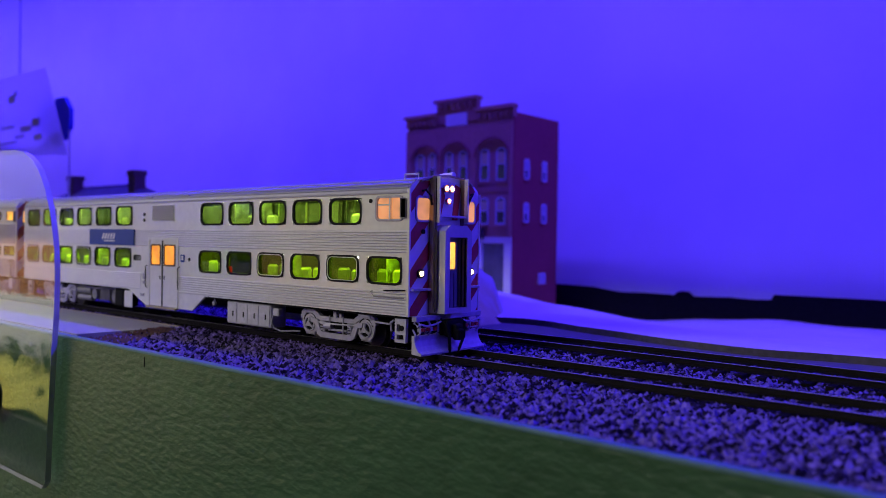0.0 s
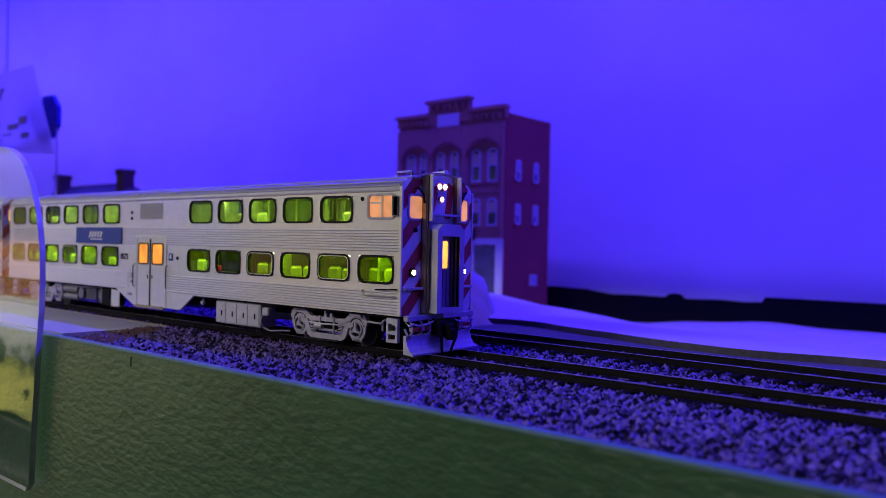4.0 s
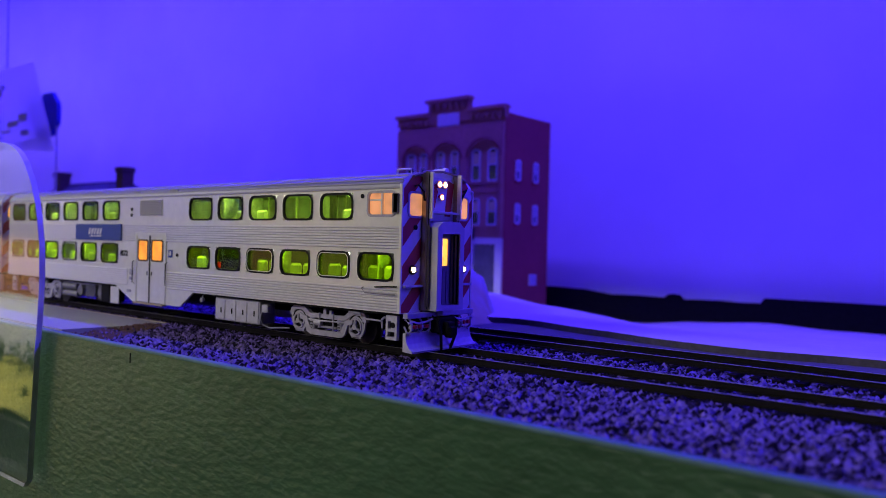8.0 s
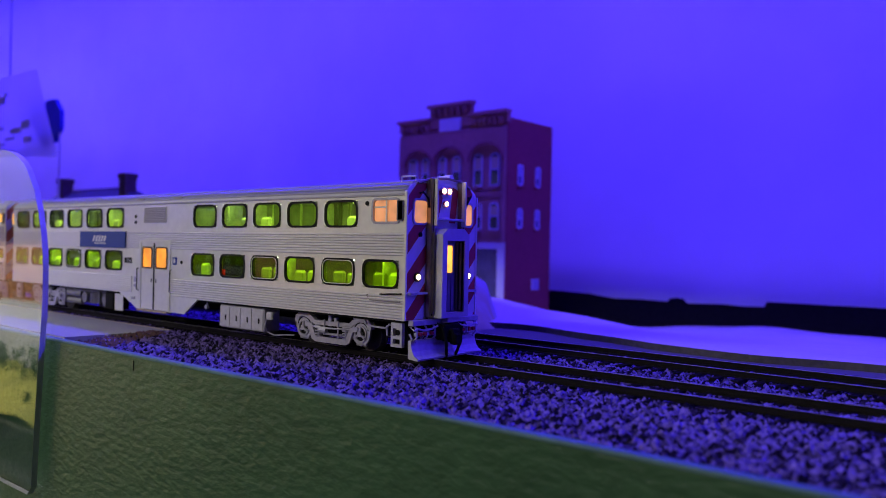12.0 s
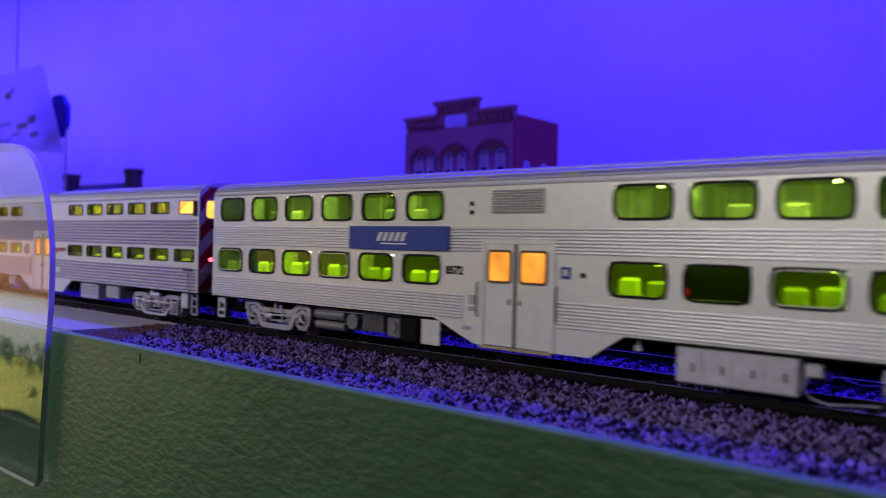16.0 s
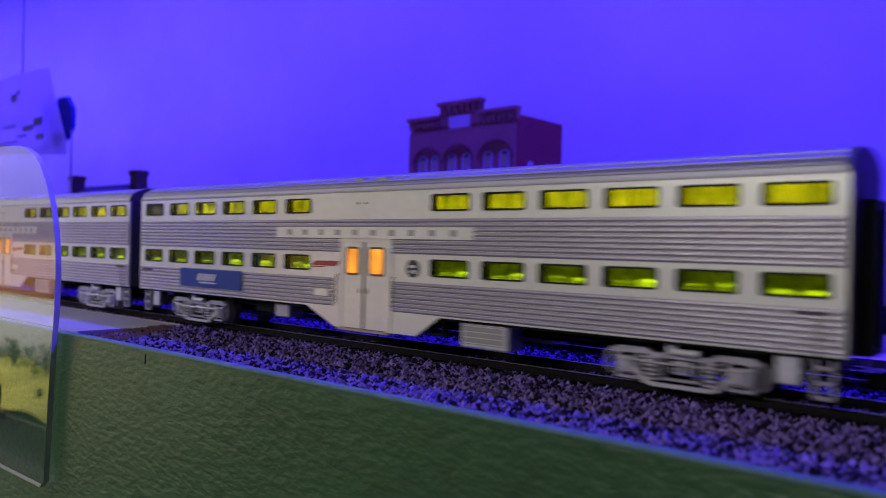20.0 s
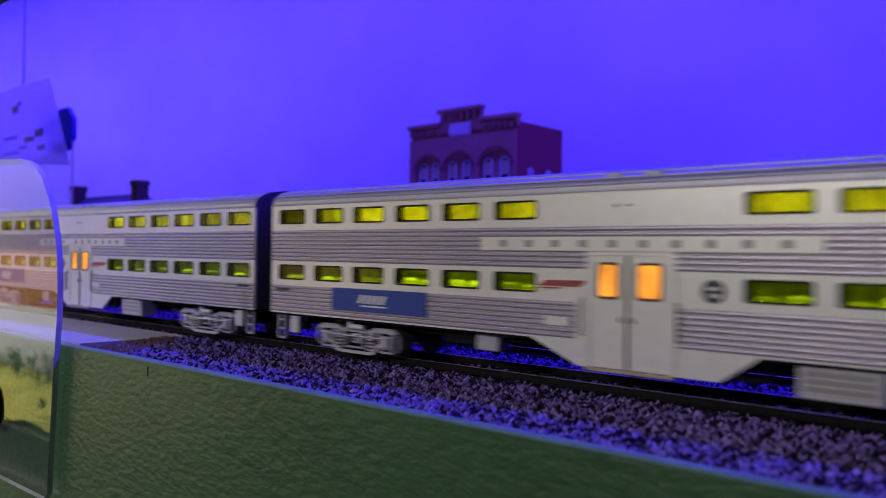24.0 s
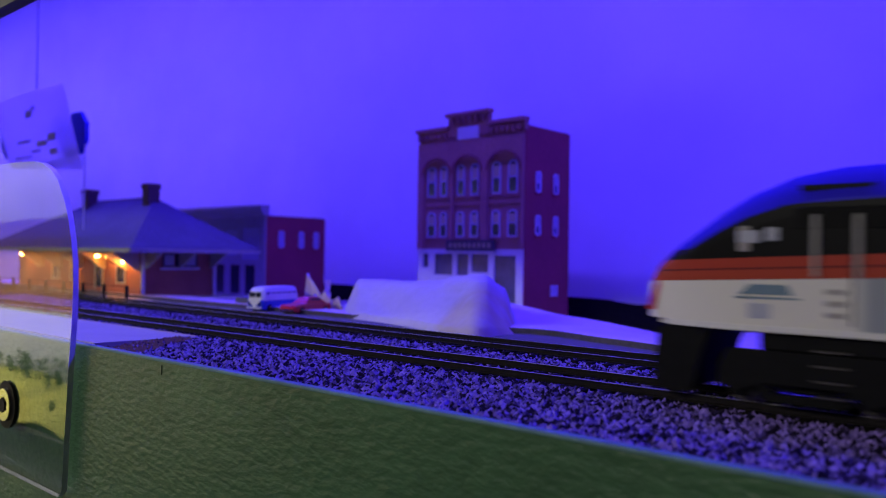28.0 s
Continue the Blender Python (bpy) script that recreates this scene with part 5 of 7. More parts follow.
# ---- the locomotive; its nose points to -x ----
def loco_paint(name, rough, sheen, roof_from=45.4):
    """Bands of paint by height, fading from white to navy along the body, the orange stripe rising at the rear."""
    m = mat(name, (0.5, 0.5, 0.5), rough, grain=0.0)
    m.node_tree.nodes["Principled BSDF"].inputs["Specular IOR Level"].default_value = sheen
    n, l = m.node_tree.nodes, m.node_tree.links
    b = n["Principled BSDF"]
    tc = n.new("ShaderNodeTexCoord")
    sp = n.new("ShaderNodeSeparateXYZ")
    l.new(tc.outputs["Object"], sp.inputs[0])

    def maths(op, a, b2, clamp=False):
        k = n.new("ShaderNodeMath")
        k.operation, k.use_clamp = op, clamp
        for i, s in enumerate((a, b2)):
            if isinstance(s, float):
                k.inputs[i].default_value = s
            else:
                l.new(s, k.inputs[i])
        return k.outputs[0]
    rise = maths("MULTIPLY", maths("MAXIMUM", maths("ADD", sp.outputs["X"], 0.040), 0.0), 0.55)
    slope = maths("MULTIPLY", maths("ADD", sp.outputs["X"], 0.232), 0.0415)
    zz = maths("SUBTRACT", maths("SUBTRACT", sp.outputs["Z"], slope), rise)
    low = n.new("ShaderNodeValToRGB")
    low.color_ramp.elements[0].position, low.color_ramp.elements[0].color = 0.0, (0.62, 0.60, 0.56, 1)
    low.color_ramp.elements[1].position, low.color_ramp.elements[1].color = 1.0, (0.022, 0.04, 0.10, 1)
    for p, c in ((0.205, (0.60, 0.58, 0.55, 1)), (0.22, (0.26, 0.28, 0.32, 1)), (0.37, (0.20, 0.23, 0.28, 1)), (0.40, (0.035, 0.055, 0.115, 1))):
        e = low.color_ramp.elements.new(p)
        e.color = c
    l.new(maths("DIVIDE", maths("ADD", sp.outputs["X"], 0.238), 0.216), low.inputs[0])
    band = n.new("ShaderNodeValToRGB")
    band.color_ramp.interpolation = "CONSTANT"
    band.color_ramp.elements[0].position, band.color_ramp.elements[0].color = 0.0, (0, 0, 0, 1)
    el = band.color_ramp.elements[1]
    el.position, el.color = 28.3 / 60, (0.34, 0.05, 0.03, 1)
    for p, c in ((30.6, (0.13, 0.02, 0.025, 1)), (31.1, (0.34, 0.045, 0.03, 1)), (33.3, (0.005, 0.005, 0.006, 1)), (roof_from, (0.02, 0.014, 0.5, 1))):
        e = band.color_ramp.elements.new(p / 60)
        e.color = c
    l.new(maths("DIVIDE", zz, 0.060), band.inputs[0])
    is_low = maths("LESS_THAN", zz, 0.0283)
    mx = n.new("ShaderNodeMix")
    mx.data_type = "RGBA"
    l.new(is_low, mx.inputs["Factor"])
    l.new(band.outputs[0], mx.inputs["A"])
    l.new(low.outputs[0], mx.inputs["B"])
    # the navy under the rising stripe wins over the upper bands at the rear
    l.new(mx.outputs["Result"], b.inputs["Base Color"])
    return m


def build_loco():
    loco = thing("diesel_locomotive", "navy, white and orange streamlined diesel locomotive", "locomotive", "train")
    paint, roof_paint = loco_paint("loco_paint", 0.45, 0.08), loco_paint("loco_roof_paint", 0.5, 0.1, 36.0)
    # cross sections along the body: x, half width, top height
    secs = [(-246.5, 4.0, 24.6), (-244.8, 8.2, 28.6), (-241.4, 12.0, 33.2), (-236, 14.2, 38.0), (-230, 15.6, 42.2), (-224, 16.5, 46.4), (-217, 17.1, 50.6), (-208, 17.4, 54.2), (-198, 17.5, 55.8),
            (-186, 17.5, 56.2), (-150, 17.5, 55.0), (-100, 17.5, 54.6), (-60, 17.5, 55.2), (-45, 17.5, 55.8), (-18, 17.5, 56.2), (-15, 17.0, 55.4)]
    rel = [(1.0, 0.0), (1.0, 0.45), (1.0, 0.70), (0.985, 0.78), (0.92, 0.84), (0.80, 0.91), (0.62, 0.965), (0.35, 0.99), (0, 1.0)]
    v, f = [], []
    for x, w, h in secs:
        half = [(-w * a, 18.4 + (h - 18.4) * b) for a, b in rel]
        v += [(x, y, z) for y, z in half + [(-y, z) for y, z in half[-2::-1]]]
    m = 2 * len(rel) - 1
    for i in range(len(secs) - 1):
        f += [(i * m + k, i * m + k + 1, (i + 1) * m + k + 1, (i + 1) * m + k) for k in range(m - 1)]
    f += [tuple(range(m)), tuple(range((len(secs) - 1) * m, len(secs) * m))[::-1]]
    top = [q for i, q in enumerate(f[:-2]) if 3 <= i % (m - 1) < m - 4]
    side = [q for i, q in enumerate(f[:-2]) if not 3 <= i % (m - 1) < m - 4] + f[-2:]
    part("body", Geo().add(v, side), paint, loco, smooth=False)
    part("roof_hood", Geo().add(v, top), roof_paint, loco, "deep blue rounded roof hood", smooth=True)
    band = []
    for x in (-50.0, -33.0):
        half = [(-17.5 * a * 1.012, 18.45 + 37.6 * b) for a, b in rel[3:]]
        band += [(x + (z - 48) * 0.5, y, z) for y, z in half + [(-y, z) for y, z in half[-2::-1]]]
    n = len(band) // 2
    part("roof_stripe", Geo().add(band, [(k, k + 1, n + k + 1, n + k) for k in range(n - 1)]), RED, loco, "red stripe over the roof")
    part("frame_sill", Geo().prism([(-241.5, -9), (-236, -14.4), (-226, -16.6), (-218, -17.7), (-15, -17.7), (-15, 17.7), (-218, 17.7), (-226, 16.6), (-236, 14.4), (-241.5, 9)], "z", 17.0, 18.4), TRIMW, loco, "pale sill strip")
    part("underframe", Geo().box(-214, -6, -15.5, 15.5, 12.6, 16.9, 0.4), UNDER, loco)
    part("fuel_tank", Geo().prism([(-14.5, 13), (-16, 9.4), (-15.6, 6.0), (-13.0, 3.6), (13.0, 3.6), (15.6, 6.0), (16, 9.4), (14.5, 13)], "x", -164, -93), UNDER, loco)
    for s in (-1, 1):
        part("air_reservoir", Geo().cyl("x", -126, s * 15.2, 11.4, 1.9, 62, 12), UNDER, loco)
        part("tank_seam", Geo().box(-136, -135.2, *sorted((s * 14.6, s * 16.3)), 3.6, 12.8), BLACK, loco)
        part("tank_cap", Geo().cyl("y", -160, s * 16.2, 10.6, 1.0, 0.8, 10), CHROME, loco)
    part("front_pilot", Geo().prism([(-236, 17), (-240, 16), (-241, 1.5), (-236, -0.8), (-231, 1), (-229, 9), (-226.5, 17)], "y", -13.4, 13.4), UNDER, loco)
    for c in (-204, -48):
        build_truck(loco, c, UNDER)
        for s in (-1, 1):
            part("truck_fairing", Geo().prism([(c - 17, 12.6), (c - 19, 9.0), (c - 19.5, 4), (c - 15, 2.2), (c - 9, 5), (c + 9, 5), (c + 15, 2.2), (c + 19.5, 4), (c + 19, 9.0), (c + 17, 12.6)], "y", *sorted((s * 14.9, s * 16.2))), UNDER, loco)
    # roof blisters, grilles
    part("roof_fan_housing", Geo().prism([(-12, 48), (-10.5, 53.0), (-4, 55.0), (4, 55.0), (10.5, 53.0), (12, 48)], "x", -120, -58), ROOFBLUE, loco)
    for i in range(14):
        for s in (-1, 1):
            part("louvre", Geo().box(-128, -64, *sorted((s * (15.7 - i * 0.33), s * (16.2 - i * 0.33))), 48.9 + i * 0.36, 49.1 + i * 0.36), ROOFBLUE, loco)
    for a, b in ((-206, -186), (-178, -136), (-132, -100), (-98, -72)):
        for s in (-1, 1):
            part("grille", Geo().box(a, b, *sorted((s * 17.0, s * 17.75)), 40.8, 45.6, 0.15), UNDER, loco, "black intake grille")
    for a, b in ((-205, -190), (-176, -142)):
        for s in (-1, 1):
            part("roof_grille", Geo().box(a, b, *sorted((s * 15.0, s * 16.2)), 49.4, 50.8, 0.15), BLACK, loco)
    # cab windows, doors and rails
    for s in (-1, 1):
        y = s * 17.35
        for xa, xb, za, zb in ((-218.6, -213.4, 37.6, 40.6), (-212.2, -208.0, 38.0, 41.4), (-206.8, -203.8, 38.0, 42.4)):
            # the pane's reflection is its flat pale colour
            part("cab_window", Geo().box(xa, xb, *sorted((s * 16.6, s * 17.35)), za, zb, 0.2), PALEPANE, loco, "cab window with a pale reflection painted in")
        part("window_post", Geo().box(-218.4, -215.9, *sorted((s * 16.4, s * 17.3)), 35.6, 41.6, 0.2), LOUVRE, loco)
        for x in (-201.3, -192.8, -154.0, -145.6):
            part("grab_rail", Geo().box(x - 0.55, x + 0.55, *sorted((s * 17.3, s * 18.1)), 19.5 if x > -160 else 30, 44.0, 0.2), RAILGREY, loco, "pale vertical grab rail")
        part("cab_door", Geo().box(-200.0, -194.0, *sorted((s * 17.3, s * 17.65)), 19.5, 45), paint, loco)
        for k in range(4):
            part("step", Geo().box(-202, -194.5, *sorted((s * 15.0, s * 16.6)), 3.0 + k * 3.4, 3.3 + k * 3.4), WHEEL, loco)
        part("emblem_plate", Geo().prism([(-218.0, 25.6), (-206.0, 25.6), (-207.4, 28.0), (-215.6, 28.0)], "y", *sorted((s * 16.9, s * 17.45))), TEAL, loco)
        part("emblem_line", Geo().box(-219, -204.6, *sorted((s * 16.9, s * 17.45)), 24.6, 25.1), TEAL, loco)
        for k in range(3):
            part("letter_bar", Geo().box(-199.2, -195.0, *sorted((s * 17.6, s * 17.8)), 21.0 + k * 2.6, 22.2 + k * 2.6), LOUVRE, loco)
        part("door_seam", Geo().box(-194.0, -193.6, *sorted((s * 17.4, s * 17.7)), 19.5, 45), BLACK, loco)
        part("nose_chevron", Geo().prism([(-243.6, 20.4), (-241.6, 20.4), (-239.2, 29.2), (-240.6, 29.2)], "y", *sorted((s * 11.2, s * 12.6))), RED, loco, "red nose chevron")
        part("number_panel", Geo().box(-216, -206.5, *sorted((s * 16.9, s * 17.3)), 20.0, 23.6, 0.1), PALEPANE, loco)
        part("bell", Geo().cyl("y", -183, s * 17.7, 17.2, 0.8, 0.6, 10), CHROME, loco)
    # white emblem on the side: slanted bars and speed lines
    y = -17.5

    def slant(a, b, z0, z1, lean=0.35):
        g.prism([(a + 2.4 + (z0 - 20) * lean, z0), (b + 2.4 + (z0 - 20) * lean, z0), (b + 2.4 + (z1 - 20) * lean, z1), (a + 2.4 + (z1 - 20) * lean, z1)], "y", y - 0.25, y + 0.05)
    for a, b, z0, z1 in ((-121.5, -118.2, 19.6, 31.6), (-118.2, -114.6, 23.6, 31.6), (-114.6, -111.4, 19.6, 31.6), (-109.6, -102.6, 22.0, 29.6), (-101.2, -97.6, 22.0, 31.8),
                         (-96.2, -92.8, 22.0, 29.6), (-91.2, -84.0, 22.0, 29.6), (-109.8, -77.0, 20.3, 21.1), (-109.8, -74.5, 19.0, 19.7)):
        g = Geo()
        slant(a, b, z0, z1)
        part("emblem_bar", g, WHITE, loco, "white slanted emblem bar")
    # small flag
    fl = part("flag", Geo().box(-39.0, -30.8, y - 0.12, y + 0.05, 23.8, 28.2), WHITE, loco, "small striped flag")
    for k in range(5):
        part("flag_stripe", Geo().box(-39.0, -30.8, y - 0.18, y - 0.1, 23.8 + k * 0.9, 24.25 + k * 0.9), RED, fl)
    part("canton", Geo().box(-39.0, -35.6, y - 0.24, y - 0.1, 26.0, 28.2), BLUE, fl)
    part("number_bar", Geo().box(-52.2, -46.6, y - 0.15, y + 0.05, 24.6, 26.2), WHITE, loco)
    part("number_bar", Geo().box(-28.8, -26.2, y - 0.15, y + 0.05, 25.0, 26.4), WHITE, loco)
    # rear end: navy panel, ladder, platform rails, lit lamp
    part("rear_panel", Geo().box(-16, -14.6, -16.5, 16.5, 18.4, 53, 0.6), NAVY, loco)
    part("rear_platform", Geo().box(-16, -2, -16, 16, 15.4, 17.2, 0.3), UNDER, loco)
    for k in range(7):
        part("rung", Geo().rod([(-14.6, -9, 22.6 + k * 4.6), (-13.2, -9, 21.6 + k * 4.6), (-13.2, -2, 21.6 + k * 4.6), (-14.6, -2, 22.6 + k * 4.6)], 0.4), TRIMW, loco)
    for ya, yb in ((-15.5, -7), (7, 15.5)):
        r = part("platform_rail", Geo().box(-5.6, -4.2, ya, yb, 29.8, 31.0), TRIMW, loco, "pale platform railing")
        for yy in (ya, (ya + yb) / 2, yb):
            part("post", Geo().box(-5.4, -4.4, yy - 0.6, yy + 0.6, 17, 29.9), TRIMW, r)
        for yy in (ya, yb):
            part("side_rail", Geo().box(-14.4, -5.5, yy - 0.4, yy + 0.4, 30.0, 30.9), TRIMW, r)
    part("corner_rail", Geo().box(-17.0, -15.2, -17.9, -16.6, 18.4, 33, 0.2), RAILGREY, loco)
    for y, z0, z1 in ((-14.6, 36, 41.5), (-14.6, 43.4, 45.8)):
        part("rear_plate", Geo().box(-14.7, -14.3, y - 1.6, y + 2.6 if z0 > 42 else y + 0.4, z0, z1, 0.1), RAILGREY, loco)
    for s in (-1, 1):
        part("rear_handrail", Geo().rod([(-14.6, s * 13, 20), (-12.8, s * 13, 21), (-12.8, s * 13, 34), (-14.6, s * 13, 35)], 0.35), RAILGREY, loco)
    h = part("rear_lamp", Geo().cyl("x", -13.8, 5.5, 50.4, 2.4, 1.6, 16), BLACK, loco)
    part("lens", Geo().cyl("x", -12.6, 5.5, 50.4, 2.0, 1.2, 16), HEADW, h, "lit rear lamp")
    for k in range(4):
        for s in (-1, 1):
            part("step", Geo().box(-14, -8, *sorted((s * 14.5, s * 17.0)), 1.0 + k * 3.6, 1.5 + k * 3.6), RAILGREY, loco)
    for x in (-108, -92, -76, -60):
        part("roof_fan", Geo().cyl("z", x, 0, 55.3, 6.0, 1.2, 20), ROOFBLUE, loco)
    part("coupler", Geo().box(-8, 0.5, -1.6, 1.6, 3.6, 6.6, 0.4), UNDER, loco)
    return loco


TEAL = mat("plate_teal", (0.10, 0.17, 0.24), 0.5, grain=0.1, grain_size=2)
NAVY = mat("navy_paint", (0.02, 0.05, 0.16), 0.35, grain=0.08, grain_size=3)
ROOFBLUE = mat("loco_roof", (0.018, 0.014, 0.48), 0.5, grain=0.1, grain_size=3, stain=0.15, stain_size=30)
RAILGREY = mat("rail_grey", (0.28, 0.27, 0.27), 0.45, grain=0.08, grain_size=2)
HEADW = mat("rear_lamp_glow", (1, 1, 1), emit=(0.9, 0.92, 1.0), strength=10)


# ---- the town behind the tracks ----
def sash_window(b, x0, x1, z0, z1, y=0.0):
    """Pale frame with a rounded head, dark glass, blind and sash bar; on the front face of a wall at y."""
    def head(k):
        c, r = (x0 + x1) / 2, (x1 - x0) / 2 - k
        return [(x0 + k, z0 + k), (x1 - k, z0 + k)] + [(c + r * math.cos(radians(20 * i)), z1 - 3.2 + (3.2 - k) * math.sin(radians(20 * i))) for i in range(10)]
    w = part("window", Geo().ring(head(-0.6), head(0.9), "y", y - 0.8, y + 0.6), WINTRIM, b)
    part("pane", Geo().prism(head(0.5), "y", y - 0.25, y - 0.1), DARKG, w)
    part("sash_bar", Geo().box(x0 + 0.5, x1 - 0.5, y - 0.7, y - 0.2, (z0 + z1) / 2 - 0.5, (z0 + z1) / 2 + 0.5), WINTRIM, w)
    part("blind", Geo().box(x0 + 0.9, x1 - 0.9, y - 0.35, y - 0.25, (z0 + z1) / 2 + 0.6, z1 - 2.6), BLIND, w)
    part("sill", Geo().box(x0 - 1.6, x1 + 1.6, y - 1.8, y + 0.2, z0 - 2.0, z0 - 0.9, 0.2), BRICKM, w)
    return w


WINTRIM = mat("window_trim", (0.52, 0.51, 0.52), 0.7, grain=0.1, grain_size=2)
SHOPG = mat("shop_glass", (0.10, 0.10, 0.14), 0.2, grain=0.3, grain_size=9)
BLIND = mat("window_blind", (0.52, 0.47, 0.26), 0.8, grain=0.1, grain_size=2)
SIGNM = mat("sign_black", (0.06, 0.06, 0.05), 0.6, grain=0.1, grain_size=2)
GOLD = mat("sign_gold", (0.42, 0.34, 0.16), 0.6)
DENTIL = mat("dark_brick", (0.27, 0.09, 0.07), 0.8, grain=0.1, grain_size=2)


def build_store():
    b = thing("brick_store", "three-storey red brick store with arched windows and white shopfront", "building", at=(-176.3, 296, -2.2), rz=-1.9)
    W, D = 115.0, 63.0
    g = Geo().box(-W, 0, 0, D, 42, 140).box(-W, 0, 4, D, -18, 42)
    part("wall", g, BRICKM, b)
    # the side's weaker light is painted in with the darker brick
    part("side_wall", Geo().box(-0.2, 0.8, 0.2, D, -18, 140.6), BRICKD, b, "smooth red side wall, its shade put into a darker colour")
    part("roof", Geo().box(-W + 1, -1, 3, D - 1, 139, 140.3), SLATE, b)
    # parapet, raised in the middle
    g = Geo().prism([(-W - 1, 137), (1, 137), (1, 145), (-36, 145), (-36, 155.5), (-80, 155.5), (-80, 145), (-W - 1, 145)], "y", -1.6, 3.0)
    p = part("parapet", g, BRICKM, b)
    for x0, x1, z in ((-W - 2, -79, 145), (-37, 2, 145), (-82, -34, 155.5)):
        part("coping", Geo().box(x0, x1, -4.6, 3.4, z - 1.2, z + 1.8, 0.3), BRICKM, p)
    for x0, x1, z in ((-W + 2, -80, 134.5), (-34, -2, 134.5), (-78, -38, 146.5)):
        n = 6
        for i in range(n):
            x = x0 + (x1 - x0) * (i + 0.5) / n
            part("dentil", Geo().prism([(-1.6, z + 6.5), (-4.2, z + 6.5), (-4.0, z + 4), (-1.8, z)], "x", x - 1.5, x + 1.5), BRICKM, p)
    part("cornice", Geo().box(-W, 0, -2.4, 0, 131.5, 134, 0.4), BRICKM, b)
    part("date_stone", Geo().box(-69, -46, -2.6, -1, 134.2, 144.5, 0.3), TRIMW, b, "white date stone")
    # the front layer: piers and arched spandrels standing proud of the window bays
    bays = ((-105.5, -93.5), (-90.5, -80.5)), ((-71.5, -61), (-56, -45.5)), ((-33.5, -22.5), (-17, -5.5))
    spans = [(a0 - 2.6, c1 + 2.6) for (a0, a1), (c0, c1) in bays]
    walls = [-W] + [e for sp in spans for e in sp] + [0.0]
    for k in range(0, len(walls), 2):
        part("pier", Geo().box(walls[k], walls[k + 1], -2.4, 0.2, 42, 131.5, 0.25), BRICKM, b)
    for (x0, x1), ((a0, a1), (c0, c1)) in zip(spans, bays):
        cx, r = (x0 + x1) / 2, (x1 - x0) / 2
        arc = [(cx + r * math.cos(radians(180 - 10 * k)), 106.5 + 0.86 * r * math.sin(radians(10 * k))) for k in range(19)]
        part("spandrel", Geo().prism([(x0, 131.5)] + arc + [(x1, 131.5)], "y", -2.4, 0.2), BRICKM, b)
        hood = [(cx + (r + 1.6) * math.cos(radians(180 - 10 * k)), 106.5 + (0.86 * r + 1.6) * math.sin(radians(10 * k))) for k in range(19)]
        part("arch", Geo().prism(hood + arc[::-1], "y", -3.2, -2.2), DENTIL, b)
        part("belt_course", Geo().box(x0, x1, -0.9, 0.1, 79, 82.5, 0.2), BRICKM, b)
        for p, q in ((a0, a1), (c0, c1)):
            sash_window(b, p + 1.3, q - 1.3, 87.5, 113.0)
            sash_window(b, p + 1.3, q - 1.3, 52.5, 73.5)
    # shopfront
    f = part("shopfront", Geo().panel(-W, 0, -18, 42, [(-109, -102, 26, 38), (-95, -74, 20, 38), (-69, -56, 20, 38), (-53, -35, 23, 38), (-29, -7, -6, 37)], -1.0, 3.0), TRIMW, b)
    for x0, x1, z0, z1 in ((-109, -102, 26, 38), (-95, -74, 20, 38), (-69, -56, 20, 38), (-53, -35, 23, 38), (-29, -7, -6, 37)):
        part("shop_pane", Geo().box(x0, x1, 0.6, 1.0, z0, z1), SHOPG, f)
    s = part("shop_sign", Geo().box(-80, -27, -3.2, -1.2, 40.5, 49.5, 0.3), SIGNM, b, "black shop sign with gold characters")
    for i in range(9):
        x = -76 + i * 5.2
        part("character_bar", Geo().box(x, x + 3.2, -3.4, -3.15, 43, 47.2), GOLD, s)
    # side windows and vent
    for y in (13, 38):
        for z0, z1 in ((88, 105), (53.5, 70)):
            w = part("side_window", Geo().ring(rounded(y + 0.6, y + 8.0, z0, z1, 2.4), rounded(y + 1.7, y + 6.9, z0 + 1.2, z1 - 1.2, 1.6), "x", 0.4, 1.6), TRIMW, b)
            part("pane", Geo().box(0.8, 1.0, y + 1.4, y + 7.2, z0 + 1, z1 - 1), PALEPANE, w)
            part("lower_pane", Geo().box(0.9, 1.15, y + 2.0, y + 5.2, z0 + 1.8, (z0 + z1) / 2 - 0.8), SHOPG, w)
            part("sash_bar", Geo().box(0.8, 1.4, y + 1.4, y + 7.2, (z0 + z1) / 2 - 0.6, (z0 + z1) / 2 + 0.6), TRIMW, w)
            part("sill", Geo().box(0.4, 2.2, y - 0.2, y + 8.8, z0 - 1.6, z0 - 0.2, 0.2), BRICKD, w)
    v = part("side_vent", Geo().box(0.6, 1.8, 36, 46, 4, 13, 0.2), TRIMW, b, "white louvred side vent")
    for k in range(3):
        part("slat", Geo().box(1.7, 2.1, 37, 45, 5.5 + k * 2.4, 6.8 + k * 2.4), PALEPANE, v)


STATIONBRICK = mat("station_brick", (0.30, 0.11, 0.07), 0.8, grain=0.15, grain_size=1.5, stain=0.15, stain_size=20)
# chimney brick, darker than the station walls
CHIMM = mat("chimney_brick", (0.11, 0.07, 0.06), 0.85, grain=0.2, grain_size=2)
CREAM = mat("station_trim", (0.5, 0.42, 0.3), 0.7, grain=0.08, grain_size=2)
LAMPG = mat("porch_lamp_glow", (1, 0.7, 0.3), emit=(1.0, 0.40, 0.06), strength=130)


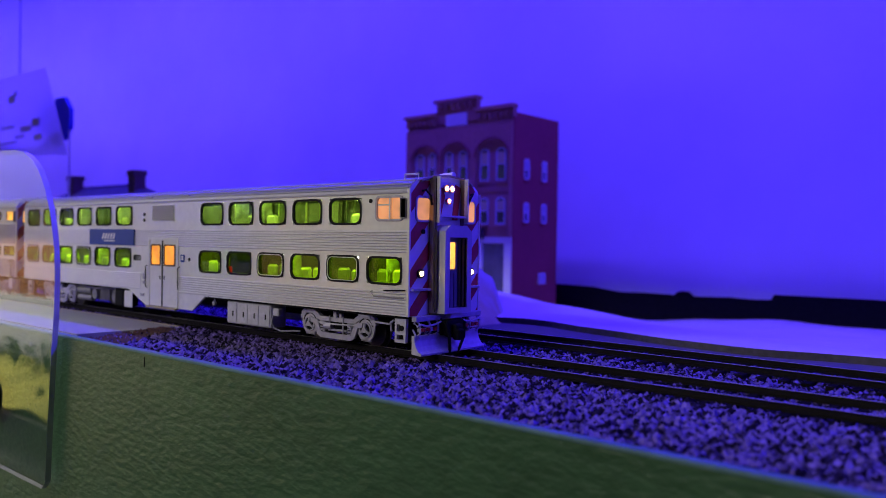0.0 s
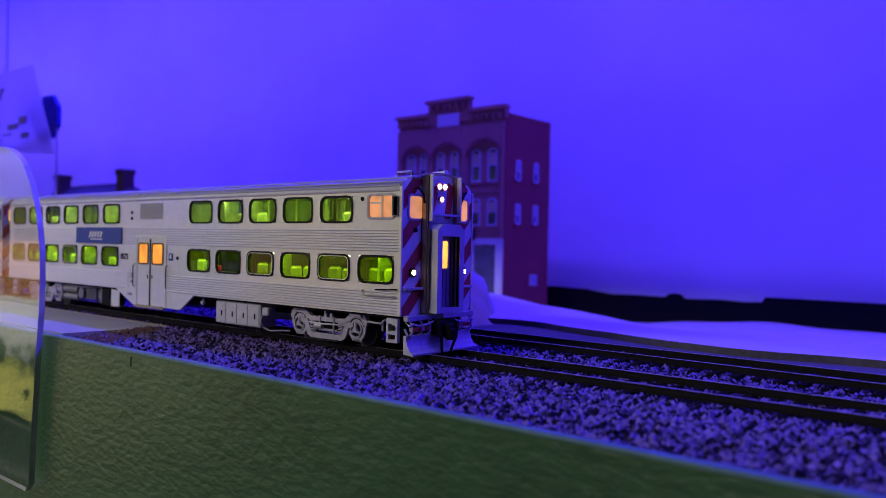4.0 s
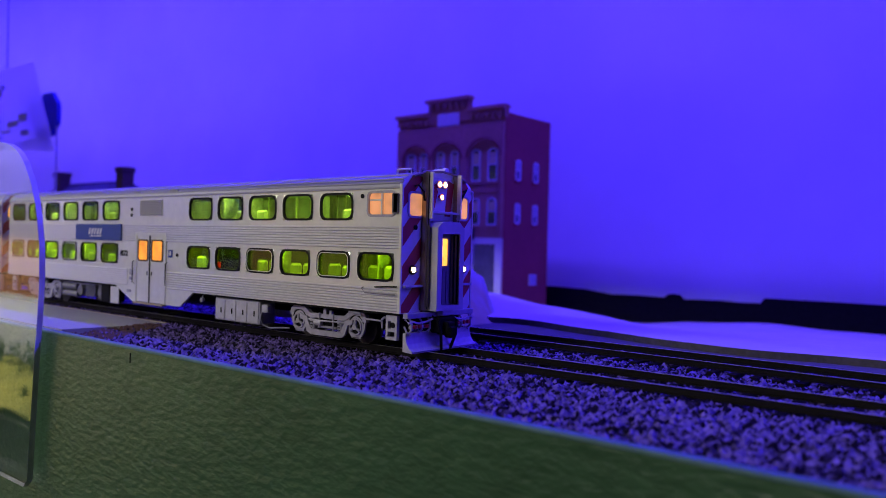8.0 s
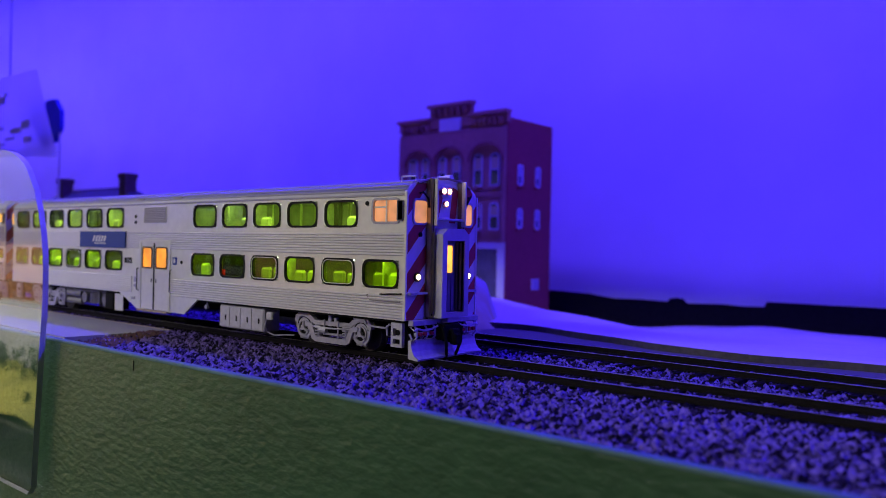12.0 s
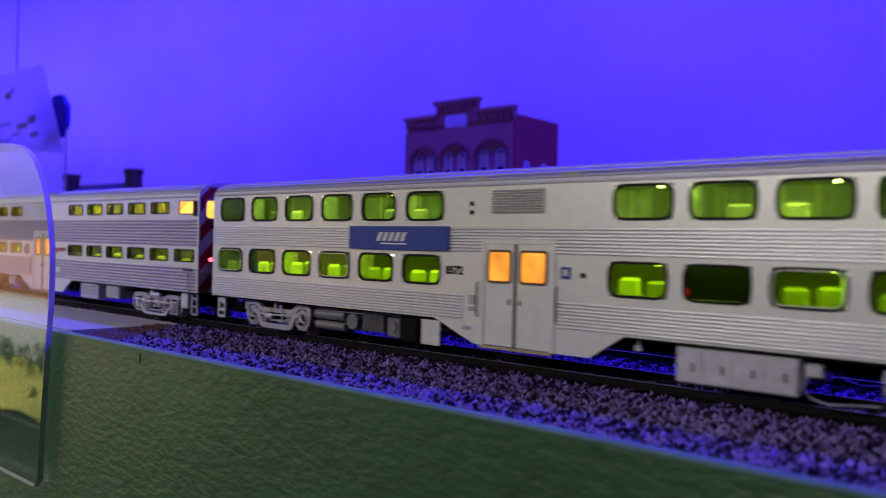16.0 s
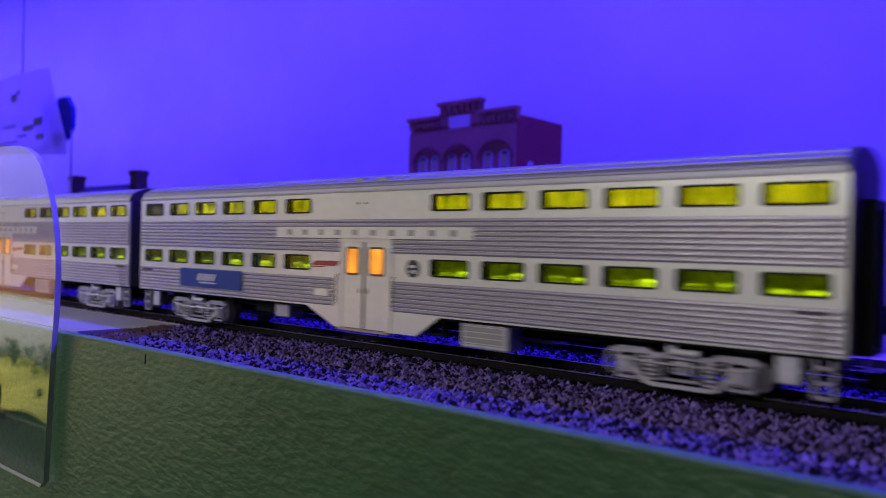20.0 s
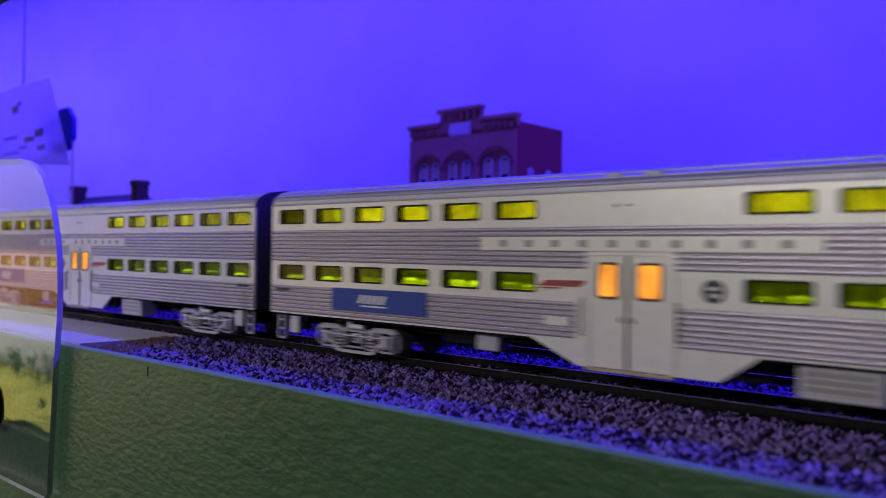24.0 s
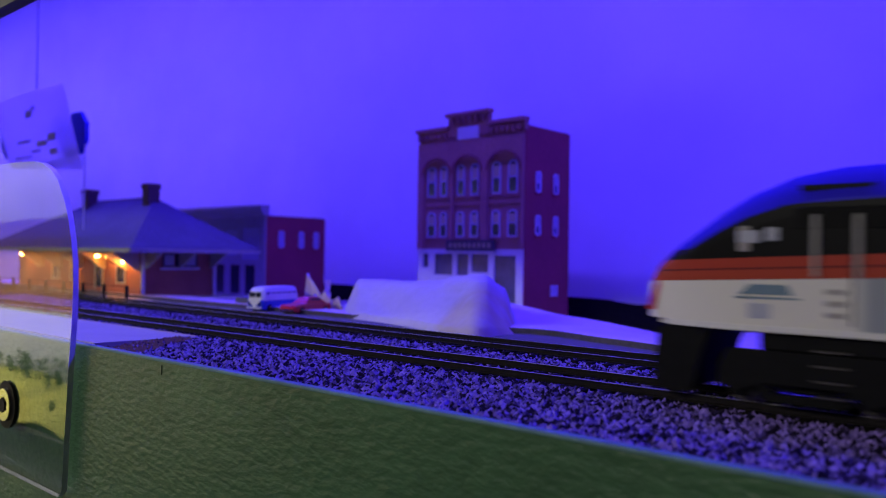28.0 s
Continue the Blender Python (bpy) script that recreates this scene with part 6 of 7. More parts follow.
def build_station():
    s = thing("brick_station", "brick railway station with hipped slate roof and glowing porch lamps", "building", at=(-3.5, 0, -2.2))
    # body: end wall at x = -437, track side at y = 120
    part("wall", Geo().box(-690, -437, 120, 190, -6, 39), STATIONBRICK, s)
    part("plinth", Geo().box(-641, -436, 119, 191, -6, 4, 0.3), STATIONBRICK, s)
    # hipped roof with overhanging eaves
    ez, rz = 37.0, 85.0
    ex0, ex1, ey0, ey1 = -722, -405, 94, 216
    v = [(ex0, ey0, ez), (ex1, ey0, ez), (ex1, ey1, ez), (ex0, ey1, ez), (-600, 155, rz), (-480, 155, rz),
         (ex0, ey0, ez + 2), (ex1, ey0, ez + 2), (ex1, ey1, ez + 2), (ex0, ey1, ez + 2)]
    f = [(6, 7, 5, 4), (7, 8, 5), (8, 9, 4, 5), (9, 6, 4), (0, 1, 7, 6), (1, 2, 8, 7), (2, 3, 9, 8), (3, 0, 6, 9), (3, 2, 1, 0)]
    part("roof", Geo().add(v, f), SLATE, s)
    part("ridge_cap", Geo().rod([(-600, 155, rz), (-480, 155, rz)], 1.2), SLATE, s)
    for x, y in ((-478, 150), (-597, 150)):
        c = part("chimney", Geo().box(x - 5.5, x + 5.5, y - 5.5, y + 5.5, 66, 95, 0.5), CHIMM, s)
        part("cap", Geo().box(x - 6.4, x + 6.4, y - 6.4, y + 6.4, 92.5, 97, 0.5), CHIMM, c)
    # brackets, lamps, doors and windows along the track side
    for x in (-632, -590, -545, -500, -460, -440):
        part("bracket", Geo().prism([(120, 36.5), (98, 36.5), (98, 34), (117, 20), (120, 20)], "x", x - 1.2, x + 1.2), CREAM, s)
    for x, y, z in ((-661, 112, 31.5), (-606, 112, 31.5), (-552, 112, 31.5), (-500, 112, 31.5), (-480, 113, 31.5), (-452, 113, 27.0)):
        l = part("porch_lamp", Geo().cyl("z", x, y, z + 2.2, 3.4, 2.6, 12, 0.9).rod([(x, y, z + 3), (x, y, 36.6)], 0.5, 6), SIGNM, s)
        part("bulb", Geo().cyl("z", x, y, z + 0.4, 2.3, 2.0, 12, 1.8), LAMPG, l, "glowing amber bulb")
    # dark eaves board, gutter and end brackets
    part("eaves_board", Geo().box(-720, -406, 93.2, 94.2, 35.4, 38.6), GREYWOOD, s)
    part("eaves_board", Geo().box(-405.2, -404.2, 94.2, 216, 35.4, 38.6), GREYWOOD, s)
    for y in (124, 155, 186):
        part("end_bracket", Geo().prism([(-437, 36.4), (-412, 36.4), (-412, 34.4), (-434, 22), (-437, 22)], "y", y - 1.1, y + 1.1), GREYWOOD, s)
    for x in (-600, -560, -510, -470):
        d = part("window" if x != -510 else "door", Geo().ring([(x - 8, 8 if x != -510 else -4), (x + 8, 8 if x != -510 else -4), (x + 8, 28), (x - 8, 28)],
                 [(x - 6.5, 9.5 if x != -510 else -3), (x + 6.5, 9.5 if x != -510 else -3), (x + 6.5, 26.5), (x - 6.5, 26.5)], "y", 118.6, 120.4), CREAM, s)
        part("pane", Geo().box(x - 6.8, x + 6.8, 119.5, 119.8, 9 if x != -510 else -3, 27), DARKG, d)
    # end wall windows
    w = part("end_window", Geo().ring([(139, 23), (172, 23), (172, 35), (139, 35)], [(140.5, 24.5), (170.5, 24.5), (170.5, 33.5), (140.5, 33.5)], "x", -437.2, -435.8), SIGNM, s)
    for y, m in ((140.5, PALEPANE), (150.8, DARKG), (161, PALEPANE)):
        part("pane", Geo().box(-436.8, -436.4, y, y + 9.2, 24.5, 33.5), m, w)
    part("end_sill", Geo().box(-437.0, -435.0, 137, 174, 20.8, 22.6, 0.2), TRIMW, w)
    for y in (120, 188):
        part("end_trim", Geo().box(-436.9, -435.6, y, y + 3, -4, 37), TRIMW, s)
    part("porch_floor", Geo().box(-680, -400, 80, 220, -6, -2.6, 0.3), PLATM, s)


def build_hotel():
    """The low brick row behind the station."""
    b = thing("brick_row_building", "two-storey red brick row building with grey wooden front", "building", at=(0, 0, -2.5))
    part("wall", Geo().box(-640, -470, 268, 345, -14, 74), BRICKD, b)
    part("front", Geo().panel(-640, -470, -14, 83, [(-632, -606, 34, 60), (-600, -574, 34, 60), (-566, -546, 34, 60), (-538, -518, 34, 60), (-508, -480, 30, 62), (-560, -540, -6, 24), (-530, -512, -6, 24), (-504, -486, -6, 24)], 266, 2.2), GREYWOOD, b, "grey wooden shopfront")
    c = part("cornice", Geo().prism([(266, 74), (262, 76), (259, 82), (259, 85), (270, 85), (270, 74)], "x", -642, -468), GREYWOOD, b)
    for x0, x1, z0, z1, m in ((-632, -606, 34, 60, PALEPANE), (-600, -574, 34, 60, PALEPANE), (-566, -546, 34, 60, DARKG), (-538, -518, 34, 60, PALEPANE), (-508, -480, 30, 62, PALEPANE), (-560, -540, -6, 24, DARKG), (-530, -512, -6, 24, DARKG), (-504, -486, -6, 24, DARKG)):
        part("pane", Geo().box(x0, x1, 267.4, 267.8, z0, z1), m, b)
    for y in (282, 308, 328):
        w = part("side_window", Geo().ring(rounded(y + 1, y + 8, 42, 60, 3.0), rounded(y + 2.2, y + 6.8, 43.2, 58.8, 2.0), "x", -470.4, -469), WINTRIM, b)
        part("pane", Geo().box(-470.1, -469.6, y + 1.8, y + 7.2, 42.8, 59.2), PALEPANE, w)
        part("sash_bar", Geo().box(-470.0, -469.3, y + 1.8, y + 7.2, 50.4, 51.6), WINTRIM, w)
        part("sill", Geo().box(-470.2, -468.4, y, y + 9, 40.4, 41.8, 0.2), BRICKD, w)
    part("roof", Geo().box(-639, -471, 270, 344, 73, 75), SLATE, b)


GREYWOOD = mat("grey_wood", (0.33, 0.34, 0.28), 0.8, grain=0.12, grain_size=3)
VANBLUE = mat("van_blue", (0.02, 0.05, 0.42), 0.3)
VANWHITE = mat("van_white", (0.68, 0.68, 0.7), 0.3)
CARRED = mat("car_red", (0.45, 0.02, 0.03), 0.3)
CARGREY = mat("car_grey", (0.10, 0.10, 0.12), 0.35)


def loft(secs):
    """A body from cross sections (x, half width, z0, z1, tuck)."""
    v, f = [], []
    for x, w, z0, z1, tuck in secs:
        h = z1 - z0
        v += [(x, -w, z0), (x, -w, z0 + h * 0.45), (x, -w * tuck, z0 + h * 0.9), (x, -w * tuck * 0.8, z1), (x, w * tuck * 0.8, z1), (x, w * tuck, z0 + h * 0.9), (x, w, z0 + h * 0.45), (x, w, z0)]
    for i in range(len(secs) - 1):
        f += [(8 * i + k, 8 * i + (k + 1) % 8, 8 * i + 8 + (k + 1) % 8, 8 * i + 8 + k) for k in range(8)]
    f += [tuple(range(8))[::-1], tuple(range(8 * len(secs) - 8, 8 * len(secs)))]
    return Geo().add(v, f)


def hubs(car, xs, y, r):
    for x in xs:
        for s in (-1, 1):
            w = part("wheel", Geo().cyl("y", x, s * y, r, r, 2.0, 16), BLACK, car)
            part("hubcap", Geo().cyl("y", x, s * (y + 1.0), r, r * 0.5, 0.4, 12), CHROME, w)


def build_vehicles():
    van = thing("microbus", "blue and white rounded microbus parked nose to the road", "van", at=(-262, 121, -4.8), rz=101)
    part("lower_body", loft([(-18.5, 5.6, 2.4, 7.2, 1.0), (-17.4, 6.9, 1.4, 7.6, 1.0), (16.5, 7.0, 1.4, 7.6, 1.0), (18.2, 6.4, 2.0, 7.4, 1.0)]), VANBLUE, van, "blue lower body")
    part("upper_body", loft([(-17.8, 5.6, 7.5, 13.4, 0.86), (-15.5, 6.9, 7.5, 15.6, 0.85), (-8, 6.9, 7.5, 16.4, 0.85), (10, 6.9, 7.5, 16.4, 0.85), (15.5, 6.9, 7.5, 15.8, 0.85), (17.6, 6.0, 7.5, 13.8, 0.85)]), VANWHITE, van, "white upper body and roof")
    part("front_vee", Geo().add([(-18.9, -5.4, 7.6), (-18.9, 5.4, 7.6), (-19.1, 0, 2.4), (-17.6, -5.4, 7.6), (-17.6, 5.4, 7.6), (-17.8, 0, 2.4)],
                                [(0, 1, 2), (5, 4, 3), (0, 2, 5, 3), (2, 1, 4, 5), (1, 0, 3, 4)]), VANWHITE, van, "white vee on the nose")
    for y0, y1 in ((-5.0, -0.4), (0.4, 5.0)):
        part("windscreen", Geo().box(-18.15, -16.8, y0, y1, 9.4, 12.6, 0.2), DARKG, van)
    for s in (-1, 1):
        part("belt_trim", Geo().box(-17.2, 16.4, *sorted((s * 6.6, s * 7.2)), 7.3, 7.8), VANWHITE, van)
        for k in range(6):
            part("window", Geo().box(-14.6 + k * 5.2, -10.6 + k * 5.2, *sorted((s * 6.2, s * 6.85)), 9.6, 12.6, 0.2), DARKG, van)
    for y in (-4.4, 4.4):
        part("headlight", Geo().cyl("x", -18.4, y, 5.0, 1.0, 0.8, 12), CHROME, van)
    part("bumper", Geo().box(-19.4, -18.2, -6.4, 6.4, 2.0, 3.0, 0.2), VANWHITE, van)
    hubs(van, (-11.5, 12.0), 6.2, 2.3)
    car = thing("sports_car", "red low car parked beside the microbus", "car", at=(-229, 122, -4.8), rz=98)
    part("body", loft([(-18, 5.6, 2.0, 5.0, 0.92), (-16.5, 7.0, 1.4, 5.8, 0.95), (-6, 7.2, 1.3, 6.6, 0.95), (11, 7.2, 1.3, 6.8, 0.95), (18, 6.0, 2, 6.0, 0.9)]), CARRED, car)
    part("cabin", loft([(-6.5, 6.0, 6.2, 6.8, 0.95), (-2, 5.8, 6.2, 10.4, 0.8), (7, 5.8, 6.2, 10.4, 0.8), (13, 6.0, 6.2, 6.9, 0.95)]), CARRED, car)
    # pale colour stands in for the reflection on this glass
    part("windshield", Geo().add([(-6.1, -4.8, 6.9), (-6.1, 4.8, 6.9), (-2.3, 4.0, 10.1), (-2.3, -4.0, 10.1)], [(0, 1, 2, 3)]), PALEPANE, car, "windshield with its reflection painted pale")
    for s in (-1, 1):
        part("side_window", Geo().box(-1.5, 7.5, *sorted((s * 5.2, s * 5.75)), 7.4, 9.6, 0.15), DARKG, car)
    part("bumper", Geo().box(-18.8, -17.6, -6.2, 6.2, 2.2, 3.2, 0.2), CHROME, car)
    hubs(car, (-11, 11), 6.4, 2.2)
    # a dark car with a pale roof
    car = thing("pickup_truck", "dark parked car with pale roof behind the microbus", "car", at=(-302, 140, -4.8), rz=99)
    part("body", loft([(-19, 6.4, 2, 6.6, 0.95), (-17.5, 7.4, 1.6, 7.4, 0.95), (17, 7.4, 1.6, 7.6, 0.95), (19, 6.6, 2, 6.8, 0.95)]), CARGREY, car)
    part("cabin", loft([(-6, 6.4, 7.4, 8.0, 0.95), (-2, 6.2, 7.4, 11.2, 0.85), (9, 6.2, 7.4, 11.2, 0.85), (13, 6.4, 7.4, 8.0, 0.95)]), DARKG, car)
    part("roof", loft([(-3, 5.4, 11.1, 12.0, 0.9), (9.5, 5.4, 11.1, 12.0, 0.9)]), VANWHITE, car, "pale roof")
    part("bumper", Geo().box(-19.8, -18.6, -6.6, 6.6, 2.4, 3.4, 0.2), CHROME, car)
    hubs(car, (-12, 12), 6.6, 2.3)


def smooth_step(t):
    t = max(0.0, min(1.0, t))
    return t * t * (3 - 2 * t)


def build_mound():
    """A slack sheet of white plaster cloth standing between the far track and the store, its end torn down in a step."""
    nx, ny = 90, 44
    v, f = [], []
    for i in range(nx + 1):
        u = i / nx
        foot = 113 - 34 * smooth_step(u / 0.8) * min(1.0, 0.35 + 0.8 * u) + 33 * smooth_step((u - 0.76) / 0.24)
        top = 18 + 2.2 * smooth_step((u - 0.35) / 0.4) + 2.2 * smooth_step((u - 0.66) / 0.14)
        if u > 0.85:
            top -= 5.0 * smooth_step((u - 0.84) / 0.07) + 7.0 * smooth_step((u - 0.88) / 0.12)
        for j in range(ny + 1):
            w = j / ny
            y = foot + (200 - foot) * w
            x = (-186 - 1.06 * (y - 112)) * (1 - u) + (-53 - 0.69 * (y - 112)) * u
            edge = smooth_step(u / 0.13) * (smooth_step((1 - u) / 0.07))
            rise = smooth_step(0.22 + 0.78 * w / 0.46) if w > 0.004 else 0.0
            rise = rise * (1 - 0.5 * smooth_step((w - 0.5) / 0.4))
            h = -5.6 + (top + 5.0) * edge * rise
            fold = edge * min(1.0, w * 6)
            h += (0.7 * math.sin(x / 9 + y / 13) + 0.35 * math.sin(x / 3.1 - y / 4.3) + 0.8 * math.sin(u * 17 + w * 4)) * fold
            # a ledge of the upper sheet lying over the lower one
            if u > 0.62:
                h += 1.6 * smooth_step((w - 0.30) / 0.02) * smooth_step((u - 0.62) / 0.05) * edge
            v.append((x, y, h))
    for i in range(nx):
        for j in range(ny):
            k = i * (ny + 1) + j
            f.append((k, k + ny + 1, k + ny + 2, k + 1))
    solid("plaster_mound", Geo().add(v, f), CLOTH, "crumpled white plaster cloth mound stained yellow at one end", "scenery", smooth=True)
    # torn scraps beside the cars, each a bent sheet
    g = Geo()
    for x, y, w, h, lean, turn in ((-256, 152, 15, 20, -7, 0.3), (-243, 150, 13, 16, 6, -0.4), (-236, 145, 16, 7, 3, 0.1), (-226, 142, 14, 5, 4, 0.5), (-250, 147, 18, 6, 0, 0.0)):
        c, k = math.cos(turn), math.sin(turn)
        rows = []
        for i in range(6):
            q = i / 5
            half = w / 2 * (1 - q) ** 0.7 + 0.9
            for e in (-1, -0.3, 0.4, 1):
                px, py = e * half + lean * q * q, 2.5 * math.sin(e * 2.1 + q * 3)
                rows.append((x + px * c - py * k, y + px * k + py * c, -5.5 + (h + 5.5) * q))
        n = len(rows)
        back = [(a, d + 0.9, e) for a, d, e in rows]
        quads = [(i * 4 + j, i * 4 + j + 1, i * 4 + j + 5, i * 4 + j + 4) for i in range(5) for j in range(3)]
        rim = [0, 1, 2, 3, 7, 11, 15, 19, 23, 22, 21, 20, 16, 12, 8, 4]
        g.add(rows + back, quads + [tuple(n + v2 for v2 in q[::-1]) for q in quads] + [(rim[i], rim[i - 1], n + rim[i - 1], n + rim[i]) for i in range(len(rim))])
    solid("torn_plaster", g, PLASTER, "torn white plaster cloth scraps standing upright", "scenery")


def cloth_material():
    m = mat("stained_cloth", (0.48, 0.46, 0.46), 0.85, grain=0.05, grain_size=4, stain=0.1, stain_size=50, bump=0.3, bump_size=5)
    n, l = m.node_tree.nodes, m.node_tree.links
    b = n["Principled BSDF"]
    old = b.inputs["Base Color"].links[0].from_socket
    tc = n.new("ShaderNodeTexCoord")
    gr = n.new("ShaderNodeTexGradient")
    gr.gradient_type = "SPHERICAL"
    mp = n.new("ShaderNodeMapping")
    mp.vector_type = "TEXTURE"
    mp.inputs["Location"].default_value = (-0.068, 0.094, 0.003)
    mp.inputs["Scale"].default_value = (0.026, 0.055, 0.034)
    ns = n.new("ShaderNodeTexNoise")
    ns.inputs["Scale"].default_value = 60
    ml = n.new("ShaderNodeMath")
    ml.operation = "MULTIPLY"
    l.new(tc.outputs["Object"], mp.inputs[0])
    l.new(mp.outputs[0], gr.inputs[0])
    l.new(tc.outputs["Object"], ns.inputs["Vector"])
    amp = n.new("ShaderNodeMath")
    amp.operation, amp.use_clamp = "MULTIPLY", True
    amp.inputs[1].default_value = 3.2
    l.new(gr.outputs["Fac"], amp.inputs[0])
    l.new(amp.outputs[0], ml.inputs[0])
    l.new(ns.outputs["Fac"], ml.inputs[1])
    ml.inputs[1].default_value = 1.0
    mx = n.new("ShaderNodeMix")
    mx.data_type = "RGBA"
    l.new(ml.outputs[0], mx.inputs["Factor"])
    l.new(old, mx.inputs["A"])
    mx.inputs["B"].default_value = (0.46, 0.40, 0.10, 1)
    l.new(mx.outputs["Result"], b.inputs["Base Color"])
    return m


CLOTH = cloth_material()


def build_platform():
    p = thing("station_platform", "pale grey card station platform beside the near track", "platform")
    part("deck", Geo().prism([(-900, -58), (-141, -58), (-137, -15.5), (-900, -15.5)], "z", -7.6, -3.3), PLATM, p)
    part("edge_strip", Geo().box(-900, -137.2, -15.6, -14.9, -7.6, -3.1), CREAM, p, "tan platform edge strip")
    rnd = random.Random(3)
    v, f = [], []
    for i in range(520):
        y = rnd.uniform(-58, -22)
        x = -139 + rnd.uniform(0, 26) * (0.4 + 0.6 * (-22 - y) / 36)
        r, k = rnd.uniform(0.7, 1.5), len(v)
        for q in ((1, 0, 0), (-1, 0, 0), (0, 1, 0), (0, -1, 0), (0, 0, 1), (0, 0, -1)):
            v.append((x + q[0] * r * rnd.uniform(.7, 1.3), y + q[1] * r * rnd.uniform(.7, 1.3), bed_height(y) + 0.5 + q[2] * r * rnd.uniform(.6, 1.0)))
        f += [tuple(i2 + k for i2 in t) for t in ((0, 2, 4), (2, 1, 4), (1, 3, 4), (3, 0, 4), (2, 0, 5), (1, 2, 5), (3, 1, 5), (0, 3, 5))]
    solid("brown_rubble", Geo().add(v, f), EARTH, "reddish brown rubble at the platform end", kind="stuff")


EARTH = mat("brown_earth", (0.13, 0.065, 0.065), 0.95, grain=0.35, grain_size=1.5)


def build_fence():
    f = thing("platform_fence", "low black metal fence between the tracks and station", "fence")
    for i in range(9):
        x = -388 - 35.8 * i
        part("post", Geo().box(x - 1.0, x + 1.0, 80.0, 82.0, -5, 8), BLACK, f)
    for z in (2.5, 7):
        part("rail", Geo().box(-676, -387, 80.8, 81.2, z - 0.2, z + 0.2), BLACK, f)


def build_acrylic():
    a = thing("acrylic_guard", "clear acrylic guard sheet with rounded corner bolted to the fascia", "guard")
    y0, y1 = -66.2, -64.0
    outline = [(-420, -65.6), (-153, -65.6), (-149.6, -62.5), (-148, -41), (-146.8, -28), (-145, -9), (-143.2, 5), (-142.7, 18), (-143.2, 29), (-145, 37.2),
               (-148, 46.2), (-152.2, 54.4), (-158.8, 62.6), (-163.4, 66), (-168, 68.4), (-174, 70.4), (-182, 71.6), (-202, 72.6), (-420, 73)]
    n = len(outline)
    sheet_ob = part("sheet", Geo().add([(x, y0, z) for x, z in outline], [tuple(range(n))]), ACRYL, a, "clear acrylic sheet")
    sheet_ob.visible_shadow = False
    edge = [(x, y, z) for y in (y0, y1) for x, z in outline]
    # the clear edge is drawn opaque, its glow put in as pale colour
    part("polished_edge", Geo().add(edge, [(i, i + 1, n + i + 1, n + i) for i in range(n - 2)]), EDGELIT, a, "polished edge of the sheet, its piped light painted pale")
    bo = part("bolt", Geo().cyl("y", -205.5, -67.4, -35.4, 7.2, 2.0, 24), CHROME, a, "steel bolt with black washer")
    part("washer", Geo().cyl("y", -205.5, -66.5, -35.4, 10.5, 1.4, 24), BLACK, bo)
    part("hex_socket", Geo().cyl("y", -205.5, -68.5, -35.4, 3.4, 0.8, 6), BLACK, bo)


def acrylic():
    """Clear sheet: see-through, with the sheen of its two faces."""
    m = glass("clear_acrylic", (0.88, 0.90, 0.92))
    n, l = m.node_tree.nodes, m.node_tree.links
    fr, mx = n["Fresnel"], n["Mix Shader"]
    k = n.new("ShaderNodeMath")
    k.operation, k.use_clamp = "MULTIPLY", True
    k.inputs[1].default_value = 1.75
    l.new(fr.outputs[0], k.inputs[0])
    l.new(k.outputs[0], mx.inputs[0])
    return m


ACRYL = acrylic()
# pale albedo stands in for LED light piped to the sheet's edge
EDGELIT = mat("polished_edge", (0.82, 0.82, 0.88), 0.35, 0.0, stain=0.2, stain_size=12)


def build_hanging():
    """A paper notice on a cord, a blue octagon disc behind each edge, with a thin stem down to the station roof."""
    p = thing("paper_notice", "white paper notice hanging on a cord over the layout", "notice")
    y = 106.0
    v = [(-704, y - 12, 183), (-620, y - 14.5, 184), (-538, y - 12, 184), (-543, y + 10, 109), (-620, y + 7.0, 114), (-704, y + 8, 119)]
    n = len(v)
    g = Geo().add(v + [(a, b + 0.4, c) for a, b, c in v], [(0, 1, 4, 5), (1, 2, 3, 4), (n + 5, n + 4, n + 1, n), (n + 4, n + 3, n + 2, n + 1)] + [(i, n + i, n + (i + 1) % n, (i + 1) % n) for i in range(n)])
    part("sheet", g, PAPER, p)
    for x, z, w, h in ((-612, 164, 14, 7), (-600, 168, 7, 4), (-640, 140, 30, 2.5), (-600, 136, 22, 5), (-576, 140, 16, 7), (-580, 127, 16, 5), (-650, 126, 40, 2), (-618, 130, 20, 2.5)):
        b = y - 16.6 + (184 - z) * 0.285
        part("print_bar", Geo().box(x - w * 0.5, x + w * 0.5, b - 0.6, b, z - h * 0.5, z + h * 0.5), PRINTM, p)
    for x, z in ((-557, 143), (-716, 151)):
        part("disc", Geo().prism([(x + 21 * math.cos(radians(22.5 + 45 * k)), z + 21 * math.sin(radians(22.5 + 45 * k))) for k in range(8)], "y", y + 9, y + 13), DISC, p, "blue plastic octagon behind the paper")
    part("bar", Geo().rod([(-704, y + 11, 151), (-558, y + 11, 143)], 1.6), DISC, p)
    part("cord", Geo().rod([(-597, y - 10, 180), (-597, y - 10, 1400)], 0.8), PRINTM, p)
    part("stem", Geo().rod([(-541, y + 11, 140), (-541, y + 11, 52)], 0.8), PRINTM, p)


PRINTM = mat("print_grey", (0.56, 0.53, 0.64), 0.8)
DISC = mat("disc_blue", (0.02, 0.03, 0.55), 0.6, grain=0.1, grain_size=10)


def build_valance():
    # only its lower edge shows; the unseen rest is added to block room light
    solid("valance", Geo().box(-2600, 1600, -72, -66, 141.0, 1450), VALM, "dark valance board above the layout front", kind="structure")


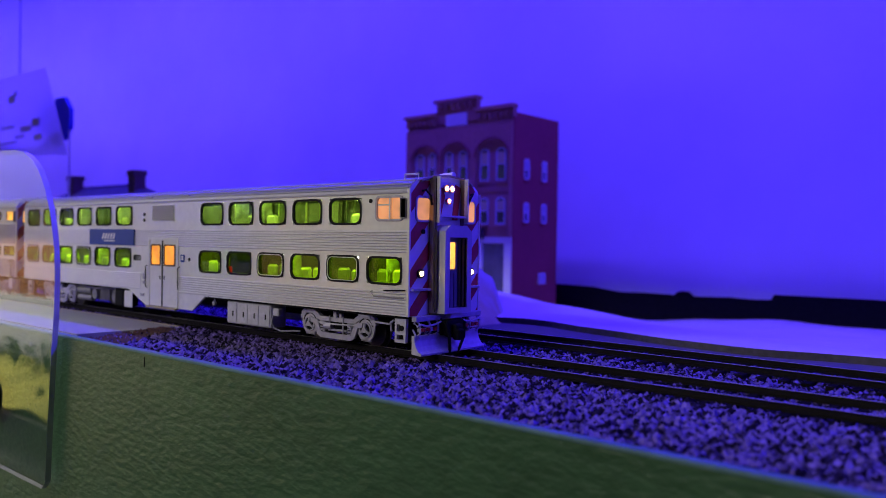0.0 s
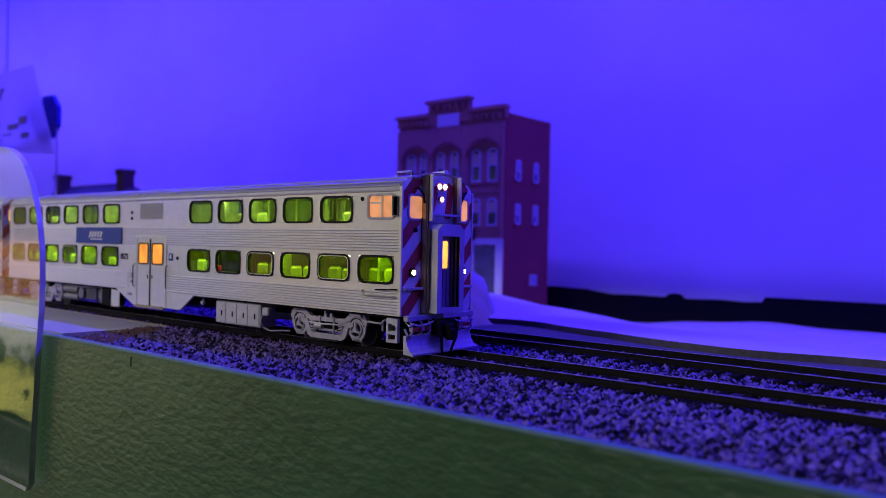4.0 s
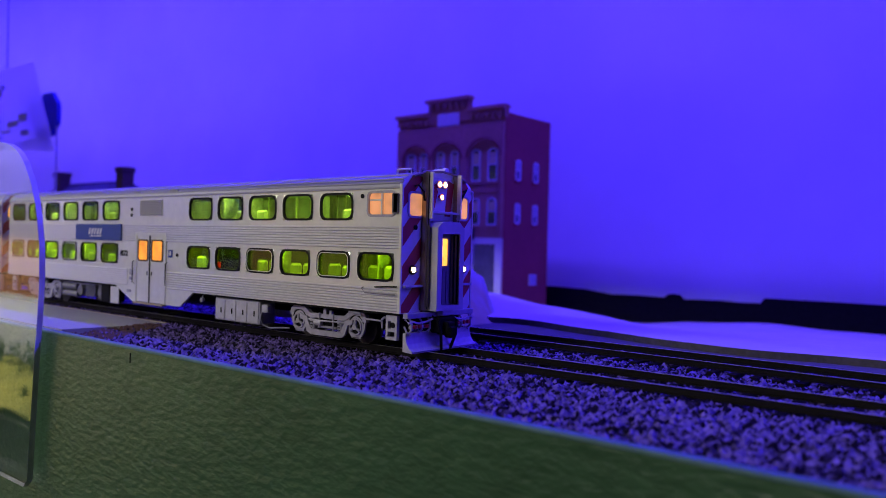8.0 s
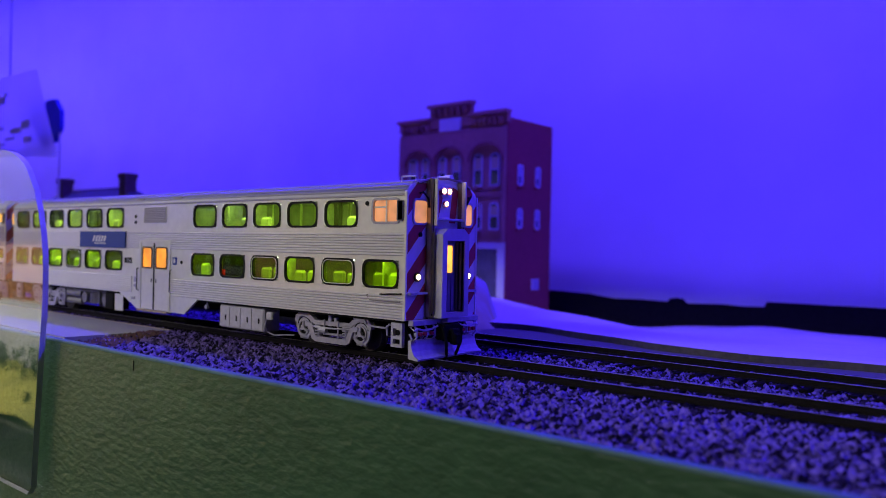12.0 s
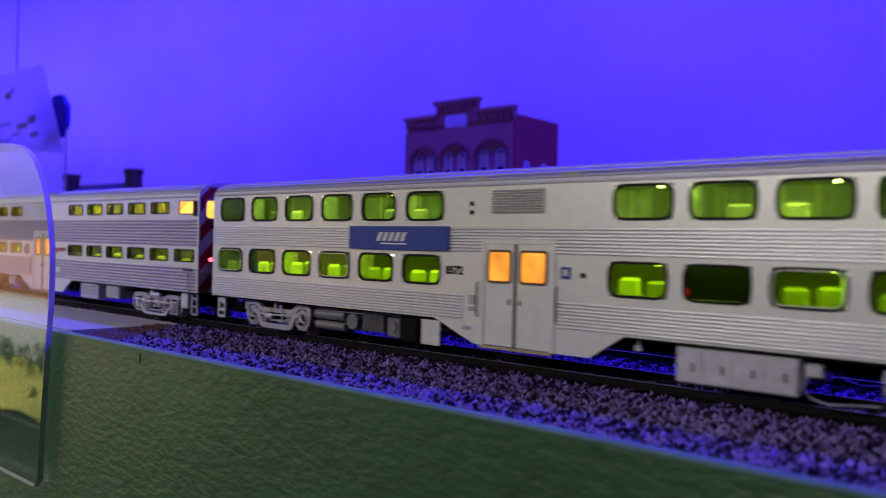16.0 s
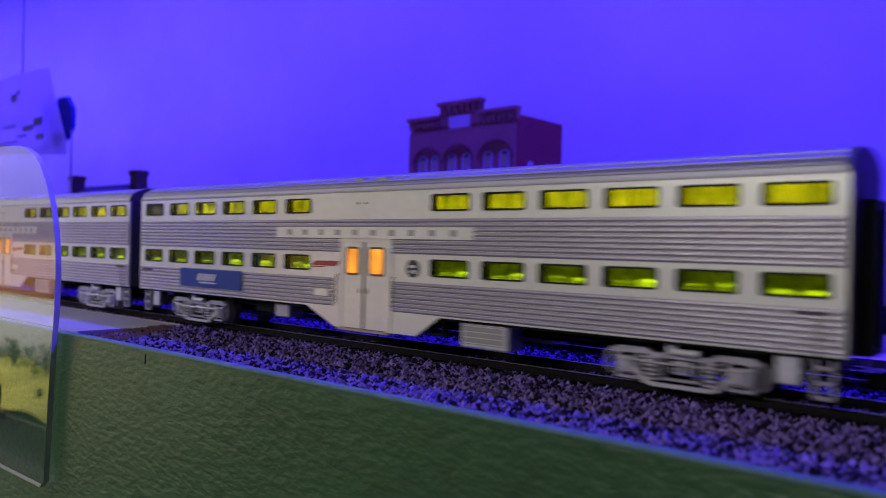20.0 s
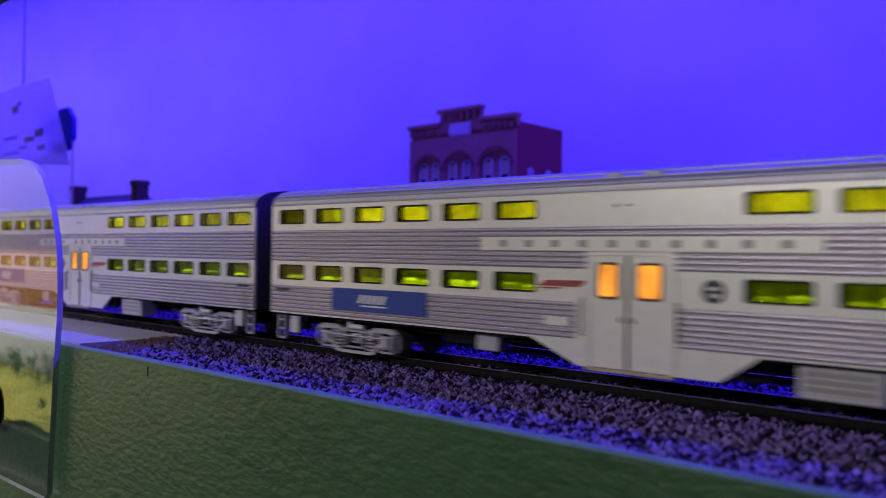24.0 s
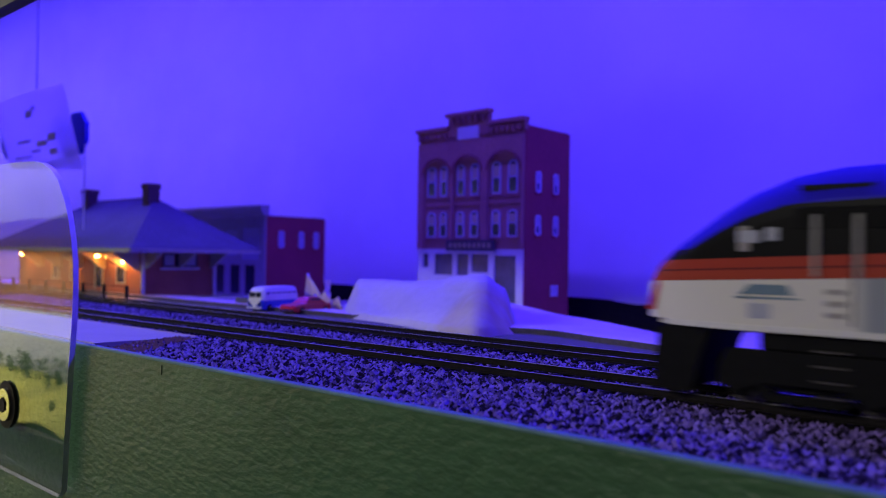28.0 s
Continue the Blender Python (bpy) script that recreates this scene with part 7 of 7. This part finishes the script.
VALM = mat("valance_dark", (0.06, 0.06, 0.07), 0.7, grain=0.1, grain_size=8)


def build_opposite():
    """Meadow scenery across the aisle, seen mirrored in the acrylic."""
    rnd = random.Random(12)
    nx, ny = 60, 14
    v, f = [], []
    for i in range(nx + 1):
        for j in range(ny + 1):
            x, w = -3100 + 2100 * i / nx, j / ny
            v.append((x, -625 - 270 * w, -352 + 16 * w + 7 * math.sin(x / 90 + 2 * w) + 4 * math.sin(x / 37 + w * 5)))
    for i in range(nx):
        for j in range(ny):
            k = i * (ny + 1) + j
            f.append((k, k + 1, k + ny + 2, k + ny + 1))
    solid("meadow", Geo().add(v, f), MEADOW, "green and yellow model meadow across the aisle", kind="structure", smooth=True)
    solid("far_shelf", Geo().box(-3100, -1000, -900, -620, -640, -362), ROCK, "dark rocky scenery edge across the aisle", kind="structure")
    solid("sky_board", Geo().box(-3150, -980, -915, -903, -420, -150), SKYB, "pale painted sky board across the aisle", kind="structure")
    # unseen board added so the top of the acrylic mirrors a pale haze
    solid("upper_fascia", Geo().box(-3150, -980, -915, -903, 130, 640), UPPERB, "unseen plain board added for the pale haze mirrored in the acrylic", kind="structure")
    # reflector added out of view; its mirrored tan warms the acrylic
    solid("recess_wall", Geo().box(-3150, -980, -1010, -1000, -420, 640), TANW, "unseen tan wall added to give the acrylic a warm haze", kind="structure")
    for i in range(70):
        x, w = rnd.uniform(-3000, -1300), (rnd.uniform(0.75, 0.98) if i % 7 else rnd.uniform(0.2, 0.5))
        y, z, h = -625 - 270 * w, -356 + 16 * w, rnd.uniform(30, 78) * (1 if i % 7 else 0.55)
        t = thing("model_tree", "dark green model conifer on the meadow", "tree", "meadow trees", at=(x, y, z))
        part("trunk", Geo().cyl("z", 0, 0, h * 0.12, 2.0, h * 0.3, 6), WOODM, t)
        vv, ff = [], []
        for k in range(130):
            zz = h * (0.10 + 0.9 * rnd.random() ** 0.8)
            rr = (h - zz) * 0.30 * rnd.uniform(0.4, 1.1) + 1
            an = rnd.uniform(0, 6.28)
            ox, oy = rr * math.cos(an), rr * math.sin(an)
            s = rnd.uniform(3, 6)
            q = len(vv)
            vv += [(ox + rnd.uniform(-s, s), oy + rnd.uniform(-s, s), zz + rnd.uniform(-s, s)) for _ in range(3)]
            ff.append((q, q + 1, q + 2))
        part("crown", Geo().add(vv, ff), LEAF, t)


MEADOW = mat("meadow_grass", (0.34, 0.33, 0.06), 0.95, grain=0.3, grain_size=12, stain=0.35, stain_size=160)
ROCK = mat("dark_rock", (0.10, 0.09, 0.085), 0.9, grain=0.3, grain_size=20, stain=0.3, stain_size=90)
SKYB = mat("sky_board_paint", (0.75, 0.76, 0.78), 0.9, stain=0.06, stain_size=300)
# tan chosen for the warm tint it lends the acrylic
TANW = mat("tan_reflector", (0.48, 0.23, 0.10), 0.9, stain=0.1, stain_size=200)
UPPERB = mat("haze_board_paint", (0.16, 0.16, 0.17), 0.9, stain=0.1, stain_size=200)
LEAF = mat("conifer_green", (0.06, 0.10, 0.03), 0.9, grain=0.3, grain_size=5)


def build_town():
    build_store()
    build_station()
    build_hotel()
    build_vehicles()
    build_mound()
    build_platform()
    build_fence()
    build_acrylic()
    build_hanging()
    build_valance()
    build_opposite()


def build_ties():
    """Wooden ties, each one a piece of its track."""
    tie = Geo().box(-1.25, 1.25, -14.5, 14.5, RAIL - 4, RAIL - 2.1, 0.2).mesh("tie", TIE)
    for name, lo, hi in (("track_near", -560, 240), ("track_far", -560, 240)):
        t = bpy.data.objects[name]
        for i in range(int((hi - lo) / 6.4)):
            part("tie", tie, TIE, t, at=(lo + 6.4 * i, 0, 0))


# ---- build everything ----
build_room()
build_benchwork()
build_scenery()
build_ballast()
build_track("track_near", 0, 0)
build_track("track_far", 53, -2.2)
build_stones()
TRAIN = [(build_cab_car(), 0.0)]
TRAIN.append((build_budd_car("budd_cab_car", "fluted stainless two-level car with red-striped end and lit cab", cab=True, mini=True, letters=0), -303.4))
type_b = build_budd_car("gallery_coach", "fluted stainless two-level coach with yellow-lit windows", mini=False, flip=True, letters=10)
type_a = build_budd_car("gallery_coach", "fluted stainless two-level coach with yellow-lit windows", mini=True, letters=12)
TRAIN.append((type_b, -604.5))
TRAIN.append((type_a, -905.4))
TRAIN.append((copy_thing(type_b, pose(0, 0, 0)), -1205.9))
TRAIN.append((copy_thing(type_a, pose(0, 0, 0)), -1507.0))
TRAIN.append((build_loco(), -1800.0))
build_town()
build_ties()

# distance run by the train, in millimetres
RUN = [(0, 0), (11.5, 0), (11.9, 0.5), (12.3, 3.8), (12.7, 10.2), (13.1, 19.6), (13.5, 32.0), (14.0, 52.6), (14.5, 78.4), (15.0, 109.9), (15.5, 145.8), (16.0, 186.6), (16.5, 232.7), (17.0, 286.2),
       (17.4, 333.1), (18.0, 409.0), (18.5, 480.9), (19.0, 557.5), (19.4, 625.0), (20.0, 728.0), (20.5, 815.0), (21.0, 903.1), (22.0, 1076.0), (23.0, 1250.0), (24.0, 1424.0), (24.6, 1528.4),
       (25.0, 1598.4), (26.0, 1769.5), (26.7, 1891.3), (27.3, 1995.4), (28.0, 2117.0)]


def wheel_rows(at):
    """A wheel's turns, a row for every 75 degrees it rolls."""
    r = 5.25
    total = RUN[-1][1]
    n = int(total / r / radians(75))
    rows = [(0.0, pose(*at)), (11.5, pose(*at))]
    for k in range(1, n + 1):
        s = k * r * radians(75)
        rows.append((float(np.interp(s, [p[1] for p in RUN[1:]], [p[0] for p in RUN[1:]])), pose(*at, 0, 75 * k, 0)))
    s = total
    rows.append((28.0, pose(*at, 0, math.degrees(s / r), 0)))
    return rows


def motions():
    for car, x in TRAIN:
        walk(car, [(t, pose((x + s) * MM, 0, 0)) for t, s in RUN])
        for truck in car.children:
            for wheel in truck.children:
                if wheel.name.startswith("wheelset"):
                    walk(wheel, wheel_rows(tuple(wheel.location)))


motions()
